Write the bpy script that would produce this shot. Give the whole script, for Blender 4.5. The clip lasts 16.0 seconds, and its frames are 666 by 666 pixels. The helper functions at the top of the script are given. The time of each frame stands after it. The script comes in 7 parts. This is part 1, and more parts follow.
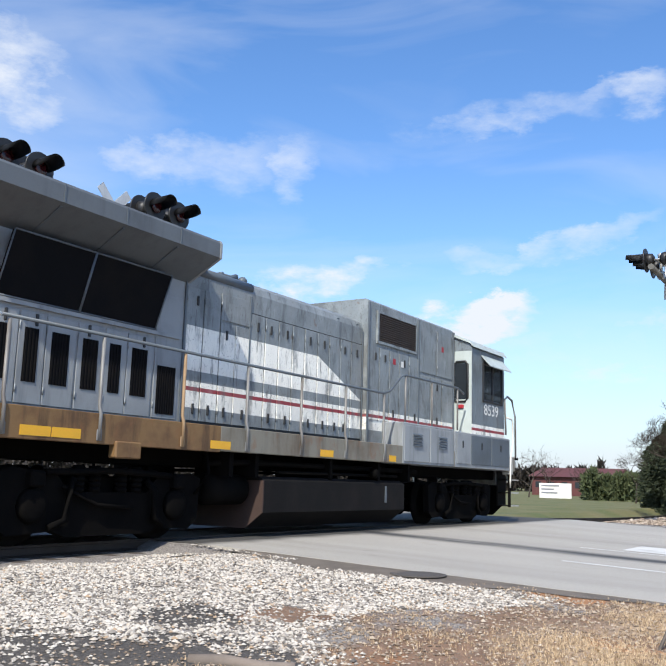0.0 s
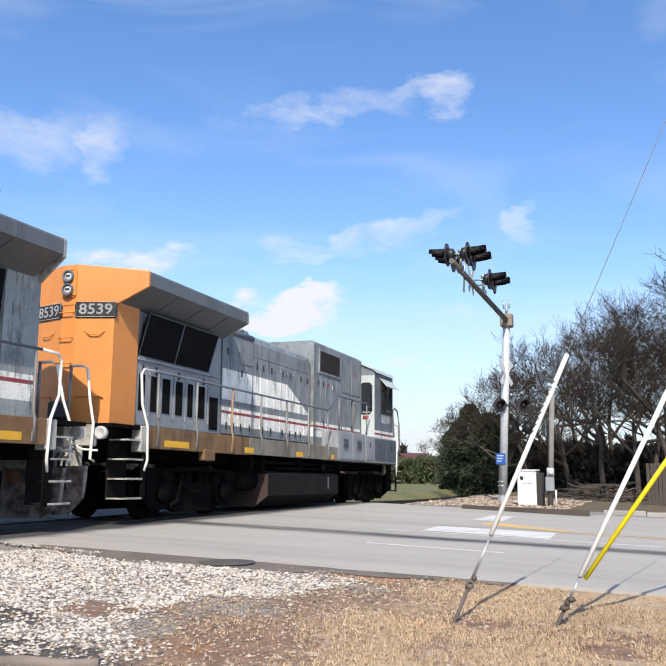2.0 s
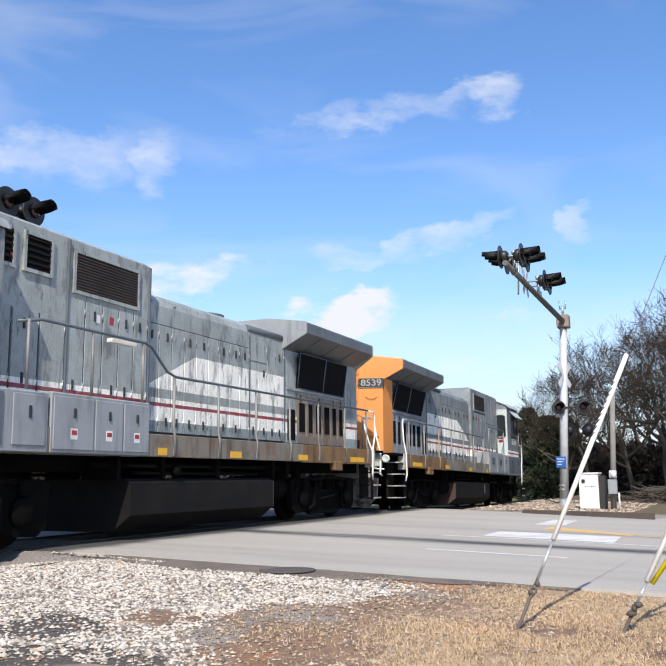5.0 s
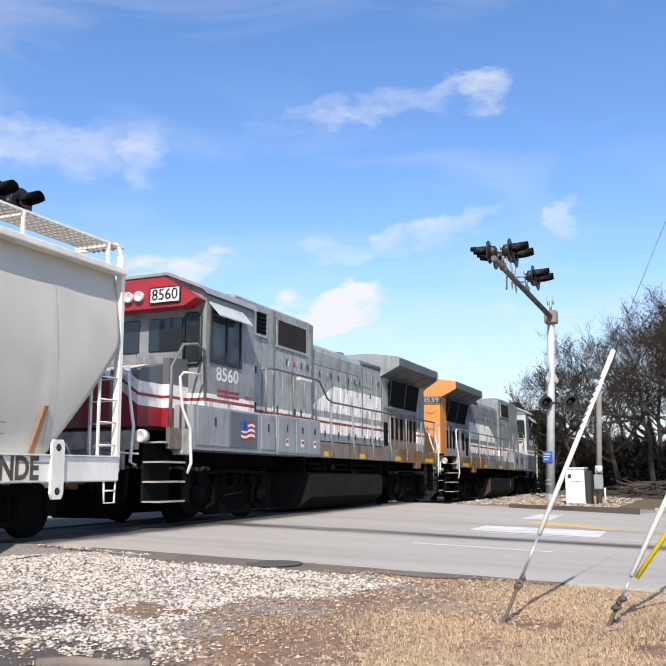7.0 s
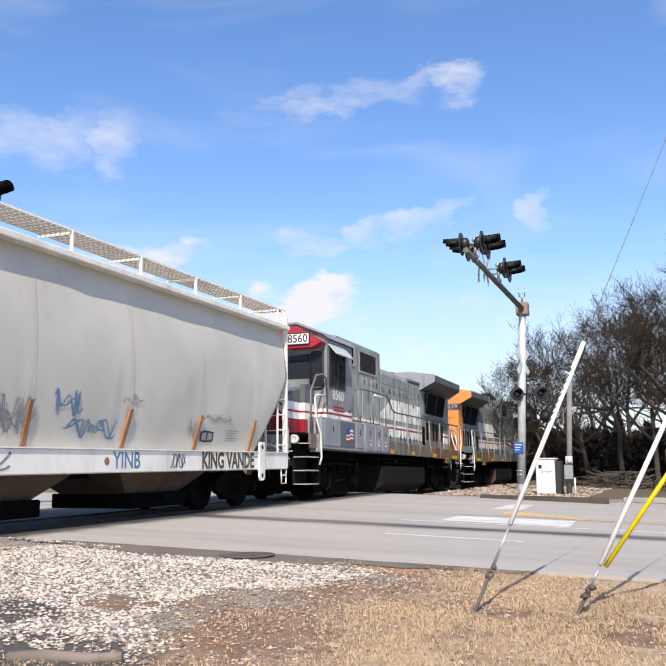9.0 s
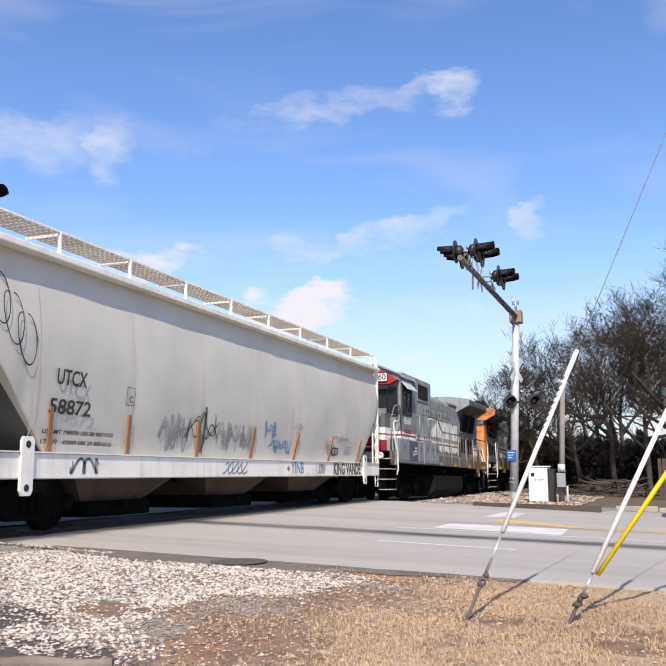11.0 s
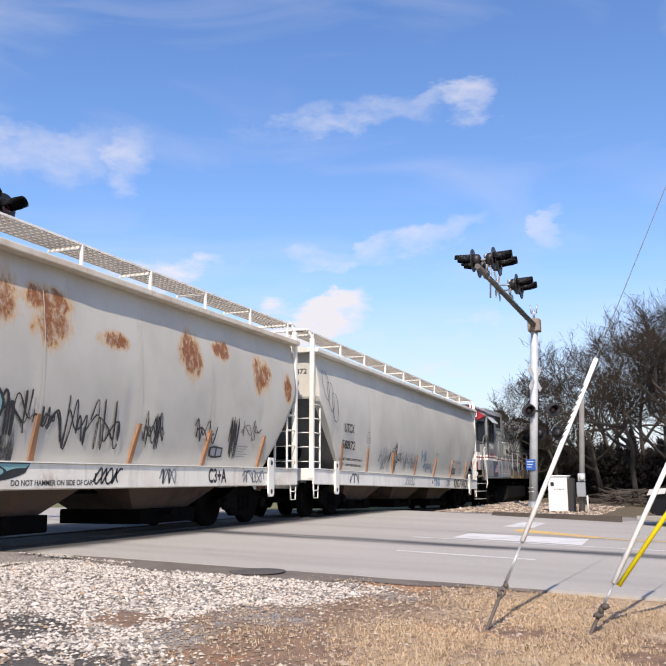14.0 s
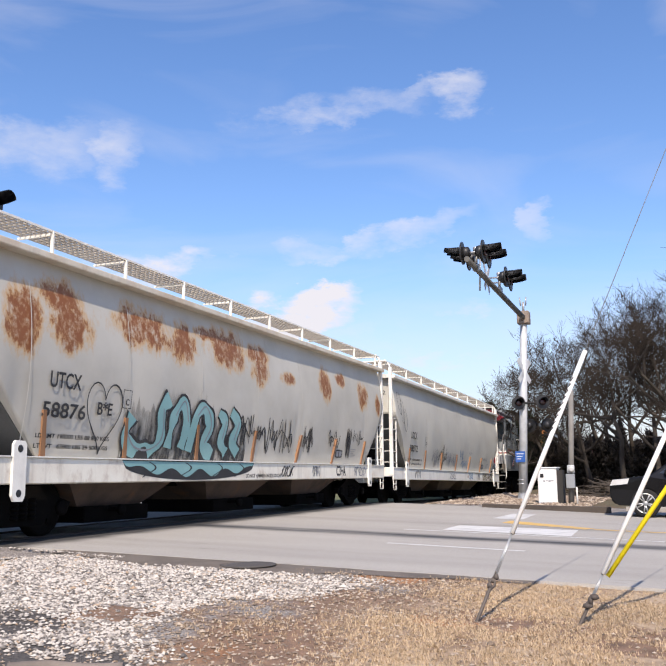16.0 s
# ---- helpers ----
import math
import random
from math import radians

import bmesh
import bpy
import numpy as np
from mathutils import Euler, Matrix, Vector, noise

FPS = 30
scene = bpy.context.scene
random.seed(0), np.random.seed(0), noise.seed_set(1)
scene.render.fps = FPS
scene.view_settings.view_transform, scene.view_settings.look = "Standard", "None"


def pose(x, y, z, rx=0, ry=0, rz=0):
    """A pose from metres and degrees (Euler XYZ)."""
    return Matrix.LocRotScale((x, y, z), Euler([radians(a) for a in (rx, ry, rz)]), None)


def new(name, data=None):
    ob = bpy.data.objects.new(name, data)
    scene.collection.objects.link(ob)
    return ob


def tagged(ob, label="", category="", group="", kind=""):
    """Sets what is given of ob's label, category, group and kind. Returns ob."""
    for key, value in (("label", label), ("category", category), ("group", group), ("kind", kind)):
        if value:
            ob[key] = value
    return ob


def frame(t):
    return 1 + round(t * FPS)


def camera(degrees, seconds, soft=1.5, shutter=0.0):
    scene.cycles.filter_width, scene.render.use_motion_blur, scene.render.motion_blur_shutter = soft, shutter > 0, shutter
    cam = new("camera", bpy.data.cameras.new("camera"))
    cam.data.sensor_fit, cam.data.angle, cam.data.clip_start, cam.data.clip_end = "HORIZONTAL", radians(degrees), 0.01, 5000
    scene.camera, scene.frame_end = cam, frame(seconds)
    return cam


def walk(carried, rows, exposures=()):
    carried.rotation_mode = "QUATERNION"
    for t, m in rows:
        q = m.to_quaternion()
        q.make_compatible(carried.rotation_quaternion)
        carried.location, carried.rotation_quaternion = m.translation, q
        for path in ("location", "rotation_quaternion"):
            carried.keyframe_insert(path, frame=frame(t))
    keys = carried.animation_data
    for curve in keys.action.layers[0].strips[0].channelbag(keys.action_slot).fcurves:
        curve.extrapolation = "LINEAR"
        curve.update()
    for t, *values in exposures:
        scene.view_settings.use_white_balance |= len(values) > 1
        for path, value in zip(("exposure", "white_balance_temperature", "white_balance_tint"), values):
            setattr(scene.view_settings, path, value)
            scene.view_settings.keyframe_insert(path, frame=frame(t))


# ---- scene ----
cam = camera(41.85, 16.0)
PATH = [
    (0.0, pose(0, 0, 0.97, 99.65, -1.62, 32.48)),
    (0.5, pose(0, 0, 0.97, 99.24, -1.12, 29.17)),
    (1.0, pose(0, 0, 0.97, 99.07, -0.70, 25.73)),
    (1.5, pose(0, 0, 0.97, 99.03, -0.42, 22.53)),
    (2.0, pose(0, 0, 0.97, 99.07, -0.28, 20.17)),
    (2.5, pose(0, 0, 0.97, 99.20, -0.14, 18.94)),
    (3.0, pose(0, 0, 0.97, 99.28, 0.16, 18.77)),
    (3.5, pose(0, 0, 0.97, 99.40, 0.51, 19.28)),
    (4.0, pose(0, 0, 0.97, 99.50, 0.61, 20.47)),
    (4.5, pose(0, 0, 0.97, 99.54, 0.61, 22.17)),
    (5.0, pose(0, 0, 0.97, 99.52, 0.66, 23.92)),
    (7.5, pose(0, 0, 0.97, 98.98, 0.36, 22.68)),
    (8.0, pose(0, 0, 0.97, 98.84, 0.37, 22.21)),
    (8.5, pose(0, 0, 0.97, 98.66, 0.44, 21.74)),
    (9.0, pose(0, 0, 0.97, 98.54, 0.62, 21.33)),
    (11.5, pose(0, 0, 0.97, 99.09, 0.23, 20.84)),
    (12.0, pose(0, 0, 0.97, 99.19, 0.22, 20.99)),
    (12.5, pose(0, 0, 0.97, 99.34, 0.15, 21.10)),
    (13.0, pose(0, 0, 0.97, 99.52, 0.19, 21.30)),
    (13.5, pose(0, 0, 0.97, 99.63, 0.29, 21.66)),
    (14.0, pose(0, 0, 0.97, 99.59, 0.33, 22.04)),
    (14.5, pose(0, 0, 0.97, 99.48, 0.32, 22.49)),
    (15.0, pose(0, 0, 0.97, 99.40, 0.35, 22.86)),
    (15.5, pose(0, 0, 0.97, 99.32, 0.47, 22.53)),
    (16.0, pose(0, 0, 0.97, 99.14, 0.68, 21.42)),
]
EXPOSURES = [(0.0, 0.26, 6200, 8), (1.0, 0.27, 6250, 9), (1.5, 0.27, 6400, 10), (3.5, 0.28, 6450, 12), (5.0, 0.28, 6400, 11), (9.0, 0.27, 6600, 14), (12.5, 0.18, 6600, 16), (16.0, 0.17, 6600, 16)]
walk(cam, PATH, EXPOSURES)

# how far the train has rolled along the track, in metres, at each second
ROLLED = [(0.0, 0.00), (0.5, 1.99), (1.0, 4.06), (1.5, 6.11), (2.0, 8.13), (2.5, 10.15), (3.0, 12.15), (3.5, 14.12), (4.0, 16.07), (4.5, 18.01), (5.0, 19.95), (7.5, 29.88), (8.0, 31.91), (8.5, 33.93), (9.0, 35.94), (11.5, 46.05), (12.0, 48.07), (12.5, 50.08), (13.0, 52.04), (13.5, 54.01), (14.0, 56.00), (14.5, 57.98), (15.0, 59.94), (15.5, 61.87), (16.0, 63.80), ]

# ---- world and sun ----
SUN_AZ, SUN_EL = -19.5, 45.5      # the light travels towards +y, turned this much to +x (grazing the near side of the train)
SUN_DIR = Vector((math.sin(radians(SUN_AZ)) * math.cos(radians(SUN_EL)), math.cos(radians(SUN_AZ)) * math.cos(radians(SUN_EL)), -math.sin(radians(SUN_EL))))


def build_world():
    w = bpy.data.worlds.new("world")
    scene.world = w
    w.use_nodes = True
    nt = w.node_tree
    nt.nodes.clear()
    N = nt.nodes.new
    out, bg, sky = N("ShaderNodeOutputWorld"), N("ShaderNodeBackground"), N("ShaderNodeTexSky")
    sky.sky_type, sky.sun_disc = "NISHITA", False
    sky.sun_elevation, sky.sun_rotation = radians(SUN_EL), radians(180 + SUN_AZ)
    sky.air_density, sky.dust_density, sky.ozone_density = 1.0, 0.6, 2.0
    hsv = N("ShaderNodeHueSaturation")
    hsv.inputs["Hue"].default_value = 0.506
    hsv.inputs["Saturation"].default_value, hsv.inputs["Value"].default_value = 1.2, 1.25
    nt.links.new(sky.outputs[0], hsv.inputs["Color"])
    tc = N("ShaderNodeTexCoord")
    n1 = N("ShaderNodeTexNoise")
    n1.inputs["Scale"].default_value, n1.inputs["Detail"].default_value, n1.inputs["Roughness"].default_value = 7.0, 8.0, 0.62
    mp = N("ShaderNodeMapping")
    mp.inputs["Scale"].default_value = (1, 1, 2.2)
    nt.links.new(tc.outputs["Generated"], mp.inputs[0])
    nt.links.new(mp.outputs[0], n1.inputs["Vector"])
    # the way of each pixel, bent a little by noise, so that clouds have ragged rims
    warp = N("ShaderNodeVectorMath")
    warp.operation = "MULTIPLY_ADD"
    warp.inputs[1].default_value, warp.inputs[2].default_value = (0.15, 0.15, 0.13), (-0.075, -0.075, -0.065)
    nt.links.new(n1.outputs["Color"], warp.inputs[0])
    bent = N("ShaderNodeVectorMath")
    nt.links.new(tc.outputs["Generated"], bent.inputs[0])
    nt.links.new(warp.outputs[0], bent.inputs[1])
    total = None
    for way, wide, high, dense, tilt in CLOUDS:
        d = Vector(way).normalized()
        right = d.cross(Vector((0, 0, 1))).normalized()
        up = right.cross(d)
        a = radians(tilt)
        right, up = right * math.cos(a) + up * math.sin(a), up * math.cos(a) - right * math.sin(a)
        offs = []
        for axis, size in ((right, wide), (up, high)):
            dot = N("ShaderNodeVectorMath")
            dot.operation = "DOT_PRODUCT"
            nt.links.new(bent.outputs[0], dot.inputs[0])
            dot.inputs[1].default_value = axis / size
            sq = N("ShaderNodeMath")
            sq.operation = "POWER"
            nt.links.new(absolute(nt, dot.outputs["Value"]), sq.inputs[0])
            sq.inputs[1].default_value = 2.0
            offs.append(sq)
        add = N("ShaderNodeMath")
        nt.links.new(offs[0].outputs[0], add.inputs[0])
        nt.links.new(offs[1].outputs[0], add.inputs[1])
        near = N("ShaderNodeVectorMath")
        near.operation = "DOT_PRODUCT"
        nt.links.new(tc.outputs["Generated"], near.inputs[0])
        near.inputs[1].default_value = d
        ahead = N("ShaderNodeMath")
        ahead.operation = "GREATER_THAN"
        ahead.inputs[1].default_value = 0.3
        nt.links.new(near.outputs["Value"], ahead.inputs[0])
        fall = N("ShaderNodeMapRange")
        fall.interpolation_type = "SMOOTHSTEP"
        fall.inputs["From Min"].default_value, fall.inputs["From Max"].default_value = 2.4, 0.0
        fall.inputs["To Max"].default_value = dense
        nt.links.new(add.outputs[0], fall.inputs["Value"])
        both = N("ShaderNodeMath")
        both.operation = "MULTIPLY"
        nt.links.new(fall.outputs[0], both.inputs[0])
        nt.links.new(ahead.outputs[0], both.inputs[1])
        if total is None:
            total = both
        else:
            top = N("ShaderNodeMath")
            top.operation = "MAXIMUM"
            nt.links.new(total.outputs[0], top.inputs[0])
            nt.links.new(both.outputs[0], top.inputs[1])
            total = top
    # thin haze of wisps everywhere, thicker near the horizon
    n2 = N("ShaderNodeTexNoise")
    n2.inputs["Scale"].default_value, n2.inputs["Detail"].default_value, n2.inputs["Distortion"].default_value = 3.0, 8.0, 0.8
    mp2 = N("ShaderNodeMapping")
    mp2.inputs["Scale"].default_value = (1, 1, 3.5)
    nt.links.new(tc.outputs["Generated"], mp2.inputs[0])
    nt.links.new(mp2.outputs[0], n2.inputs["Vector"])
    wisp = N("ShaderNodeMapRange")
    wisp.inputs["From Min"].default_value, wisp.inputs["From Max"].default_value, wisp.inputs["To Max"].default_value = 0.45, 0.8, 0.35
    nt.links.new(n2.outputs["Fac"], wisp.inputs["Value"])
    sep = N("ShaderNodeSeparateXYZ")
    nt.links.new(tc.outputs["Generated"], sep.inputs[0])
    low = N("ShaderNodeMapRange")
    low.inputs["From Min"].default_value, low.inputs["From Max"].default_value, low.inputs["To Max"].default_value = 0.23, 0.0, 0.85
    nt.links.new(sep.outputs["Z"], low.inputs["Value"])
    grain = N("ShaderNodeMapRange")
    grain.inputs["From Min"].default_value, grain.inputs["From Max"].default_value, grain.inputs["To Min"].default_value = 0.40, 0.66, 0.0
    nt.links.new(n1.outputs["Fac"], grain.inputs["Value"])
    body = N("ShaderNodeMath")
    body.operation = "MULTIPLY"
    nt.links.new(total.outputs[0], body.inputs[0])
    nt.links.new(grain.outputs[0], body.inputs[1])
    m1 = N("ShaderNodeMath")
    m1.operation = "MAXIMUM"
    nt.links.new(body.outputs[0], m1.inputs[0])
    nt.links.new(wisp.outputs[0], m1.inputs[1])
    haze = N("ShaderNodeMix")
    haze.data_type = "RGBA"
    nt.links.new(low.outputs[0], haze.inputs[0])
    nt.links.new(hsv.outputs[0], haze.inputs[6])
    haze.inputs[7].default_value = (3.55, 3.85, 4.65, 1)
    mix = N("ShaderNodeMix")
    mix.data_type = "RGBA"
    nt.links.new(m1.outputs[0], mix.inputs[0])
    nt.links.new(haze.outputs[2], mix.inputs[6])
    mix.inputs[7].default_value = (5.2, 5.3, 5.6, 1)
    nt.links.new(mix.outputs[2], bg.inputs["Color"])
    bg.inputs["Strength"].default_value = SKY_STRENGTH
    nt.links.new(bg.outputs[0], out.inputs["Surface"])
    lamp = bpy.data.lights.new("sun", "SUN")
    lamp.energy, lamp.angle, lamp.color = SUN_STRENGTH, radians(0.5), (1.0, 0.915, 0.78)
    ob = new("sun", lamp)
    ob.rotation_mode = "QUATERNION"
    ob.rotation_quaternion = SUN_DIR.to_track_quat("-Z", "Y")
    ob.location = (-20, -40, 60)


def absolute(nt, socket):
    a = nt.nodes.new("ShaderNodeMath")
    a.operation = "ABSOLUTE"
    nt.links.new(socket, a.inputs[0])
    return a.outputs[0]


SKY_STRENGTH, SUN_STRENGTH = 0.145, 5.0
# way, half width and half height (as sines), density, tilt in degrees
CLOUDS = [
    ((-0.65, 0.68, 0.350), 0.06, 0.022, 0.6, 12), ((-0.60, 0.72, 0.352), 0.04, 0.022, 0.5, 20), ((-0.548, 0.758, 0.353), 0.024, 0.024, 0.6, 40),
    ((-0.54, 0.837, 0.233), 0.07, 0.02, 1.6, 0), ((-0.258, 0.963, 0.122), 0.06, 0.013, 1.1, 3), ((-0.204, 0.970, 0.190), 0.05, 0.012, 1.0, 6), ((-0.400, 0.893, 0.174), 0.056, 0.014, 2.6, 0), ((-0.365, 0.905, 0.186), 0.034, 0.015, 2.6, 0),
    ((-0.345, 0.855, 0.395), 0.085, 0.018, 0.75, 6), ((-0.193, 0.889, 0.410), 0.030, 0.015, 0.85, 12), ((-0.25, 0.87, 0.402), 0.05, 0.008, 0.5, 16),
    ((-0.273, 0.924, 0.262), 0.075, 0.012, 0.65, 16), ((-0.366, 0.896, 0.247), 0.035, 0.014, 0.45, 0),
    ((-0.742, 0.532, 0.409), 0.05, 0.05, 1.0, 0), ((-0.118, 0.95, 0.272), 0.026, 0.009, 0.45, 40), ((-0.3, 0.94, 0.15), 0.1, 0.02, 0.4, 5),
]
build_world()


# ---- materials ----
def nodes_of(name):
    m = bpy.data.materials.new(name)
    m.use_nodes = True
    return m, m.node_tree, m.node_tree.nodes["Principled BSDF"]


def mixed(nt, fac, a, b):
    """A colour mix; each of fac, a, b is a socket or a value."""
    x = nt.nodes.new("ShaderNodeMix")
    x.data_type = "RGBA"
    for i, v in ((0, fac), (6, a), (7, b)):
        if isinstance(v, bpy.types.NodeSocket):
            nt.links.new(v, x.inputs[i])
        else:
            x.inputs[i].default_value = v if i == 0 else (*v, 1)
    return x.outputs[2]


def math_of(nt, op, a, b=0.0, clamp=False):
    x = nt.nodes.new("ShaderNodeMath")
    x.operation, x.use_clamp = op, clamp
    for i, v in ((0, a), (1, b)):
        if isinstance(v, bpy.types.NodeSocket):
            nt.links.new(v, x.inputs[i])
        else:
            x.inputs[i].default_value = v
    return x.outputs[0]


def place(nt, scale=(1, 1, 1)):
    tc, mp = nt.nodes.new("ShaderNodeTexCoord"), nt.nodes.new("ShaderNodeMapping")
    mp.inputs["Scale"].default_value = scale
    nt.links.new(tc.outputs["Object"], mp.inputs[0])
    return mp.outputs[0]


def noise_of(nt, scale, lo, hi, stretch=(1, 1, 1), detail=6, rough=0.6):
    n, r = nt.nodes.new("ShaderNodeTexNoise"), nt.nodes.new("ShaderNodeMapRange")
    n.inputs["Scale"].default_value, n.inputs["Detail"].default_value, n.inputs["Roughness"].default_value = scale, detail, rough
    nt.links.new(place(nt, stretch), n.inputs["Vector"])
    r.inputs["From Min"].default_value, r.inputs["From Max"].default_value = lo, hi
    nt.links.new(n.outputs["Fac"], r.inputs["Value"])
    return r.outputs[0]


def bumped(nt, bsdf, height, strength, distance=0.01):
    b = nt.nodes.new("ShaderNodeBump")
    b.inputs["Strength"].default_value, b.inputs["Distance"].default_value = strength, distance
    nt.links.new(height, b.inputs["Height"])
    nt.links.new(b.outputs[0], bsdf.inputs["Normal"])


def worn(name, base, dirt, rough=0.6, metal=0.0, gloss=0.5, patch=1.5, lo=0.45, hi=0.75, streak=0.0, rust=0.0, bump=0.15, fine=60.0):
    """Paint or metal with grime in patches, fine grain, streaks that run down and rust."""
    m, nt, b = nodes_of(name)
    col = mixed(nt, noise_of(nt, patch, lo, hi), base, dirt)
    grain = noise_of(nt, fine, 0.3, 0.8)
    col = mixed(nt, math_of(nt, "MULTIPLY", grain, 0.25), col, tuple(c * 0.6 for c in base))
    if streak:
        col = mixed(nt, math_of(nt, "MULTIPLY", noise_of(nt, 5.0, 0.52, 0.72, (1, 1, 0.12)), streak), col, tuple(c * 0.35 for c in dirt))
    if rust:
        col = mixed(nt, math_of(nt, "MULTIPLY", noise_of(nt, 2.3, 0.55, 0.72, (1, 1, 0.6), 8, 0.7), rust, True), col, (0.20, 0.085, 0.035))
    nt.links.new(col, b.inputs["Base Color"])
    b.inputs["Metallic"].default_value = metal
    b.inputs["Specular IOR Level"].default_value = gloss
    r = nt.nodes.new("ShaderNodeMapRange")
    r.inputs["To Min"].default_value, r.inputs["To Max"].default_value = max(rough - 0.12, 0.05), min(rough + 0.15, 1)
    nt.links.new(grain, r.inputs["Value"])
    nt.links.new(r.outputs[0], b.inputs["Roughness"])
    bumped(nt, b, grain, bump, 0.003)
    return m


def livery(name, grey, whole):
    """Grey hood paint with white and red bands, weathered. whole: the bands run over the whole length."""
    m, nt, b = nodes_of(name)
    sep = nt.nodes.new("ShaderNodeSeparateXYZ")
    nt.links.new(place(nt), sep.inputs[0])
    y, z = sep.outputs["Y"], sep.outputs["Z"]
    wob = noise_of(nt, 25, 0.0, 1.0)
    z = math_of(nt, "ADD", z, math_of(nt, "MULTIPLY", wob, 0.012))

    def band(lo, hi):
        return math_of(nt, "MULTIPLY", math_of(nt, "GREATER_THAN", z, lo), math_of(nt, "LESS_THAN", z, hi))
    patch = noise_of(nt, 1.6, 0.4, 0.7)
    col = mixed(nt, patch, grey, tuple(c * 0.72 for c in grey))
    slant = math_of(nt, "ADD", y, math_of(nt, "MULTIPLY", z, 2.3))
    upper = math_of(nt, "MULTIPLY", band(2.74, 3.5), math_of(nt, "LESS_THAN", slant, 7.7))
    lower = math_of(nt, "MAXIMUM", band(2.12, 2.40), band(2.47, 2.56))
    along = math_of(nt, "GREATER_THAN", y, -20.0 if whole else -4.35)
    white = math_of(nt, "MAXIMUM", math_of(nt, "MULTIPLY", upper, math_of(nt, "GREATER_THAN", y, -4.35)), math_of(nt, "MULTIPLY", lower, along))
    col = mixed(nt, white, col, (0.88, 0.86, 0.78))
    col = mixed(nt, math_of(nt, "MULTIPLY", band(2.40, 2.47), along), col, (0.28, 0.03, 0.04))
    # worn paint: pale scuffs, soot, streaks that run down, rust specks
    col = mixed(nt, math_of(nt, "MULTIPLY", noise_of(nt, 3.5, 0.52, 0.75, (1, 1.6, 0.5), 8, 0.7), 0.30), col, (0.50, 0.53, 0.54))
    col = mixed(nt, math_of(nt, "MULTIPLY", noise_of(nt, 1.3, 0.53, 0.61, (1, 2.2, 0.7), 8, 0.7), 0.62), col, (0.085, 0.095, 0.10))
    col = mixed(nt, math_of(nt, "MULTIPLY", noise_of(nt, 6.0, 0.56, 0.65, (1, 1.6, 0.22), 9, 0.75), 0.85), col, (0.05, 0.05, 0.05))
    col = mixed(nt, math_of(nt, "MULTIPLY", noise_of(nt, 5.0, 0.62, 0.69, (1, 1, 0.6), 9, 0.75), 0.85), col, (0.15, 0.075, 0.04))
    col = mixed(nt, math_of(nt, "MULTIPLY", noise_of(nt, 45.0, 0.60, 0.66, (1, 1, 0.8), 4, 0.6), 0.8), col, (0.05, 0.045, 0.04))
    col = mixed(nt, math_of(nt, "MULTIPLY", noise_of(nt, 0.9, 0.5, 0.72, (1, 1, 0.5), 5, 0.6), 0.25), col, (0.20, 0.17, 0.14))
    nt.links.new(col, b.inputs["Base Color"])
    b.inputs["Roughness"].default_value = 0.5
    bumped(nt, b, noise_of(nt, 30, 0.3, 0.8), 0.15, 0.004)
    return m


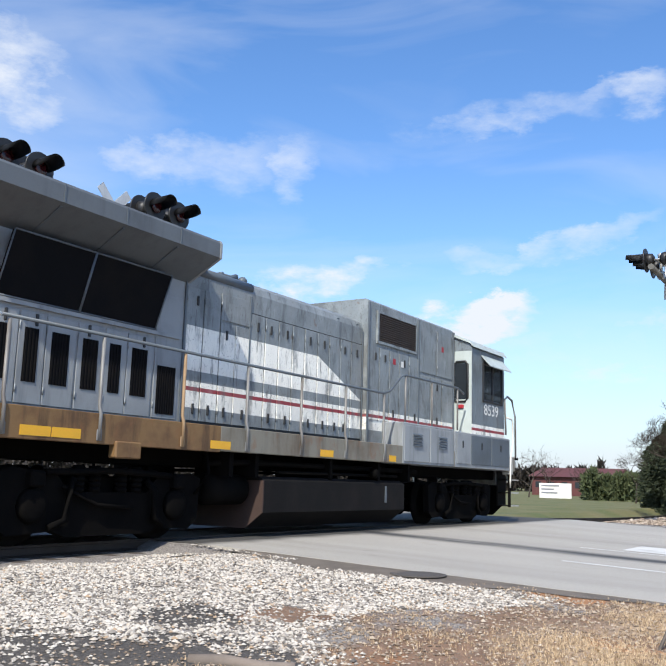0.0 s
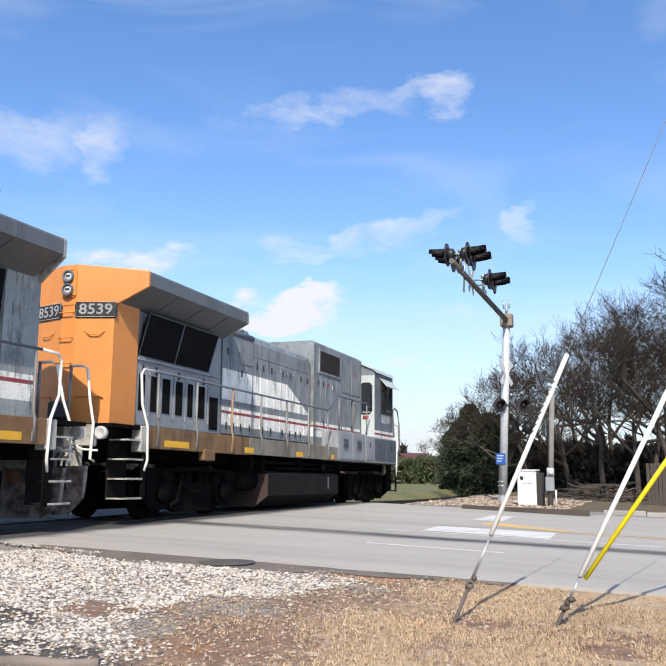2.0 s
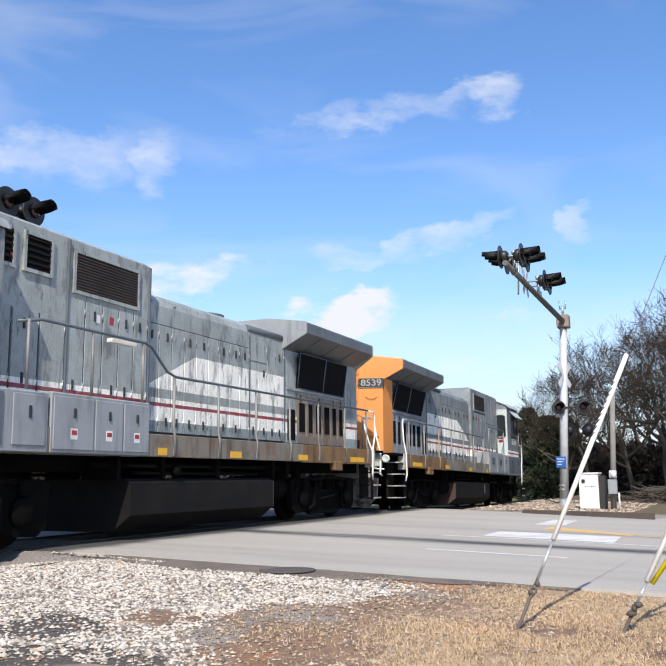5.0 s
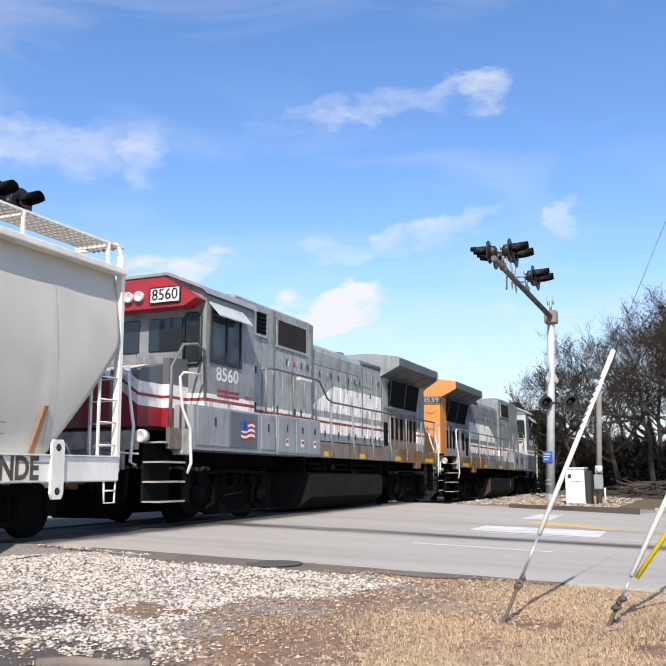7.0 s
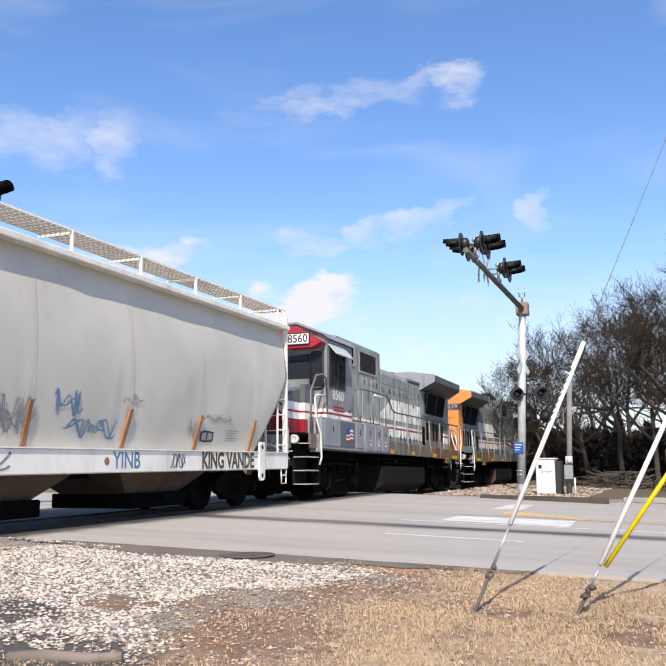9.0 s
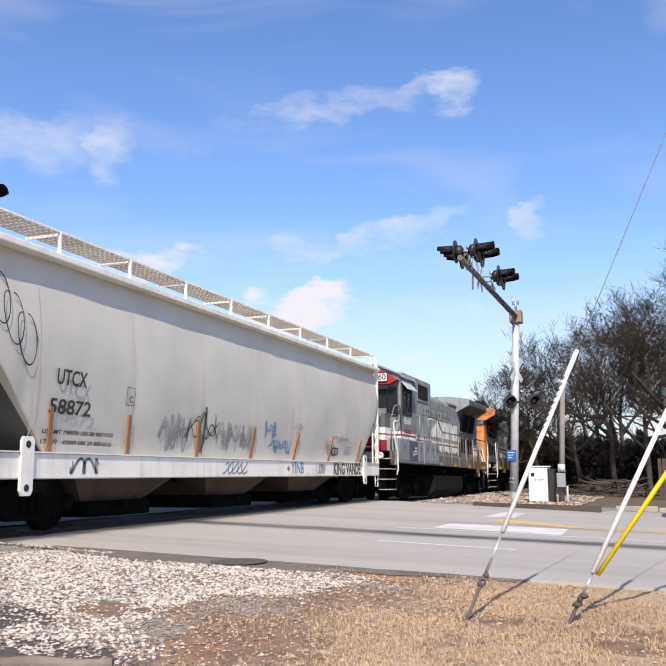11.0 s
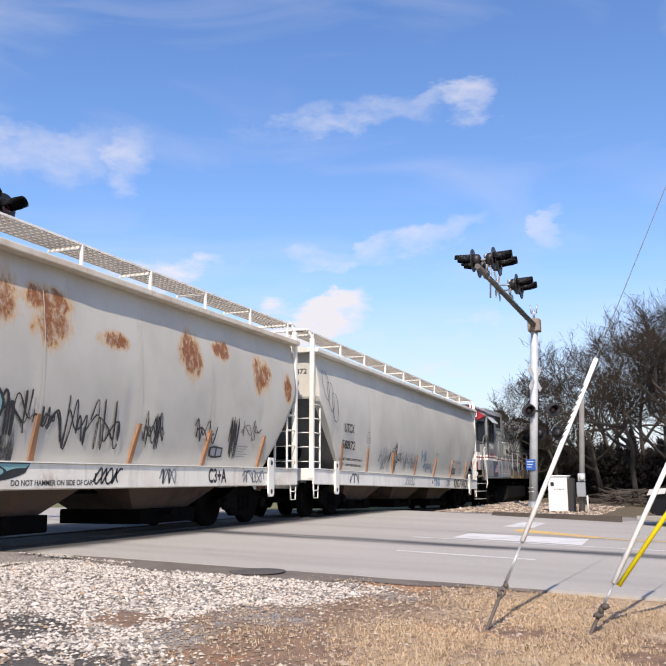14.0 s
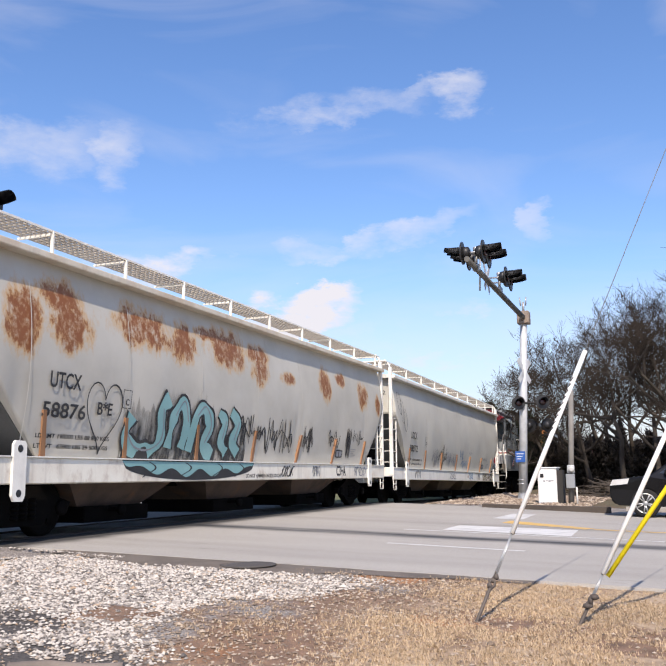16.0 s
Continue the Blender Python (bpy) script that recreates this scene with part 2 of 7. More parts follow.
M = {
    "livery_front": livery("weathered_grey_livery", (0.225, 0.25, 0.26), False),
    "livery_rear": livery("faded_grey_livery", (0.33, 0.36, 0.345), True),
    "grey": worn("grey_paint", (0.28, 0.295, 0.305), (0.20, 0.21, 0.22), 0.5, streak=0.5),
    "dark_grey": worn("dark_grey_paint", (0.10, 0.12, 0.14), (0.07, 0.08, 0.09), 0.5),
    "pale": worn("pale_paint", (0.74, 0.73, 0.69), (0.58, 0.57, 0.53), 0.5, streak=0.3),
    "orange": worn("orange_paint", (0.66, 0.25, 0.055), (0.56, 0.22, 0.06), 0.5, streak=0.12),
    "red": worn("red_paint", (0.34, 0.02, 0.03), (0.25, 0.02, 0.025), 0.45),
    "sill": worn("rusty_sill_paint", (0.21, 0.195, 0.155), (0.12, 0.085, 0.055), 0.65, streak=0.5, rust=0.8),
    "sill_rust": worn("rust_stained_sill_paint", (0.20, 0.115, 0.045), (0.10, 0.05, 0.022), 0.7, patch=2.5, streak=0.8, rust=1.0),
    # near-black: the deep shade below the cars is put into this colour
    "under": worn("shade_dark_underframe", (0.0055, 0.0052, 0.005), (0.010, 0.0085, 0.0075), 0.95, gloss=0.03),
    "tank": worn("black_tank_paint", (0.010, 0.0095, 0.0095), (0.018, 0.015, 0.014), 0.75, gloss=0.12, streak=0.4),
    "rusty": worn("rusty_steel", (0.22, 0.095, 0.05), (0.10, 0.05, 0.03), 0.8),
    "grille": worn("dark_grille", (0.006, 0.006, 0.007), (0.012, 0.010, 0.009), 0.9, gloss=0.1),
    "brown_grille": worn("brown_radiator_grille", (0.05, 0.038, 0.032), (0.03, 0.025, 0.022), 0.7),
    "steel": worn("bright_steel", (0.45, 0.45, 0.44), (0.25, 0.24, 0.22), 0.4, 0.7),
    "rail_paint": worn("handrail_paint", (0.21, 0.21, 0.205), (0.10, 0.08, 0.065), 0.5, streak=0.5),
    "white": worn("white_paint", (0.82, 0.80, 0.73), (0.62, 0.59, 0.52), 0.5, streak=0.25),
    "yellow": worn("yellow_reflector", (0.75, 0.40, 0.02), (0.6, 0.33, 0.03), 0.4),
    "black": worn("black_plastic", (0.015, 0.015, 0.016), (0.03, 0.03, 0.03), 0.5),
    "rubber": worn("black_rubber", (0.02, 0.02, 0.02), (0.04, 0.037, 0.034), 0.85, gloss=0.2),
    "hopper": worn("cream_hopper_paint", (0.70, 0.68, 0.60), (0.56, 0.54, 0.47), 0.55, patch=0.7, streak=0.22, rust=0.0),
        "galv": worn("galvanised_steel", (0.42, 0.43, 0.43), (0.32, 0.33, 0.33), 0.45, 0.6),
    "mast": worn("aluminium_mast", (0.56, 0.575, 0.58), (0.40, 0.41, 0.42), 0.5, 0.1, patch=3, streak=0.4),
    "cabinet": worn("white_cabinet_paint", (0.8, 0.8, 0.79), (0.7, 0.7, 0.68), 0.5),
    "guard_yellow": worn("yellow_guard", (0.85, 0.68, 0.01), (0.75, 0.6, 0.02), 0.4),
    "blue": worn("blue_sign", (0.025, 0.10, 0.36), (0.03, 0.10, 0.3), 0.4),
    "wood": worn("weathered_timber", (0.075, 0.06, 0.048), (0.04, 0.034, 0.029), 0.9, streak=0.3),
    "bark": worn("grey_bark", (0.085, 0.072, 0.06), (0.04, 0.034, 0.028), 0.95, gloss=0.05),
    "twig": worn("thin_twigs", (0.045, 0.036, 0.029), (0.022, 0.018, 0.014), 0.95, gloss=0.05),
    "ink": worn("black_spray_paint", (0.02, 0.02, 0.022), (0.05, 0.05, 0.05), 0.6),
    "ink_grey": worn("faded_spray_paint", (0.22, 0.23, 0.25), (0.32, 0.32, 0.33), 0.7),
    "teal": worn("teal_spray_paint", (0.20, 0.39, 0.39), (0.28, 0.47, 0.46), 0.6),
    "blue_ink": worn("blue_spray_paint", (0.10, 0.20, 0.34), (0.2, 0.28, 0.38), 0.6),
    "kerb": worn("concrete_kerb", (0.36, 0.34, 0.31), (0.25, 0.235, 0.21), 0.9),
    "paint_white": worn("worn_road_paint", (0.60, 0.595, 0.57), (0.40, 0.39, 0.37), 0.8, patch=3),
    "paint_yellow": worn("worn_yellow_road_paint", (0.62, 0.40, 0.12), (0.45, 0.33, 0.17), 0.8, patch=3),
    "log": worn("bleached_log", (0.22, 0.18, 0.15), (0.12, 0.10, 0.085), 0.95, streak=0.3),
}


def glassy(name, colour, rough=0.05):
    m, nt, b = nodes_of(name)
    nt.links.new(mixed(nt, noise_of(nt, 2.0, 0.3, 0.8), colour, tuple(c * 0.7 for c in colour)), b.inputs["Base Color"])
    b.inputs["Roughness"].default_value = rough
    b.inputs["Specular IOR Level"].default_value = 0.6
    return m


M["glass"] = glassy("dark_cab_glass", (0.02, 0.025, 0.03))
M["lens"] = glassy("clear_lamp_lens", (0.6, 0.6, 0.58), 0.1)
M["red_lens"] = glassy("dark_red_lens", (0.045, 0.006, 0.008), 0.2)
M["car_paint"] = glassy("black_car_paint", (0.008, 0.008, 0.009), 0.2)
M["car_paint"].node_tree.nodes["Principled BSDF"].inputs["Specular IOR Level"].default_value = 0.25
M["lamp_glass"] = glassy("bright_reflector_lens", (0.7, 0.7, 0.68), 0.06)


# ---- mesh helpers ----
def part(name, bm, material, parent=None, label=""):
    """Links a bmesh as one mesh object under a thing or a part."""
    me = bpy.data.meshes.new(name)
    bm.to_mesh(me)
    bm.free()
    for mm in (material if isinstance(material, (list, tuple)) else [material]):
        me.materials.append(mm)
    ob = new(name, me)
    if parent is not None:
        ob.parent = parent
    if label:
        ob["label"] = label
    return ob


def raw(name, verts, faces, material, parent=None, smooth=False):
    me = bpy.data.meshes.new(name)
    me.from_pydata(verts, [], faces)
    me.materials.append(material)
    if smooth:
        me.polygons.foreach_set("use_smooth", [True] * len(me.polygons))
    me.update()
    ob = new(name, me)
    if parent is not None:
        ob.parent = parent
    return ob


def thing(name, label, category, group="", m=None):
    e = new(name)
    e.empty_display_size = 0.3
    if m is not None:
        e.matrix_basis = m
    return tagged(e, label, category, group)


def slab(bm, x0, x1, y0, y1, z0, z1, bevel=0.0):
    """An upright box; bevel rounds all its edges."""
    vs = [bm.verts.new((x, y, z)) for x in (x0, x1) for y in (y0, y1) for z in (z0, z1)]
    fs = [bm.faces.new([vs[i] for i in q]) for q in ((0, 1, 3, 2), (4, 6, 7, 5), (0, 4, 5, 1), (2, 3, 7, 6), (0, 2, 6, 4), (1, 5, 7, 3))]
    if bevel:
        es = list({e for f in fs for e in f.edges})
        bmesh.ops.bevel(bm, geom=es, offset=bevel, segments=1, affect="EDGES")
    return bm


def prism(bm, profile, axis, a, b):
    """A closed profile drawn out along one axis, from a to b. axis x: profile (y, z); y: (x, z); z: (x, y)."""
    def at(p, q):
        return {"x": (q, p[0], p[1]), "y": (p[0], q, p[1]), "z": (p[0], p[1], q)}[axis]
    lo, hi = [bm.verts.new(at(p, a)) for p in profile], [bm.verts.new(at(p, b)) for p in profile]
    n = len(profile)
    bm.faces.new(lo)
    bm.faces.new(hi[::-1])
    for i in range(n):
        bm.faces.new((lo[i], hi[i], hi[(i + 1) % n], lo[(i + 1) % n]))
    bmesh.ops.recalc_face_normals(bm, faces=list(bm.faces))
    return bm


def tube(bm, pts, r, seg=8, r2=None):
    """A round bar along points."""
    pts = [Vector(p) for p in pts]
    rings = []
    for i, p in enumerate(pts):
        d = (pts[min(i + 1, len(pts) - 1)] - pts[max(i - 1, 0)]).normalized()
        side = d.cross(Vector((0, 0, 1)) if abs(d.z) < 0.9 else Vector((1, 0, 0))).normalized()
        up = side.cross(d)
        rr = r if r2 is None else r + (r2 - r) * i / (len(pts) - 1)
        rings.append([bm.verts.new(p + (side * math.cos(a) + up * math.sin(a)) * rr) for a in (2 * math.pi * k / seg for k in range(seg))])
    for a, b in zip(rings, rings[1:]):
        for k in range(seg):
            f = bm.faces.new((a[k], a[(k + 1) % seg], b[(k + 1) % seg], b[k]))
            f.smooth = seg > 5
    bm.faces.new(rings[0][::-1])
    bm.faces.new(rings[-1])
    return bm


def lathe(bm, profile, centre, axis="x", seg=24):
    """A profile of (along, radius) turned round an axis through centre."""
    c = Vector(centre)
    rings = []
    for along, r in profile:
        ring = []
        for k in range(seg):
            a = 2 * math.pi * k / seg
            u, v = r * math.cos(a), r * math.sin(a)
            ring.append(bm.verts.new(c + Vector({"x": (along, u, v), "y": (u, along, v), "z": (u, v, along)}[axis])))
        rings.append(ring)
    for a, b in zip(rings, rings[1:]):
        for k in range(seg):
            bm.faces.new((a[k], a[(k + 1) % seg], b[(k + 1) % seg], b[k])).smooth = True
    bm.faces.new(rings[0][::-1])
    bm.faces.new(rings[-1])
    bmesh.ops.recalc_face_normals(bm, faces=list(bm.faces))
    return bm


def B():
    return bmesh.new()


def lettering(name, words, size, m, material, parent=None, width=None, label="", bold=0.012):
    """Words in the built-in font as a thin mesh that faces its own +z, put at m (parent's space)."""
    c = bpy.data.curves.new(name, "FONT")
    c.body, c.size, c.align_x, c.align_y, c.extrude, c.offset = words, size, "CENTER", "CENTER", 0.001, size * bold
    c.resolution_u = 3
    tmp = bpy.data.objects.new(name, c)
    me = bpy.data.meshes.new_from_object(tmp)
    bpy.data.objects.remove(tmp)
    if width:
        xs = [v.co.x for v in me.vertices]
        k = width / (max(xs) - min(xs))
        for v in me.vertices:
            v.co.x *= k
    me.transform(m)
    me.materials.clear()
    me.materials.append(material)
    ob = new(name, me)
    ob.parent = parent
    if label:
        ob["label"] = label
    return ob


def facing(x, y, z, way):
    """A pose for lettering that stands upright and looks along way: 'x', '-x', 'y' or '-y'."""
    return pose(x, y, z, 90, 0, {"x": 90, "-x": -90, "y": 180, "-y": 0}[way])


# ---- ground, road and track ----
TRACK_X = -10.7


def smooth(a, b, v):
    t = min(max((v - a) / (b - a), 0.0), 1.0)
    return t * t * (3 - 2 * t)


def rail_z(y):
    """The rails' height: level over the road, then a little down."""
    return -0.42 * smooth(18.0, 50.0, y)


def road_z(x):
    return -0.03 - 0.033 * (min(max(x, -9.0), 10.0) + 9.0)


def ground_z(x, y):
    r = road_z(x)
    low = -0.55 if x > -3 else (-0.15 if x < -8.5 else -0.55 + (-3 - x) / 5.5 * 0.40)
    near = r + (low - r) * smooth(10.3, 2.3, y)
    z = near
    if y > 10.0:
        z = r
    side = smooth(-13.5, -8.5, x) if x < -8.5 else 1.0
    bed = smooth(-7.5, -9.0, x) * smooth(-14.0, -12.4, x)
    if x < -7.5 and not 10.2 < y < 28.3:
        z = z * (1 - bed) + (-0.16 + rail_z(y)) * bed
    if x < -12.4:
        k = smooth(-12.4, -16.0, x)
        z = z * (1 - k) - 0.40 * k
    if y > 28.3 and x > -7.5:
        z += -0.15 * smooth(32, 60, y)
    if 10.3 < y < 28.0 and x > -40:
        z -= 0.06
    elif y > 9.0 and y <= 10.3 and x > -8.6:
        z -= 0.022 * smooth(9.0, 9.4, y)
    return z


def ground_material():
    m, nt, b = nodes_of("verge_ground")
    sep = nt.nodes.new("ShaderNodeSeparateXYZ")
    nt.links.new(place(nt), sep.inputs[0])
    x, y = sep.outputs["X"], sep.outputs["Y"]
    edge = noise_of(nt, 0.9, 0.25, 0.75, detail=8)
    dirt = mixed(nt, noise_of(nt, 6.0, 0.35, 0.7), (0.25, 0.155, 0.10), (0.13, 0.082, 0.054))
    dirt = mixed(nt, noise_of(nt, 1.1, 0.60, 0.72), dirt, (0.30, 0.14, 0.06))
    straw = mixed(nt, noise_of(nt, 14.0, 0.3, 0.75), (0.50, 0.385, 0.26), (0.28, 0.20, 0.13))
    far = math_of(nt, "GREATER_THAN", y, 30.0)
    lawn = mixed(nt, noise_of(nt, 0.25, 0.35, 0.65), (0.085, 0.105, 0.03), (0.16, 0.14, 0.06))
    leaf = mixed(nt, noise_of(nt, 1.5, 0.35, 0.65), (0.13, 0.085, 0.05), (0.09, 0.085, 0.04))
    gravel = mixed(nt, noise_of(nt, 55.0, 0.35, 0.65), (0.36, 0.33, 0.30), (0.10, 0.085, 0.075))
    # pale gravel to the left, straw to the right, bare earth between
    across = math_of(nt, "ADD", x, math_of(nt, "MULTIPLY", math_of(nt, "SUBTRACT", edge, 0.5), 2.2))
    across = math_of(nt, "ADD", across, math_of(nt, "MULTIPLY", math_of(nt, "SUBTRACT", 8.0, y), 0.25))
    r1 = nt.nodes.new("ShaderNodeMapRange")
    r1.inputs["From Min"].default_value, r1.inputs["From Max"].default_value = -3.9, -3.5
    nt.links.new(across, r1.inputs["Value"])
    r2 = nt.nodes.new("ShaderNodeMapRange")
    r2.inputs["From Min"].default_value, r2.inputs["From Max"].default_value = -3.3, -1.6
    nt.links.new(across, r2.inputs["Value"])
    col = mixed(nt, r1.outputs[0], gravel, dirt)
    strawy = math_of(nt, "MULTIPLY", r2.outputs[0], noise_of(nt, 1.7, 0.3, 0.55))
    col = mixed(nt, strawy, col, straw)

    ragged = noise_of(nt, 2.6, 0.25, 0.75, (1, 1, 1), 9, 0.72)

    def patch(cx, cy, rx, ry, colour, base):
        dx = math_of(nt, "DIVIDE", math_of(nt, "SUBTRACT", x, cx), rx)
        dy = math_of(nt, "DIVIDE", math_of(nt, "SUBTRACT", y, cy), ry)
        d = math_of(nt, "ADD", math_of(nt, "MULTIPLY", dx, dx), math_of(nt, "MULTIPLY", dy, dy))
        d = math_of(nt, "ADD", math_of(nt, "MULTIPLY", d, 0.55), math_of(nt, "MULTIPLY", math_of(nt, "SUBTRACT", ragged, 0.25), 1.7))
        k = nt.nodes.new("ShaderNodeMapRange")
        k.inputs["From Min"].default_value, k.inputs["From Max"].default_value = 1.25, 0.95
        nt.links.new(d, k.inputs["Value"])
        return mixed(nt, k.outputs[0], base, colour)
    rust_earth = mixed(nt, noise_of(nt, 9.0, 0.3, 0.7), (0.42, 0.20, 0.085), (0.26, 0.14, 0.07))
    tar = mixed(nt, noise_of(nt, 30.0, 0.3, 0.7), (0.04, 0.037, 0.034), (0.11, 0.098, 0.088))
    for cx, cy, rx, ry, c in ((-5.45, 6.2, 0.45, 0.5, tar), (-4.85, 6.95, 0.42, 0.38, dirt), (-4.4, 5.2, 0.8, 0.75, tar), (-4.7, 4.3, 1.5, 1.0, tar), (-3.1, 6.5, 0.5, 0.6, dirt), (-1.95, 7.9, 0.4, 0.25, rust_earth), (-3.2, 9.9, 0.5, 0.25, rust_earth), (-0.3, 7.6, 0.9, 0.45, dirt), (-1.6, 8.1, 0.7, 0.3, dirt)):
        col = patch(cx, cy, rx, ry, c, col)
    col = mixed(nt, far, col, mixed(nt, math_of(nt, "GREATER_THAN", math_of(nt, "ADD", x, math_of(nt, "MULTIPLY", y, 0.2)), 0.5), lawn, leaf))
    nt.links.new(col, b.inputs["Base Color"])
    b.inputs["Roughness"].default_value = 0.95
    bumped(nt, b, noise_of(nt, 40.0, 0.3, 0.7), 0.6, 0.02)
    return m


def road_material():
    m, nt, b = nodes_of("worn_asphalt")
    sep = nt.nodes.new("ShaderNodeSeparateXYZ")
    nt.links.new(place(nt), sep.inputs[0])
    y = sep.outputs["Y"]
    col = mixed(nt, noise_of(nt, 0.5, 0.3, 0.7, (0.25, 1.6, 1)), (0.425, 0.397, 0.35), (0.355, 0.332, 0.293))
    col = mixed(nt, math_of(nt, "MULTIPLY", noise_of(nt, 90.0, 0.35, 0.7), 0.5), col, (0.17, 0.162, 0.15))
    # a strip blackened by tyres along the lane, and fainter ones beside it
    for cy, half, dark in ((15.75, 0.42, 1.0), (12.3, 0.25, 0.10), (19.3, 0.4, 0.2), (11.5, 0.25, 0.08)):
        wave = math_of(nt, "ADD", y, math_of(nt, "MULTIPLY", noise_of(nt, 0.6, 0.0, 1.0, (1, 0.2, 1)), 0.5))
        d = math_of(nt, "ABSOLUTE", math_of(nt, "SUBTRACT", wave, cy + 0.25))
        k = nt.nodes.new("ShaderNodeMapRange")
        k.interpolation_type = "SMOOTHSTEP"
        k.inputs["From Min"].default_value, k.inputs["From Max"].default_value, k.inputs["To Max"].default_value = half * 1.7, 0.0, dark
        nt.links.new(d, k.inputs["Value"])
        col = mixed(nt, math_of(nt, "MULTIPLY", k.outputs[0], noise_of(nt, 2.0, 0.1, 0.5, (0.15, 1, 1))), col, (0.045, 0.045, 0.046))
    col = mixed(nt, math_of(nt, "MULTIPLY", noise_of(nt, 1.3, 0.62, 0.72, (0.5, 1.5, 1), 8, 0.75), 0.6), col, (0.09, 0.088, 0.085))
    # the train's shade put into the asphalt: near-black between and beside the rails
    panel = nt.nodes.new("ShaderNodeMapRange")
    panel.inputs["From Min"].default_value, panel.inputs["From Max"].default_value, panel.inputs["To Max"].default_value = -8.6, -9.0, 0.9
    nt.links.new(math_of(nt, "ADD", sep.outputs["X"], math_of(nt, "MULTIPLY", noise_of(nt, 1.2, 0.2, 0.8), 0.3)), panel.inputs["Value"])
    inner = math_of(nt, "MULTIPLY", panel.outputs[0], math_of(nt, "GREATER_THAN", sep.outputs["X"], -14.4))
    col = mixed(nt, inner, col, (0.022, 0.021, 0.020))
    nt.links.new(col, b.inputs["Base Color"])
    b.inputs["Roughness"].default_value = 0.85
    bumped(nt, b, noise_of(nt, 120.0, 0.3, 0.7), 0.35, 0.005)
    return m


M["ground"], M["road"] = ground_material(), road_material()
M["apron"] = worn("old_dark_asphalt", (0.15, 0.125, 0.10), (0.085, 0.07, 0.056), 0.9, patch=2.5)
M["iron"] = worn("cast_iron", (0.085, 0.075, 0.066), (0.06, 0.052, 0.045), 0.8, 0.1)
M["ballast"] = worn("grey_ballast", (0.09, 0.08, 0.07), (0.03, 0.026, 0.023), 0.95, patch=22, lo=0.4, hi=0.6)


def spaced(lo, hi, fine_lo, fine_hi, step):
    out, v, s = [], fine_lo, step
    mid = list(np.arange(fine_lo, fine_hi + 1e-6, step))
    left, right = [], []
    while v > lo:
        s *= 1.35
        v -= s
        left.append(v)
    v, s = mid[-1], step
    while v < hi:
        s *= 1.35
        v += s
        right.append(v)
    return left[::-1] + mid + right


def build_ground():
    xs, ys = spaced(-2500, 2500, -16.0, 6.0, 0.3), spaced(-300, 3000, 1.0, 36.0, 0.3)
    vs = [(x, y, ground_z(x, y) + (0.035 * (noise.noise((x * 0.9, y * 0.9, 0)) if y < 9.6 and x > -8.5 else 0))) for y in ys for x in xs]
    n = len(xs)
    fs = [(j * n + i, j * n + i + 1, (j + 1) * n + i + 1, (j + 1) * n + i) for j in range(len(ys) - 1) for i in range(n - 1)]
    ob = raw("ground", vs, fs, M["ground"], smooth=True)
    tagged(ob, "verge of pale gravel, bare earth and dry straw", "ground", kind="structure")


def strip(bm, outline, lift, step=0.6):
    """A flat area that lies on the road: outline of (x, y) pairs, four corners, cut fine along x."""
    (ax, ay), (bx, by), (cx, cy), (dx, dy) = outline
    n = max(2, int(abs(bx - ax) / step))
    rows = []
    for i in range(n + 1):
        k = i / n
        p, q = (ax + (bx - ax) * k, ay + (by - ay) * k), (dx + (cx - dx) * k, dy + (cy - dy) * k)
        rows.append((bm.verts.new((*p, road_z(p[0]) + lift)), bm.verts.new((*q, road_z(q[0]) + lift))))
    for a, b in zip(rows, rows[1:]):
        bm.faces.new((a[0], b[0], b[1], a[1]))
    bmesh.ops.recalc_face_normals(bm, faces=list(bm.faces))
    return bm


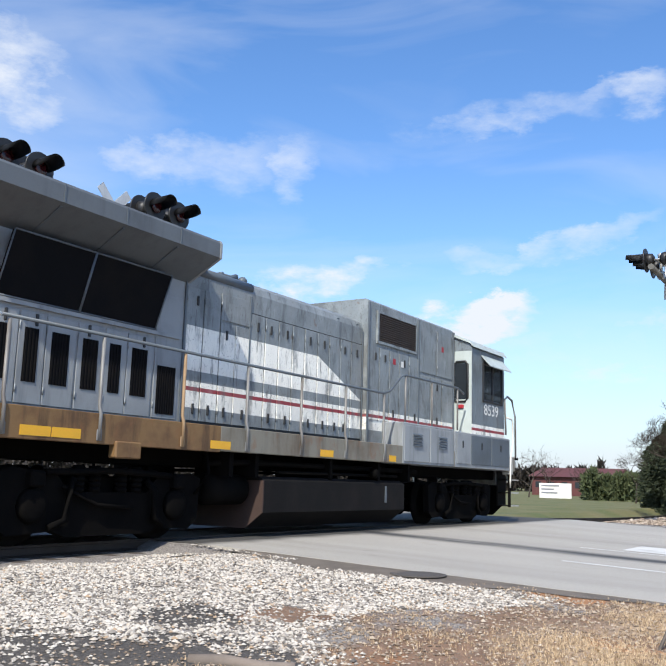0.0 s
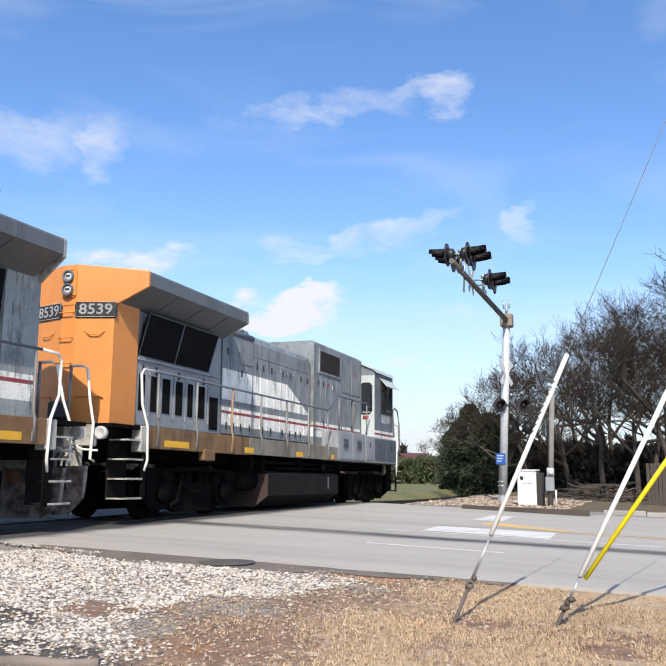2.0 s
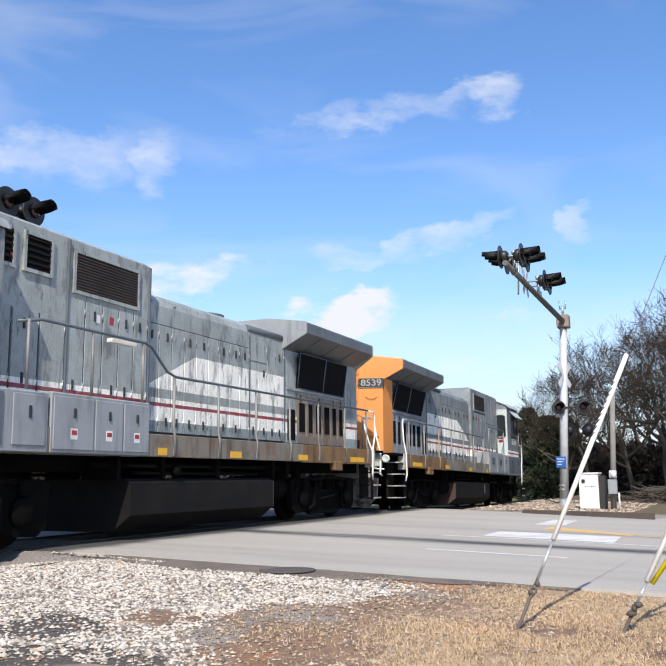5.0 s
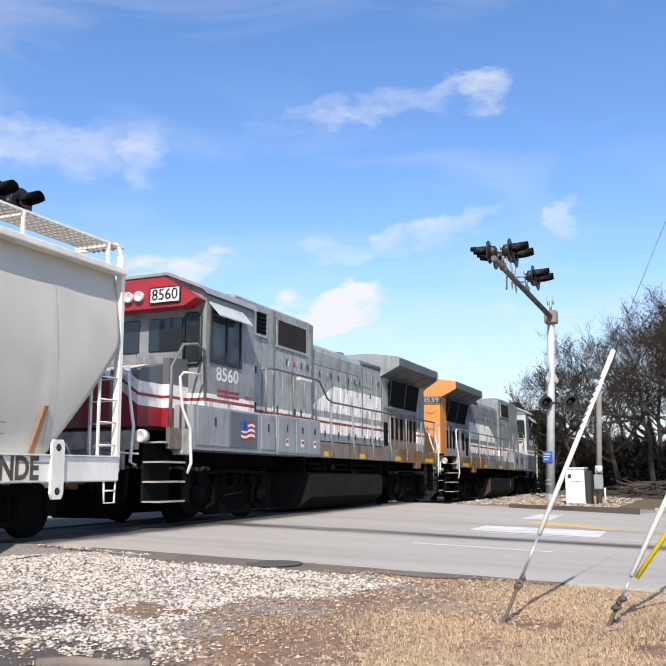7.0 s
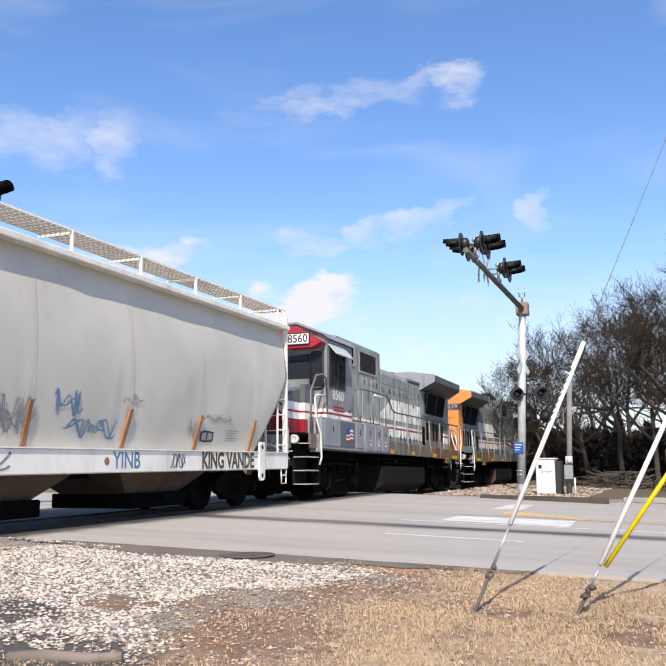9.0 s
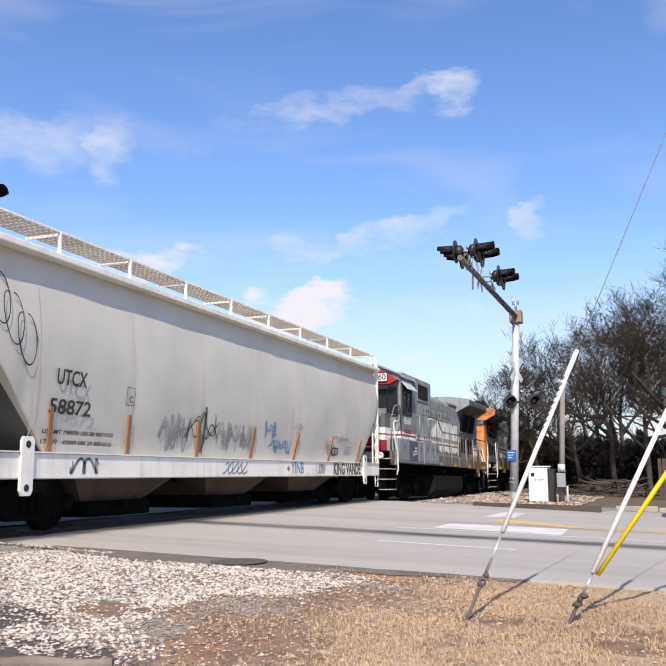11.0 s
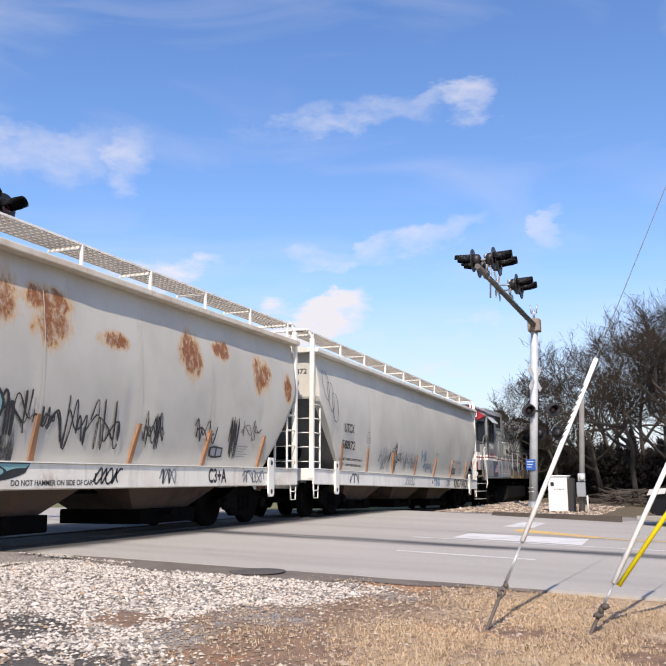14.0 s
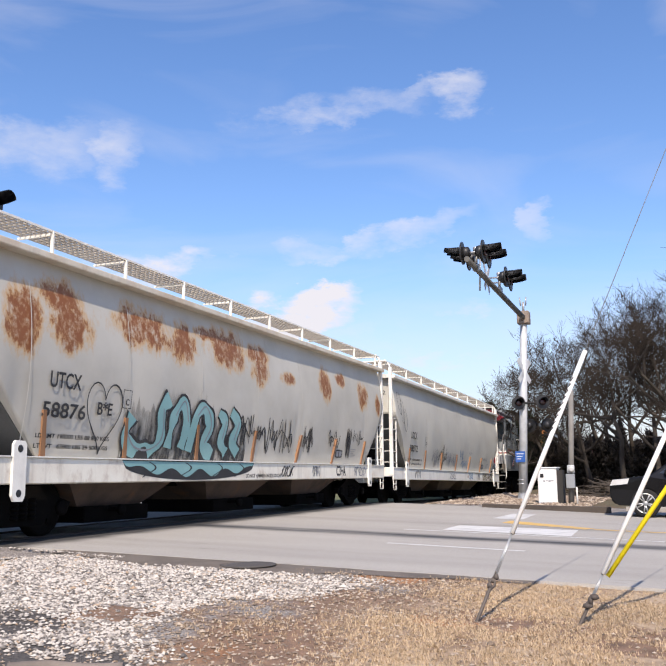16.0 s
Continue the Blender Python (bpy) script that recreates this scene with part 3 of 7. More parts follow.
def build_road():
    bm = B()
    xs = [-400, -100, -40, -20] + list(np.arange(-14, 12, 0.5)) + [14, 20, 40, 100, 400]
    lo, hi, dn = [], [], []
    for x in xs:
        wob = 0.05 * noise.noise((x * 1.3, 3.1, 0))
        far = 28.3 if x < -5.8 else (27.5 - (x + 5.8) * 0.23 if x < -1.9 else 28.6)
        z = road_z(x)
        lo.append(bm.verts.new((x, 10.45 + wob, z)))
        hi.append(bm.verts.new((x, far, z)))
        dn.append((bm.verts.new((x, 10.43 + wob, z - 0.25)), bm.verts.new((x, far, z - 0.25))))
    for i in range(len(xs) - 1):
        bm.faces.new((lo[i], lo[i + 1], hi[i + 1], hi[i]))
        bm.faces.new((dn[i][0], dn[i + 1][0], lo[i + 1], lo[i]))
        bm.faces.new((hi[i], hi[i + 1], dn[i + 1][1], dn[i][1]))
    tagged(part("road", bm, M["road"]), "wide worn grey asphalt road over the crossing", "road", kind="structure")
    # old dark apron between road and verge, with a ragged rim
    bm = B()
    row = []
    for i in range(61):
        x = -8.2 + i * 0.11
        near = 9.45 + 0.16 * math.sin(i * 0.5) * (1 - i / 90) + 0.8 * smooth(12, 60, i) + 0.05 * noise.noise((x * 3, 0, 0))
        if i < 16:
            near = 10.15 - 0.03 * i
        row.append((bm.verts.new((x, near, road_z(x) - 0.013)), bm.verts.new((x, 10.5, road_z(x) - 0.004))))
    for a, b in zip(row, row[1:]):
        bm.faces.new((a[0], b[0], b[1], a[1]))
    tagged(part("pavement_apron", bm, M["apron"]), "old dark asphalt strip along the road edge", "pavement", kind="structure")
    bm = lathe(B(), [(0, 0.36), (0.012, 0.36), (0.012, 0.31), (0.006, 0.30), (0.012, 0.27), (0.012, 0.05)], (-5.15, 10.15, road_z(-5.15) - 0.008), "z", 28)
    tagged(part("manhole_cover", bm, M["iron"]), "round dark cast-iron manhole cover in the asphalt", "manhole cover")
    # paint on the road
    marks = [("lane_dash", ((-4.55, 13.93), (-2.28, 13.80), (-2.28, 13.94), (-4.55, 14.08)), "paint_white", "short worn white lane dash on the road"),
             ("edge_line", ((-5.2, 17.02), (40, 16.3), (40, 16.45), (-5.2, 17.15)), "paint_white", "long worn white line on the road"),
             ("stop_bar", ((-4.5, 17.45), (-1.97, 17.25), (-2.02, 19.0), (-4.5, 18.95)), "paint_white", "broad worn white bar on the road"),
             ("stop_bar", ((-4.37, 21.9), (-3.64, 22.0), (-3.7, 24.5), (-4.3, 24.4)), "paint_white", "narrow worn white bar on the road"),
             ("centre_line", ((-3.85, 20.35), (-1.9, 19.35), (-1.75, 19.75), (-3.8, 21.3)), "paint_yellow", "tapering worn yellow centre line on the road"),
             ("centre_line", ((-1.75, 19.35), (30, 17.9), (30, 18.05), (-1.75, 19.55)), "paint_yellow", "thin worn yellow centre line on the road")]
    for name, quad, mat, label in marks:
        tagged(part(name, strip(B(), quad, 0.004), M[mat]), label, "road marking", kind="structure")
    bm = B()
    for x0, x1, y0, y1, h0, h1 in ((-5.8, -1.9, 27.5, 26.6, 0.10, 0.17),):
        prof = []
        a = [bm.verts.new(v) for v in ((x0, y0 - .05, road_z(x0) - .1), (x0, y0 - .02, road_z(x0) + h0), (x0, y0 + .28, road_z(x0) + h0), (x0, y0 + .3, road_z(x0) - .1))]
        b = [bm.verts.new(v) for v in ((x1, y1 - .05, road_z(x1) - .1), (x1, y1 - .02, road_z(x1) + h1), (x1, y1 + .28, road_z(x1) + h1), (x1, y1 + .3, road_z(x1) - .1))]
        bm.faces.new(a)
        bm.faces.new(b[::-1])
        for i in range(4):
            bm.faces.new((a[i], b[i], b[(i + 1) % 4], a[(i + 1) % 4]))
        bmesh.ops.recalc_face_normals(bm, faces=list(bm.faces))
    tagged(part("kerb", bm, M["wood"]), "dark weathered timber kerb at the far road edge", "kerb", kind="structure")
    bm = B()
    for i in range(24):
        x = -1.6 + i * 1.25
        slab(bm, x, x + 1.22, 28.55, 28.72, road_z(x) - .1, road_z(x) + 0.12, 0.02)
    tagged(part("kerb_stone", bm, M["kerb"]), "low pale concrete kerb along the far road edge", "kerb", kind="structure")


def build_track():
    ys = list(np.arange(-60, 20, 4.0)) + list(np.arange(20, 60, 1.0)) + [70, 90, 120, 160, 220, 300]
    prof = [(-0.075, -0.17), (-0.075, -0.15), (-0.012, -0.13), (-0.012, -0.045), (-0.036, -0.035), (-0.036, -0.003), (-0.03, 0), (0.03, 0), (0.036, -0.003), (0.036, -0.035), (0.012, -0.045), (0.012, -0.13), (0.075, -0.15), (0.075, -0.17)]
    track = thing("railway_track", "steel rails on dark timber sleepers crossing the road", "track")
    for side in (-0.72, 0.72):
        bm = B()
        rings = [[bm.verts.new((TRACK_X + side + px, y, rail_z(y) + pz)) for px, pz in prof] for y in ys]
        for a, b in zip(rings, rings[1:]):
            for k in range(len(prof)):
                bm.faces.new((a[k], b[k], b[(k + 1) % len(prof)], a[(k + 1) % len(prof)]))
        bmesh.ops.recalc_face_normals(bm, faces=list(bm.faces))
        part("rail", bm, [M["rail_steel"]], track)
    proto = slab(B(), -1.3, 1.3, -0.115, 0.115, -0.3, -0.155, 0.012)
    me = bpy.data.meshes.new("sleeper")
    proto.to_mesh(me)
    proto.free()
    me.materials.append(M["wood"])
    for y in list(np.arange(-6, 9.8, 0.52)) + list(np.arange(28.8, 100, 0.52)):
        s = new("sleeper", me)
        s.parent = track
        s.matrix_basis = pose(TRACK_X, y, rail_z(y))
    # ballast shoulder
    bm = B()
    rows = []
    for y in list(np.arange(-60, 10.0, 2.0)) + [10.2]:
        rows.append([bm.verts.new((TRACK_X + px, y, pz)) for px, pz in ((-2.6, -0.5), (-1.6, -0.20), (1.5, -0.20), (2.3, -0.24))])
    def skin(rows):
        for a, b in zip(rows, rows[1:]):
            for k in range(len(a) - 1):
                bm.faces.new((a[k], b[k], b[k + 1], a[k + 1]))
    skin(rows)
    skin([[bm.verts.new((TRACK_X + px, y, rail_z(y) + pz)) for px, pz in ((-3.2, -0.6), (-1.7, -0.19), (1.7, -0.19), (3.6, -0.42))] for y in [28.5] + list(np.arange(30, 60, 2.0)) + [80, 120, 200, 300]])
    bmesh.ops.recalc_face_normals(bm, faces=list(bm.faces))
    tagged(part("ballast_bed", bm, M["ballast"]), "grey stone ballast under the rails", "ballast", kind="structure")


M["rail_steel"] = worn("rail_steel", (0.055, 0.042, 0.035), (0.03, 0.022, 0.018), 0.7, 0.2)
build_ground()
build_road()
build_track()


# ---- train: shared parts ----
WHEELS = []      # wheelset objects, their home place and radius
SIDES = (1, -1)


def wheelset(parent, y, r, gauge=0.72, name="wheelset"):
    bm = B()
    for s in SIDES:
        lathe(bm, [(s * (gauge + 0.07), r * 0.35), (s * (gauge + 0.07), r * 0.86), (s * (gauge + 0.075), r), (s * (gauge - 0.04), r * 1.01), (s * (gauge - 0.07), r * 1.06), (s * (gauge - 0.07), r * 0.3)], (0, 0, 0), "x", 28)
        for k in range(5):   # pressed pockets on the disc
            a = 2 * math.pi * k / 5
            slab(bm, s * (gauge + 0.07), s * (gauge + 0.085), r * .6 * math.cos(a) - .05, r * .6 * math.cos(a) + .05, r * .6 * math.sin(a) - .05, r * .6 * math.sin(a) + .05)
    tube(bm, [(-gauge, 0, 0), (gauge, 0, 0)], 0.09, 10)
    ob = part(name, bm, M["wheel"], parent)
    WHEELS.append((ob, y, r))
    ob.matrix_basis = pose(0, y, r)
    return ob


# steel darkened in its colour to sink into the shade under the train
M["wheel"] = worn("shade_dark_wheel_steel", (0.010, 0.009, 0.008), (0.006, 0.0055, 0.005), 0.9, 0.0, 0.05)


def loco_truck(loco, yc):
    bm = B()
    for s in SIDES:
        x0, x1 = (s * 1.02, s * 1.17) if s > 0 else (s * 1.17, s * 1.02)
        prism(bm, [(yc - 1.95, 0.95), (yc - 1.75, 1.02), (yc - 1.0, 1.0), (yc - 0.75, 0.72), (yc + 0.75, 0.72), (yc + 1.0, 1.0), (yc + 1.75, 1.02), (yc + 1.95, 0.95),
                   (yc + 1.9, 0.30), (yc + 1.7, 0.16), (yc + 1.0, 0.20), (yc + 0.75, 0.12), (yc - 0.75, 0.12), (yc - 1.0, 0.20), (yc - 1.7, 0.16), (yc - 1.9, 0.30)], "x", x0, x1)
        for d in (-1.35, 1.35):
            lathe(bm, [(s * 1.17, 0.24), (s * 1.24, 0.22), (s * 1.27, 0.15), (s * 1.27, 0.02)], (0, yc + d, 0.54), "x", 20)
            for e in (-0.3, 0.3):     # coil springs
                for k in range(5):
                    lathe(bm, [(0, 0.08), (0.035, 0.1), (0.07, 0.08)], (s * 1.12, yc + d * 0.30 + e * 0.5, 0.72 + k * 0.075), "z", 10)
            tube(bm, [(s * 1.2, yc + d * 0.52, 0.9), (s * 1.27, yc + d * 0.6, 0.75), (s * 1.25, yc + d * 0.62, 0.35), (s * 1.2, yc + d * 0.8, 0.25)], 0.05, 8)   # damper and brake rod
            slab(bm, s * 1.1 if s > 0 else s * 1.3, s * 1.3 if s > 0 else s * 1.1, yc + d - 0.12, yc + d + 0.12, 0.78, 1.0, 0.03)
        tube(bm, [(s * 1.22, yc - 1.2, 0.98), (s * 1.26, yc, 1.03), (s * 1.22, yc + 1.2, 0.98)], 0.045, 8)
        tube(bm, [(s * 1.22, yc - 0.9, 0.8), (s * 1.25, yc - 0.3, 0.55), (s * 1.25, yc + 0.4, 0.5)], 0.03, 6)
    slab(bm, -1.0, 1.0, yc - 0.4, yc + 0.4, 0.55, 0.95, 0.03)
    truck = part("truck", bm, M["under"], loco, "black two-axle truck frame, darkened for the shade below the car")
    for d in (-1.35, 1.35):
        wheelset(truck, yc + d, 0.52)
    return truck


def coupler(parent, y, s, z=0.86):
    bm = slab(B(), -0.10, 0.10, min(y, y + s * 0.55), max(y, y + s * 0.55), z - 0.11, z + 0.11, 0.03)
    prism(bm, [(-0.2, y + s * 0.5), (-0.17, y + s * 0.8), (-0.05, y + s * 0.72), (0.06, y + s * 0.74), (0.2, y + s * 0.66), (0.17, y + s * 0.46)], "z", z - 0.15, z + 0.15)
    return part("coupler", bm, M["rusty"], parent)


def ladder_rail(name, parent, pts, r=0.022, mat="white"):
    return part(name, tube(B(), pts, r, 8), M[mat], parent)


def hood_door(loco, s, x, y0, y1, z0, z1, mat, grille=None, latch=True):
    """A proud sheet-metal door on the hood's side, with hinges and a latch."""
    bm = B()
    a, b = (x, x + 0.018) if s > 0 else (-x - 0.018, -x)
    slab(bm, a, b, y0, y1, z0, z1, 0.006)
    for z in (z0 + 0.2, z1 - 0.2):
        tube(bm, [(s * (x + 0.02), y0 + 0.005, z - 0.05), (s * (x + 0.02), y0 + 0.005, z + 0.05)], 0.012, 6)
    door = part("hood_door", bm, mat, loco)
    if latch:
        off = 0.12 * (y1 - y0) * math.sin(y0 * 9.7)
        for z in ((z1 - 0.1,) if grille else (z0 + 0.2,) if z1 - z0 < 1.2 else (z0 + 0.2, z1 - 0.22)):
            if math.sin(y0 * 5.3 + z * 7.1) > 0.55:
                continue
            yc = (y0 + y1) / 2 + off
            bm = slab(B(), *((x + 0.012, x + 0.045) if s > 0 else (-x - 0.045, -x - 0.012)), yc - 0.022, yc + 0.022, z - 0.085, z + 0.085, 0.008)
            part("latch", bm, M["black"], door)
    if grille:
        gy0, gy1, gz0, gz1 = grille
        bm = slab(B(), *((x + 0.012, x + 0.024) if s > 0 else (-x - 0.024, -x - 0.012)), gy0, gy1, gz0, gz1)
        n = max(3, int((gy1 - gy0) / 0.05))
        for i in range(n):
            yy = gy0 + (i + 0.5) * (gy1 - gy0) / n
            slab(bm, *((x + 0.024, x + 0.034) if s > 0 else (-x - 0.034, -x - 0.024)), yy - 0.012, yy + 0.012, gz0, gz1)
        part("grille", bm, M["grille"], door)
    return door


def louvres(name, parent, s, x, y0, y1, z0, z1, n, mat, frame_mat):
    bm = slab(B(), *((x - 0.06, x) if s > 0 else (-x, -x + 0.06)), y0, y1, z0, z1)
    g = part(name, bm, M[mat], parent)
    bm = B()
    for yy in (y0, y1):
        slab(bm, *((x - 0.01, x + 0.035) if s > 0 else (-x - 0.035, -x + 0.01)), yy - 0.03, yy + 0.03, z0 - 0.03, z1 + 0.03)
    for zz in (z0, z1):
        slab(bm, *((x - 0.01, x + 0.033) if s > 0 else (-x - 0.033, -x + 0.01)), y0, y1, zz - 0.03, zz + 0.03)
    part("grille_frame", bm, frame_mat, g)
    bm = B()
    for i in range(n):
        z = z0 + (i + 0.5) * (z1 - z0) / n
        prism(bm, [(s * x, z + 0.4 * (z1 - z0) / n), (s * (x + 0.03), z - 0.3 * (z1 - z0) / n), (s * (x + 0.03), z - 0.4 * (z1 - z0) / n), (s * x, z + 0.2 * (z1 - z0) / n)], "y", y0, y1)
    part("slats", bm, M[mat], g)
    return g


def locomotive(front):
    """A four-axle hood locomotive, its cab towards +y. front: the leading one, with the orange rear."""
    liv = M["livery_front"] if front else M["livery_rear"]
    L = thing("locomotive", "weathered grey diesel locomotive with white bands and an orange rear" if front
              else "faded grey diesel locomotive with white bands and a red cab end", "locomotive", "locomotives of the train")
    HX = 0.85        # half width of the hood
    # frame and deck
    bm = slab(B(), -1.5, 1.5, -9.0, 9.0, 1.72, 1.80, 0.01)
    slab(bm, -0.75, 0.75, -9.3, 9.3, 1.15, 1.70)
    part("frame", bm, M["under"], L)
    for s in SIDES:
        a, b = (1.44, 1.52) if s > 0 else (-1.52, -1.44)
        part("side_sill", slab(B(), a, b, -8.6, -4.1, 1.38, 1.80, 0.01), M["sill_rust"], L, "rust-stained side sill")
        part("side_sill", slab(B(), a, b, -4.1, 9.0, 1.40, 1.80, 0.01), M["sill"] if front else M["sill_brown"], L, "grey side sill with rust streaks")
        for y0, y1 in ((-8.0, -7.52), (-7.5, -7.02), (-4.35, -3.85), (-1.15, -0.7), (1.55, 1.85), (3.8, 4.15), (6.8, 7.5), (7.6, 8.45)):
            z = 1.43
            part("reflector", slab(B(), *((1.52, 1.526) if s > 0 else (-1.526, -1.52)), y0, y1, z, z + 0.13), M["yellow"], L)
        part("jacking_pad", slab(B(), *((1.4, 1.56) if s > 0 else (-1.56, -1.4)), -6.4, -5.9, 1.2, 1.44, 0.02), M["sill_rust"], L)
    # hood, main length
    bm = B()
    prof = [(-HX, 1.8), (-HX, 4.36), (-HX + 0.05, 4.5), (-HX + 0.2, 4.6), (HX - 0.2, 4.6), (HX - 0.05, 4.5), (HX, 4.36), (HX, 1.8)]
    prism(bm, prof, "y", -4.42, 1.45)
    part("engine_hood", bm, liv, L)
    for s in SIDES:
        part("roof_pipe", tube(B(), [(s * (HX - 0.05), -4.3, 4.46), (s * (HX - 0.05), -2.6, 4.46)], 0.09, 10), M["dark_grey"], L)
        for y in (-4.2, -2.6, 0.4, 1.2):
            part("lifting_eye", tube(B(), [(s * (HX - 0.1), y - 0.05, 4.4), (s * (HX + 0.02), y, 4.42), (s * (HX - 0.1), y + 0.05, 4.4)], 0.015, 6), M["dark_grey"], L)
    edges = [-4.38, -3.93, -3.48, -2.62, -2.17, -1.74, -1.28, -0.85, -0.38, 0.06, 0.5, 0.94, 1.40]
    for s in SIDES:
        for a, b in zip(edges, edges[1:]):
            top = 4.16 if b < -2.6 else 3.98
            if b - a > 0.6:
                hood_door(L, s, HX, a + 0.012, b - 0.012, 3.72, 4.2, liv, latch=False)
                hood_door(L, s, HX, a + 0.012, (a + b) / 2 - 0.01, 1.9, 3.68, liv)
                hood_door(L, s, HX, (a + b) / 2 + 0.01, b - 0.012, 1.9, 3.68, liv)
            else:
                hood_door(L, s, HX, a + 0.012, b - 0.012, 1.9, top, liv)
        for y in (-2.64, -4.4, 1.43):
            part("hood_seam", slab(B(), *((HX, HX + 0.03) if s > 0 else (-HX - 0.03, -HX)), y - 0.02, y + 0.02, 1.82, 4.3, 0.005), M["dark_grey"], L)
        for y in edges[1:-1]:
            part("door_gap", slab(B(), *((HX, HX + 0.006) if s > 0 else (-HX - 0.006, -HX)), y - 0.012, y + 0.012, 1.88, 4.0), M["black"], L)
        part("door_gap", slab(B(), *((HX, HX + 0.006) if s > 0 else (-HX - 0.006, -HX)), -4.38, 1.4, 1.86, 1.9), M["black"], L)
        part("door_gap", slab(B(), *((HX, HX + 0.006) if s > 0 else (-HX - 0.006, -HX)), -2.6, 1.4, 3.98, 4.0), M["black"], L)
    # radiator section at the rear with overhanging wings
    rear_mat = M["orange"] if front else liv
    bm = B()
    prism(bm, [(-HX, 1.8), (-HX, 4.2), (HX, 4.2), (HX, 1.8)], "y", -8.15, -4.42)
    part("radiator_hood", bm, M["grey"] if front else liv, L)
    bm = B()
    prism(bm, [(-0.9, -8.15), (-0.9, -9.02), (-0.17, -9.25), (0.17, -9.25), (0.9, -9.02), (0.9, -8.15)], "z", 1.8, 4.84)
    part("hood_end", bm, rear_mat, L, "bright orange hood end" if front else "")
    bm = B()
    prism(bm, [(-0.5, 4.99), (-1.5, 4.84), (-1.52, 4.80), (-1.52, 4.56), (-1.48, 4.54), (-HX, 4.2), (HX, 4.2), (1.48, 4.54), (1.52, 4.56), (1.52, 4.80), (1.5, 4.84), (0.5, 4.99)], "y", -8.80, -4.36)
    wing = part("radiator_wing", bm, M["wing"], L, "overhanging grey radiator wing")
    for s in SIDES:
        for y in (-7.6, -6.45, -5.3):
            part("wing_seam", slab(B(), *((1.52, 1.53) if s > 0 else (-1.53, -1.52)), y - 0.012, y + 0.012, 4.56, 4.82), M["dark_grey"], wing)
            part("wing_rib", prism(B(), [(s * 1.46, 4.525), (s * 0.9, 4.225), (s * 0.9, 4.21), (s * 1.46, 4.51)], "y", y - 0.02, y + 0.02), M["dark_grey"], wing)
    # the end flares out to the wing tips in flat facets
    bm = B()
    rings = []
    for wide, y, z, zc in ((0.905, -9.028, 4.16, 4.16), (1.53, -8.84, 4.52, 4.52), (1.53, -8.84, 4.81, 4.93), (1.5, -8.84, 4.85, 4.97)):
        rings.append([bm.verts.new(v) for v in ((wide, y + 0.06, z), (wide, y, z), (0.17, -9.262, zc), (-0.17, -9.262, zc), (-wide, y, z), (-wide, y + 0.06, z))])
    for a, b in zip(rings, rings[1:]):
        for i in range(6):
            bm.faces.new((a[i], a[(i + 1) % 6], b[(i + 1) % 6], b[i]))
    bm.faces.new(rings[0][::-1])
    ridge = [bm.verts.new((x, -8.78, 5.0)) for x in (0.5, -0.5)]
    t = rings[-1]
    for q in ((t[0], t[1], ridge[0]), (t[1], t[2], ridge[0]), (t[2], t[3], ridge[1], ridge[0]), (t[3], t[4], ridge[1]), (t[4], t[5], ridge[1]), (t[5], t[0], ridge[0], ridge[1])):
        bm.faces.new(q)
    bmesh.ops.recalc_face_normals(bm, faces=list(bm.faces))
    part("end_cap", bm, rear_mat, L)
    bm = B()
    prism(bm, [(-0.5, 5.0), (-1.5, 4.85), (-1.53, 4.80), (-1.53, 4.55), (-HX, 4.2), (HX, 4.2), (1.53, 4.55), (1.53, 4.80), (1.5, 4.85), (0.5, 5.0)], "y", -4.36, -4.31)
    part("wing_end", bm, M["grey"], L)
    for s in SIDES:
        # intake screens lean in under the wing; two screens with a post between
        for (y0, y1, y2, y3) in ((-8.08, -6.66, -6.56, -7.98), (-6.645, -5.1, -4.95, -6.545)):
            bm = B()
            q = [(s * (HX + 0.03), y0, 3.28), (s * (HX + 0.03), y1, 3.28), (s * (HX + 0.2), y2, 4.17), (s * (HX + 0.2), y3, 4.17)]
            f = [bm.verts.new(v) for v in q]
            g = [bm.verts.new((v[0] - s * 0.05, v[1], v[2])) for v in q]
            bm.faces.new(f)
            bm.faces.new(g[::-1])
            for i in range(4):
                bm.faces.new((f[i], g[i], g[(i + 1) % 4], f[(i + 1) % 4]))
            bmesh.ops.recalc_face_normals(bm, faces=list(bm.faces))
            scr = part("intake_screen", bm, M["grille"], L, "black radiator intake screen")
            bm = B()
            for i in range(4):
                a, b = Vector(q[i]), Vector(q[(i + 1) % 4])
                tube(bm, [a, b], 0.014, 6)
            part("screen_frame", bm, M["dark_grey"], scr)
        bm = B()
        slab(bm, *((HX, HX + 0.05) if s > 0 else (-HX - 0.05, -HX)), -8.1, -4.5, 3.20, 3.26)
        part("ledge", bm, M["grey"], L)
        ds = [(-8.1, -7.66), (-7.64, -7.2), (-7.18, -6.66), (-6.62, -6.12), (-6.10, -5.66), (-5.64, -5.1)]
        for i, (a, b) in enumerate(ds):
            hood_door(L, s, HX, a, b, 1.88, 3.14, M["grey"] if front else M["rust_doors"], (a + 0.09, b - 0.12, 2.18, 2.92))
        hood_door(L, s, HX, -5.05, -4.5, 1.88, 3.9, M["grey"] if front else liv, (-4.98, -4.56, 1.95, 2.72), latch=False)
    # dynamic brake box behind the cab
    bm = B()
    prism(bm, [(-0.98, 1.8), (-0.98, 5.0), (-0.9, 5.06), (0.9, 5.06), (0.98, 5.0), (0.98, 1.8)], "y", 1.45, 5.95)
    box = part("equipment_box", bm, liv, L)
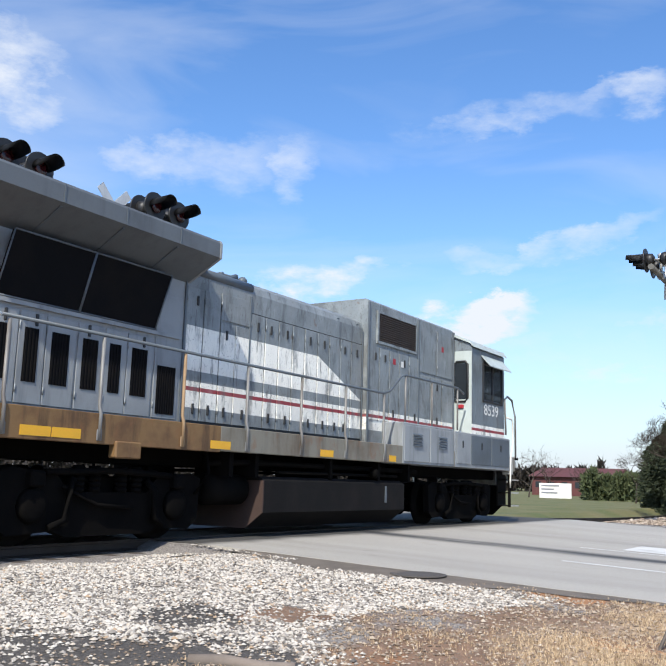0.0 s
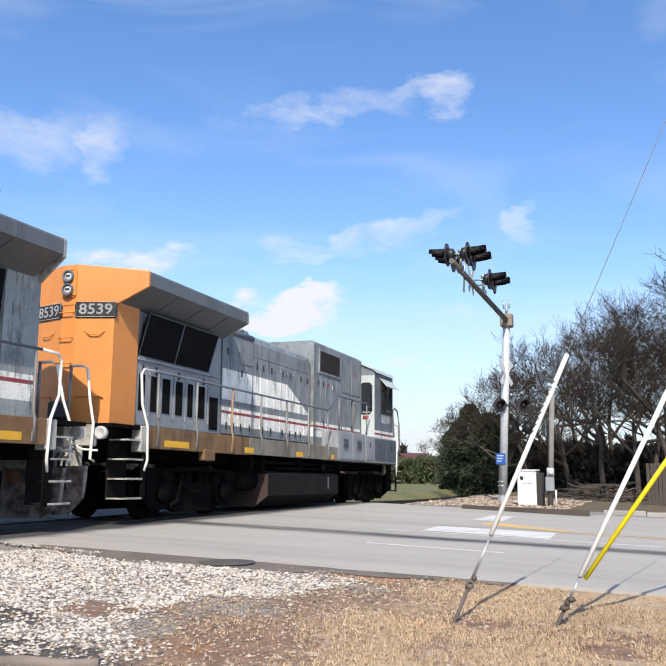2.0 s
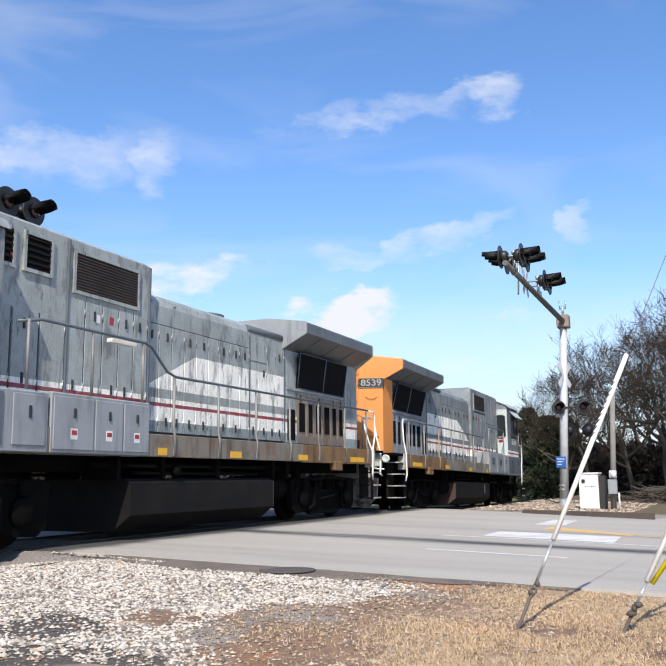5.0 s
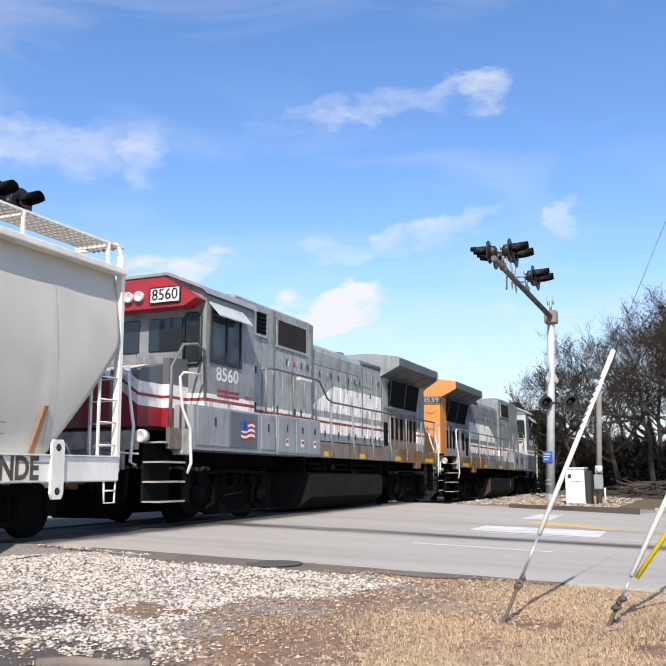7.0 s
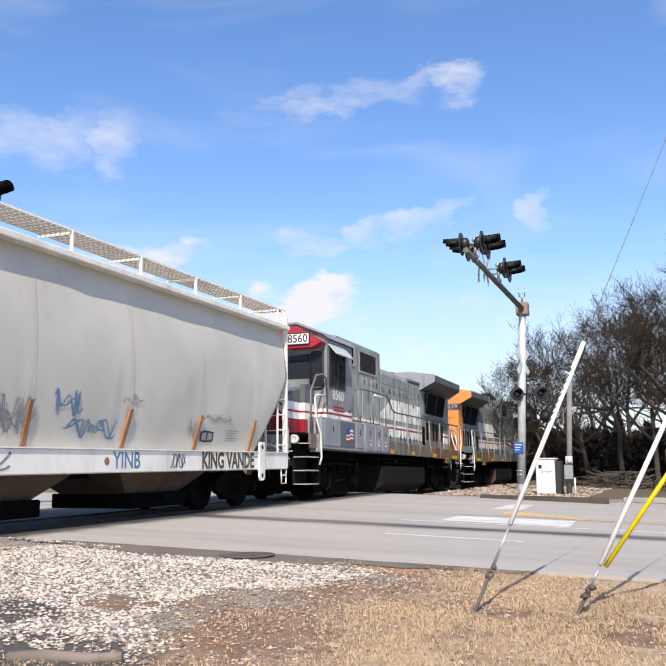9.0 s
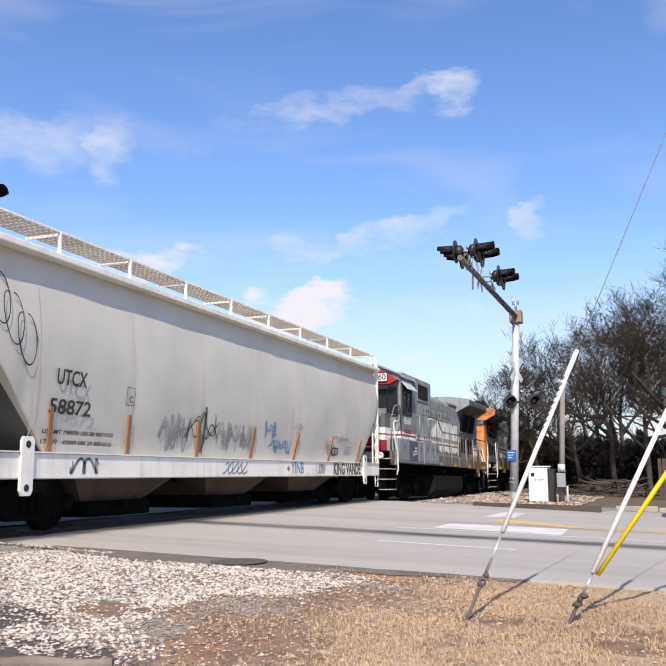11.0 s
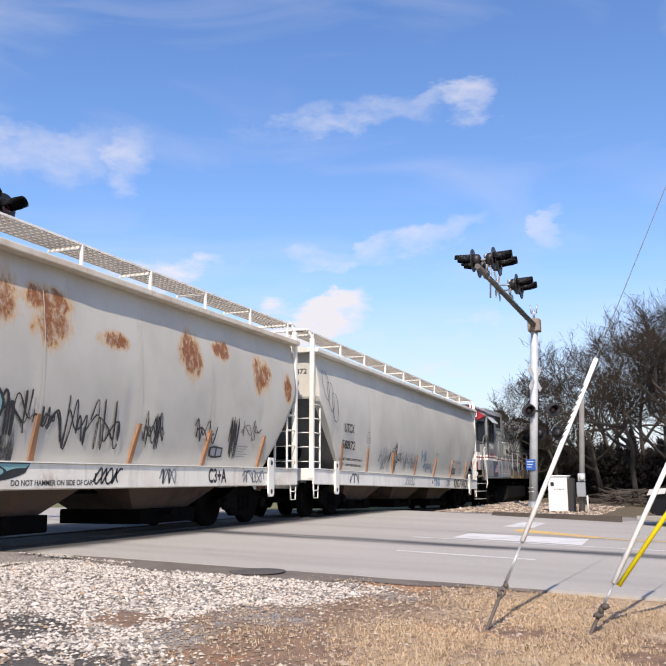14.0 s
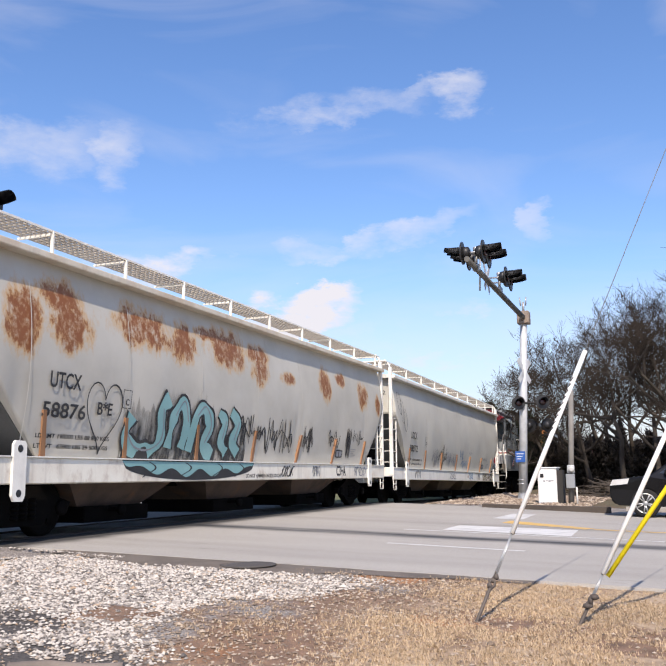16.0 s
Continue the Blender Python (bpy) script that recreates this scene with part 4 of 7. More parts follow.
    for s in SIDES:
        louvres("resistor_grille", L, s, 0.99, 1.85, 3.75, 4.12, 4.82, 14, "brown_grille", liv)
        if not front:
            louvres("box_louvre", L, s, 0.99, 4.35, 5.0, 4.25, 4.85, 6, "grille", liv)
            louvres("box_louvre", L, s, 0.99, 5.25, 5.8, 4.25, 4.85, 6, "grille", liv)
        for a, b in ((1.52, 1.95), (1.98, 2.42), (2.45, 2.9), (2.93, 3.4), (3.43, 3.88), (3.95, 4.55), (4.6, 5.2), (5.25, 5.88)):
            hood_door(L, s, 0.98, a, b, 2.35, 4.0 if a < 3.9 else 3.62, liv)
        if front:
            for a, b in ((3.95, 4.9), (4.95, 5.88)):
                hood_door(L, s, 0.98, a, b, 3.7, 4.85, liv, latch=False)
        for y in (1.46, 3.9, 5.93):
            part("box_seam", slab(B(), *((0.98, 1.02) if s > 0 else (-1.02, -0.98)), y - 0.025, y + 0.025, 1.82, 4.98, 0.005), M["dark_grey"], L)
        for y in (1.965, 2.435, 2.915, 3.415, 4.575, 5.225):
            part("door_gap", slab(B(), *((0.98, 0.986) if s > 0 else (-0.986, -0.98)), y - 0.012, y + 0.012, 2.33, 4.0 if y < 3.9 else 3.62), M["black"], L)
        for y, z, c in ((2.6, 3.7, "red"), (3.0, 3.68, "pale"), (5.2, 4.35, "red")):
            part("warning_label", slab(B(), *((1.0, 1.004) if s > 0 else (-1.004, -1.0)), y, y + 0.12, z, z + 0.14), M[c], L)
        # low cabinets on the walkway
        cab_mat = M["grey"]
        y0, y1 = (2.15, 4.85)
        part("battery_box", slab(B(), *((0.98, 1.53) if s > 0 else (-1.53, -0.98)), y0, y1, 1.40, 2.33, 0.02), cab_mat, L)
        for a, b in ((2.2, 3.45), (3.5, 4.8)) if front else ((2.2, 2.95), (3.0, 3.75), (3.8, 4.8)):
            d = part("box_door", slab(B(), *((1.53, 1.55) if s > 0 else (-1.55, -1.53)), a, b, 1.46, 2.27, 0.01), cab_mat, L)
            if front:
                bm = B()
                for k in range(5):
                    z = 1.86 + k * 0.06
                    prism(bm, [(s * 1.55, z), (s * 1.585, z - 0.035), (s * 1.55, z - 0.04)], "y", (a + b) / 2 - 0.22, (a + b) / 2 + 0.22)
                part("vent", bm, M["dark_grey"], d)
            else:
                part("warning_label", slab(B(), *((1.551, 1.554) if s > 0 else (-1.554, -1.551)), (a + b) / 2 - 0.085, (a + b) / 2 + 0.085, 1.62, 1.79), M["pale"], d)
                part("warning_band", slab(B(), *((1.554, 1.557) if s > 0 else (-1.557, -1.554)), (a + b) / 2 - 0.065, (a + b) / 2 + 0.065, 1.69, 1.76), M["red"], d)
                part("latch", slab(B(), *((1.55, 1.57) if s > 0 else (-1.57, -1.55)), (a + b) / 2 - 0.03, (a + b) / 2 + 0.03, 1.95, 2.1, 0.008), M["black"], d)
        part("under_cab_box", slab(B(), *((0.98, 1.53) if s > 0 else (-1.53, -0.98)), 4.9, 8.6, 1.40, 2.30, 0.02), M["grey"], L)
        for a, b in ((4.98, 5.7), (5.9, 7.2), (7.25, 8.5)):
            d = part("box_door", slab(B(), *((1.53, 1.548) if s > 0 else (-1.548, -1.53)), a, b, 1.5, 2.25, 0.01), M["dark_grey"] if (b - a > 1.26 and not front) or (front and a > 5.8) else M["grey"], L)
            part("latch", slab(B(), *((1.545, 1.565) if s > 0 else (-1.565, -1.545)), (a + b) / 2 - 0.03, (a + b) / 2 + 0.03, 1.9, 2.08, 0.008), M["black"], d)
    # cab
    cy0, cy1 = 6.0, 8.25
    bm = B()
    prism(bm, [(-1.5, 2.28), (-1.5, 4.56), (-1.42, 4.70), (-0.6, 5.06), (0.6, 5.06), (1.42, 4.70), (1.5, 4.56), (1.5, 2.28)], "y", cy0, cy1)
    cab = part("cab", bm, M["cab_front"] if front else M["cab_rear"], L)
    bm = B()
    prism(bm, [(-1.56, 4.58), (-1.46, 4.74), (-0.62, 5.10), (0.62, 5.10), (1.46, 4.74), (1.56, 4.58), (1.46, 4.68), (0.6, 5.04), (-0.6, 5.04), (-1.46, 4.68)], "y", cy0 - 0.06, cy1 + 0.1)
    part("cab_roof", bm, M["cab_back"] if front else M["grey"], L)
    for s in SIDES:
        x = 1.5
        win = part("side_window", slab(B(), *((x - 0.02, x + 0.008) if s > 0 else (-x - 0.008, -x + 0.02)), 6.75, 8.02, 3.26, 4.2, 0.01), M["glass"], L)
        bm = B()
        for y in (6.72, 7.36, 8.05):
            slab(bm, *((x, x + 0.035) if s > 0 else (-x - 0.035, -x)), y - 0.03, y + 0.03, 3.22, 4.24, 0.006)
        for z in (3.22, 4.24):
            slab(bm, *((x, x + 0.033) if s > 0 else (-x - 0.033, -x)), 6.7, 8.08, z - 0.03, z + 0.03, 0.006)
        part("window_frame", bm, M["black"], win)
        bm = B()
        prism(bm, [(s * 1.5, 4.46), (s * 1.76, 4.16), (s * 1.76, 4.13), (s * 1.5, 4.42)], "y", 6.62, 8.15)
        part("sun_visor", bm, M["cab_back"], L, "pale tilted sun visor")
        # end windows beside the hood, front and back
        for yy, d in ((cy0, -1), (cy1, 1)):
            w = part("end_window", slab(B(), min(s * 1.02, s * 1.36), max(s * 1.02, s * 1.36), min(yy, yy + d * 0.026), max(yy, yy + d * 0.026), 3.2, 4.16, 0.01), M["glass"], L)
            bm = B()
            pts = [(s * 0.99, 3.22), (s * 1.06, 3.14), (s * 1.32, 3.14), (s * 1.39, 3.22), (s * 1.39, 4.12), (s * 1.32, 4.2), (s * 1.06, 4.2), (s * 0.99, 4.12), (s * 0.99, 3.22)]
            tube(bm, [(px, yy + d * 0.026, pz) for px, pz in pts], 0.03, 6)
            part("window_gasket", bm, M["black"], w)
        part("marker_light", slab(B(), min(s * 1.08, s * 1.28), max(s * 1.08, s * 1.28), cy0 - 0.06, cy0, 2.95, 3.06, 0.02), M["red"], L)
        num = "8539" if front else "8560"
        lettering("number", num, 0.42, facing(s * 1.506, 7.3, 2.98, "x" if s > 0 else "-x"), M["pale"], L, 1.0)
        if not front:
            bm = B()
            for k in range(2):
                slab(bm, *((1.503, 1.506) if s > 0 else (-1.506, -1.503)), 6.75, 7.75, 2.62 - k * 0.10, 2.67 - k * 0.10)
            part("lettering_bar", bm, M["red"], L)
            lettering("model_mark", "B39-8", 0.13, facing(s * 1.506, 6.3, 2.58, "x" if s > 0 else "-x"), M["red"], L)
            flag(L, s)
        if front:
            part("cab_back", slab(B(), min(s * 0.99, s * 1.495), max(s * 0.99, s * 1.495), cy0 - 0.012, cy0 - 0.002, 2.32, 4.48), M["cab_back"], L, "pale grey-green cab back wall")
    # nose
    bm = B()
    prism(bm, [(cy1, 1.8), (cy1, 3.15), (cy1 + 0.15, 3.18), (9.15, 2.95), (9.3, 2.8), (9.3, 1.8)], "x", -0.95, 0.95)
    part("nose", bm, M["cab_front"] if front else M["nose"], L)
    if not front:
        for s in SIDES:
            bm = B()
            prism(bm, [(cy1, 1.8), (cy1, 3.25), (cy1 + 0.5, 3.2), (cy1 + 0.5, 1.8)], "x", *((0.95, 1.1) if s > 0 else (-1.1, -0.95)))
            part("nose_side", bm, M["nose"], L)
        bm = B()
        prism(bm, [(-1.48, 4.45), (-0.7, 4.93), (0.7, 4.93), (1.48, 4.45), (1.2, 4.30), (-1.2, 4.30)], "y", cy1, cy1 + 0.28)
        part("number_visor", bm, M["red"], L, "red number board visor over the windscreen")
        for s in SIDES:
            board = part("number_board", slab(B(), min(s * 0.38, s * 1.12), max(s * 0.38, s * 1.12), cy1 + 0.28, cy1 + 0.30, 4.38, 4.72, 0.03), M["black"], L)
            part("board_face", slab(B(), min(s * 0.405, s * 1.095), max(s * 0.405, s * 1.095), cy1 + 0.30, cy1 + 0.304, 4.405, 4.695, 0.001), M["pale"], board)
            lettering("number", "8560", 0.33, facing(s * 0.75, cy1 + 0.306, 4.55, "y"), M["black"], board, 0.62)
            part("windscreen", slab(B(), min(s * 0.12, s * 0.95), max(s * 0.12, s * 0.95), cy1, cy1 + 0.012, 3.45, 4.15, 0.02), M["glass"], L)
        for k in (-0.13, 0.13):
            part("headlight", lathe(B(), [(0.26, 0.11), (0.34, 0.11), (0.34, 0.09), (0.30, 0.02)], (k, cy1, 4.56), "y", 18), M["lens"], L)
    else:
        for s in SIDES:
            part("windscreen", slab(B(), min(s * 0.12, s * 0.95), max(s * 0.12, s * 0.95), cy1, cy1 + 0.012, 3.45, 4.15, 0.02), M["glass"], L)
    # end platforms, pilots, steps
    for e in (-1, 1):
        ye = e * (9.45 if e > 0 else 9.72)
        ex = 1.0 if e > 0 else 1.029
        sill = slab(B(), -1.08, 1.08, min(ye, ye - e * 0.1), max(ye, ye - e * 0.1), 1.38, 1.8, 0.02)
        slab(sill, -0.8, 0.8, min(ye, ye - e * 0.08), max(ye, ye - e * 0.08), 1.0, 1.38, 0.02)
        part("end_sill", sill, M["sill_pale"], L, "chalky stained end sill")
        bm = B()
        prism(bm, [(-1.0, 1.02), (-0.95, 0.45), (-0.62, 0.14), (0.62, 0.14), (0.95, 0.45), (1.0, 1.02)], "y", min(ye + e * .02, ye + e * 0.12), max(ye + e * .02, ye + e * 0.12))
        part("pilot", bm, M["plow"] if e < 0 else M["under"], L, "scraped steel plow" if e < 0 else "")
        part("end_deck", slab(B(), -1.45, 1.45, min(e * 8.6, ye), max(e * 8.6, ye), 1.73, 1.80), M["under"], L)
        coupler(L, e * (9.4 if e > 0 else 9.55), e)
        for s in SIDES:
            bm = B()
            for k, z in enumerate((0.42, 0.78, 1.14, 1.5)):
                slab(bm, min(s * 1.1, s * 1.5), max(s * 1.1, s * 1.5), min(e * 8.72, e * 9.3), max(e * 8.72, e * 9.3), z, z + 0.035, 0.008)
                part("tread_edge", slab(B(), min(s * 1.5, s * 1.515), max(s * 1.5, s * 1.515), min(e * 8.74, e * 9.3), max(e * 8.74, e * 9.3), z, z + 0.035), M["sill_pale"], L)
                part("tread_edge", slab(B(), min(s * 1.12, s * 1.5), max(s * 1.12, s * 1.5), min(e * 9.3, e * 9.315), max(e * 9.3, e * 9.315), z, z + 0.03), M["sill_pale"], L)
            slab(bm, min(s * 1.08, s * 1.12), max(s * 1.08, s * 1.12), min(e * 8.7, e * 9.3), max(e * 8.7, e * 9.3), 0.42, 1.75)
            part("step_well", bm, M["steps"], L)
            part("step_edge", slab(B(), min(s * 1.46, s * 1.5), max(s * 1.46, s * 1.5), min(e * 8.6, e * 8.74), max(e * 8.6, e * 8.74), 0.4, 1.8, 0.01), M["under"], L)
            part("sill_corner", slab(B(), min(s * 1.3, s * 1.525), max(s * 1.3, s * 1.525), min(e * 8.58, e * 8.86), max(e * 8.58, e * 8.86), 1.3, 1.80, 0.02), M["sill_pale"], L, "chalky white sill corner")
            grab = [(s * 1.5, e * 8.68, 0.95), (s * 1.53, e * 8.62, 1.15), (s * 1.53, e * 8.66, 1.8), (s * 1.52, e * 8.86, 2.2), (s * 1.5, e * 8.9, 2.78), (s * 1.5, e * 8.82, 2.88), (s * 1.5, e * 8.4, 2.9)]
            ladder_rail("grab_rail", L, grab, 0.026)
            ladder_rail("grab_rail", L, [(s * 1.1, ye, 1.1), (s * 1.08, ye + e * .1, 1.15), (s * 1.08, ye + e * .05, 1.8), (s * 0.95, ye, 2.2), (s * 0.82, ye - e * .05, 2.82), (s * 0.7, ye - e * .05, 2.88), (s * 0.45, ye - e * .05, 2.88)], 0.026)
            ladder_rail("end_post", L, [(s * 0.45, ye - e * .05, 1.8), (s * 0.45, ye - e * .05, 2.9)], 0.03, "rail_paint")
            ladder_rail("cut_lever", L, [(s * 1.2, ye + e * .05, 1.3), (s * 0.9, ye + e * .13, 1.32), (s * 0.6, ye + e * .13, 1.5), (s * 0.35, ye + e * .13, 1.5), (s * 0.2, ye + e * .13, 1.2)], 0.02)
            for k in range(3):
                part("air_hose", tube(B(), [(s * (0.35 + 0.13 * k), ye + e * .05, 1.25), (s * (0.35 + 0.13 * k), ye + e * .2, 1.1), (s * (0.37 + 0.13 * k), ye + e * .24, 0.8), (s * (0.33 + 0.13 * k), ye + e * .12, 0.62)], 0.028, 8), M["rubber"], L)
            part("ditch_light", lathe(B(), [(0, 0.12), (e * 0.1, 0.12), (e * 0.1, 0.09), (e * 0.06, 0.02)], (s * 1.25, ye - e * .02, 1.62), "y", 16), M["lens"], L)
    if front:
        for s in SIDES:
            face = pose(s * 0.545, -9.125, 4.06, 0, 0, s * 17.5)
            bm = slab(B(), -0.42, 0.42, -0.03, 0.02, -0.17, 0.17, 0.03)
            bm.transform(face)
            board = part("number_board", bm, M["black"], L)
            lettering("number", "8539", 0.29, face @ facing(0, -0.034, 0, "-y"), M["number_paint"], board, 0.66)
            rim = tube(B(), [(-0.39, -0.032, -0.145), (0.39, -0.032, -0.145), (0.39, -0.032, 0.145), (-0.39, -0.032, 0.145), (-0.39, -0.032, -0.145)], 0.009, 6)
            rim.transform(face)
            part("board_rim", rim, M["number_paint"], board)
            bm = tube(B(), [(-0.2, -0.01, -0.42), (-0.1, -0.05, -0.5), (0.1, -0.05, -0.5), (0.2, -0.01, -0.42)], 0.012, 6)
            bm.transform(face)
            part("grab_iron", bm, M["orange"], L)
            bm = tube(B(), [(-0.3, -0.01, -1.75), (-0.28, -0.04, -1.7), (0.2, -0.04, -1.7), (0.22, -0.01, -1.75)], 0.016, 6)
            bm.transform(face)
            part("grab_iron", bm, M["orange"], L)
        bm = slab(B(), -0.17, 0.17, -9.31, -9.24, 4.3, 4.86, 0.05)
        part("headlight_bracket", bm, M["orange"], L)
        for z in (4.45, 4.72):
            lamp = part("headlight", lathe(B(), [(-9.28, 0.125), (-9.36, 0.125), (-9.365, 0.11), (-9.36, 0.095), (-9.30, 0.09)], (0, 0, z), "y", 20), M["dark_grey"], L, "dark-rimmed round headlight")
            part("lens", lathe(B(), [(-9.30, 0.094), (-9.335, 0.08), (-9.345, 0.04), (-9.346, 0.01)], (0, 0, z), "y", 16), M["lamp_glass"], lamp)
            part("bulb_shade", slab(B(), -0.05, 0.05, -9.35, -9.34, z - 0.012, z + 0.035, 0.004), M["black"], lamp)
        for z in (2.5, 3.0, 3.5, 4.0):
            part("grab_iron", tube(B(), [(-0.16, -9.25, z), (-0.16, -9.33, z), (0.12, -9.33, z), (0.12, -9.25, z)], 0.013, 6), M["orange"], L)
        part("rear_light_box", slab(B(), -0.2, 0.2, -9.5, -9.27, 1.9, 2.25, 0.04), M["black"], L)
    # horn, stack
    bm = B()
    for k, ln in ((-0.12, 0.5), (0, 0.6), (0.12, 0.45)):
        lathe(bm, [(0, 0.025), (ln * 0.7, 0.035), (ln, 0.085), (ln, 0.06)], (0.5 + k, -3.3, 4.62), "y", 12)
    tube(bm, [(0.35, -3.25, 4.62), (0.66, -3.25, 4.62)], 0.04, 8)
    tube(bm, [(0.5, -3.2, 4.45), (0.5, -3.2, 4.62)], 0.03, 8)
    lathe(bm, [(-0.09, 0.02), (-0.06, 0.07), (0, 0.09), (0.06, 0.07), (0.09, 0.02)], (0.6, -2.6, 4.62), "y", 12)
    part("horn", bm, M["dark_grey"], L)
    if not front:
        bm = lathe(B(), [(4.48, 0.42), (4.62, 0.42), (4.66, 0.48), (4.72, 0.48), (4.72, 0.38), (4.6, 0.36)], (0, -2.0, 0), "z", 20)
        part("exhaust_stack", bm, M["dark_grey"], L)
        part("antenna", slab(B(), -0.05, 0.05, 8.0, 8.1, 4.95, 5.1, 0.02), M["black"], L)
    # handrails along the walkway
    posts = [-8.27, -6.7, -5.02, -3.43, -1.81, -0.25, 1.32]
    for s in SIDES:
        for i, y in enumerate(posts):
            mat = "post_rust" if (front and i == 2) else "rail_paint"
            bm = tube(B(), [(s * 1.5, y, 2.86), (s * 1.5, y, 1.9), (s * 1.535, y, 1.8), (s * 1.535, y, 1.44)], 0.026, 8)
            slab(bm, *((1.52, 1.54) if s > 0 else (-1.54, -1.52)), y - 0.05, y + 0.05, 1.42, 1.58, 0.01)
            part("handrail_post", bm, M[mat], L)
        for y in (2.3, 3.65, 5.1):
            part("handrail_post", tube(B(), [(s * 1.5, y, 3.36), (s * 1.5, y, 2.33)], 0.024, 8), M["rail_paint"], L)
        part("handrail", tube(B(), [(s * 1.5, -8.4, 2.9), (s * 1.5, posts[-1] - 0.05, 2.88), (s * 1.5, posts[-1] + 0.25, 2.95), (s * 1.5, 2.1, 3.34), (s * 1.5, 2.3, 3.39), (s * 1.5, 5.1, 3.39), (s * 1.45, 5.6, 3.3)], 0.026, 8), M["dark_grey"], L)
        part("handrail", tube(B(), [(s * 1.53, 8.3, 2.4), (s * 1.5, 8.3, 3.4), (s * 1.5, 8.5, 3.5), (s * 1.5, 8.85, 3.42), (s * 1.5, 9.1, 2.95), (s * 1.5, 9.12, 1.8)], 0.028, 8), M["rail_paint"], L)
        part("work_light", slab(B(), *((1.3, 1.42) if s > 0 else (-1.42, -1.3)), 2.45, 3.2, 3.30, 3.37, 0.01), M["pale"], L) if not front else None
        part("sand_pipe", tube(B(), [(s * 1.3, -4.2, 1.4), (s * 1.34, -4.15, 1.05), (s * 1.2, -4.3, 0.7)], 0.03, 8), M["under"], L)
    # fuel tank, air reservoirs, piping
    bm = B()
    prism(bm, [(-1.30, 1.02), (-1.42, 0.95), (-1.42, 0.40), (-1.05, 0.12), (1.05, 0.12), (1.42, 0.40), (1.42, 0.95), (1.30, 1.02)], "y", -2.75, 2.45)
    part("fuel_tank", bm, M["tank"], L, "long black fuel tank slung under the frame")
    bm = B()
    prism(bm, [(-1.42, 0.95), (-1.42, 0.40), (-1.05, 0.12), (1.05, 0.12), (1.42, 0.40), (1.42, 0.95)], "y", -2.78, -2.752)
    part("tank_end", bm, M["rusty_dark"], L, "rust-brown tank end")
    bm = B()
    for s in SIDES:
        lathe(bm, [(-3.9, 0.1), (-3.85, 0.26), (-2.9, 0.26), (-2.85, 0.1)], (s * 0.95, 0, 0.78), "y", 16)
        tube(bm, [(s * 1.1, -4.0, 1.2), (s * 1.2, -3.0, 1.25), (s * 1.2, 3.4, 1.25)], 0.05, 8)
        tube(bm, [(s * 1.3, -2.2, 1.1), (s * 1.3, 2.3, 1.12)], 0.03, 8)
        for y in (-3.6, -2.9, -0.5, 1.4, 2.8):
            slab(bm, min(s * 0.6, s * 1.36), max(s * 0.6, s * 1.36), y - 0.05, y + 0.05, 1.0, 1.4)
        lathe(bm, [(0, 0.1), (s * 0.1, 0.1), (s * 0.14, 0.05)], (s * 1.36, 1.1, 1.16), "x", 12)
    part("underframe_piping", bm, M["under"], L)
    part("fuel_gauge", slab(B(), 1.42, 1.44, 1.55, 1.63, 0.55, 0.9, 0.008), M["dark_grey"], L)
    loco_truck(L, -6.1)
    loco_truck(L, 6.1)
    return L


def flag(parent, s):
    """A small waving flag painted on the cabinet door: stripes and a blue field."""
    x = s * 1.552
    for k in range(7):
        bm = B()
        n = 8
        lo = [bm.verts.new((x, 6.05 + i * 0.12 * 0.8, 1.68 + k * 0.055 + 0.03 * math.sin(i * 0.9))) for i in range(n)]
        hi = [bm.verts.new((x, 6.05 + i * 0.12 * 0.8, 1.735 + k * 0.055 + 0.03 * math.sin(i * 0.9))) for i in range(n)]
        for i in range(n - 1):
            bm.faces.new((lo[i], lo[i + 1], hi[i + 1], hi[i]))
        part("flag_stripe", bm, M["red"] if k % 2 == 0 else M["pale"], parent)
    bm = slab(B(), min(x, x + s * 0.003), max(x, x + s * 0.003), 6.40, 6.74, 1.87, 2.09)
    part("flag_field", bm, M["blue"], parent)


M["wing"] = worn("grey_wing_paint", (0.115, 0.128, 0.14), (0.085, 0.092, 0.10), 0.5, streak=0.25)
M["rust_doors"] = worn("rusting_grey_doors", (0.25, 0.20, 0.155), (0.13, 0.08, 0.055), 0.6, streak=0.5, rust=0.85)
M["cab_front"] = livery("grey_cab_livery", (0.17, 0.20, 0.22), True)
M["cab_rear"] = livery("mid_grey_cab_livery", (0.24, 0.255, 0.26), True)
def nose_livery():
    """Dark grey above, a white band with a red line that rises to the middle of the nose, red below."""
    m, nt, b = nodes_of("banded_nose_paint")
    sep = nt.nodes.new("ShaderNodeSeparateXYZ")
    nt.links.new(place(nt), sep.inputs[0])
    inward = math_of(nt, "SUBTRACT", 0.95, math_of(nt, "MINIMUM", math_of(nt, "ABSOLUTE", sep.outputs["X"]), 0.95))
    z = math_of(nt, "SUBTRACT", sep.outputs["Z"], math_of(nt, "MULTIPLY", inward, 0.75))
    red, grey = (0.27, 0.012, 0.024), (0.105, 0.115, 0.125)
    col = mixed(nt, math_of(nt, "GREATER_THAN", z, 2.22), red, (0.74, 0.73, 0.69))
    col = mixed(nt, math_of(nt, "GREATER_THAN", z, 2.40), col, red)
    col = mixed(nt, math_of(nt, "GREATER_THAN", z, 2.46), col, (0.74, 0.73, 0.69))
    col = mixed(nt, math_of(nt, "GREATER_THAN", z, 2.68), col, grey)
    col = mixed(nt, math_of(nt, "MULTIPLY", noise_of(nt, 5.0, 0.55, 0.7, (1, 1, 0.4)), 0.5), col, (0.08, 0.07, 0.065))
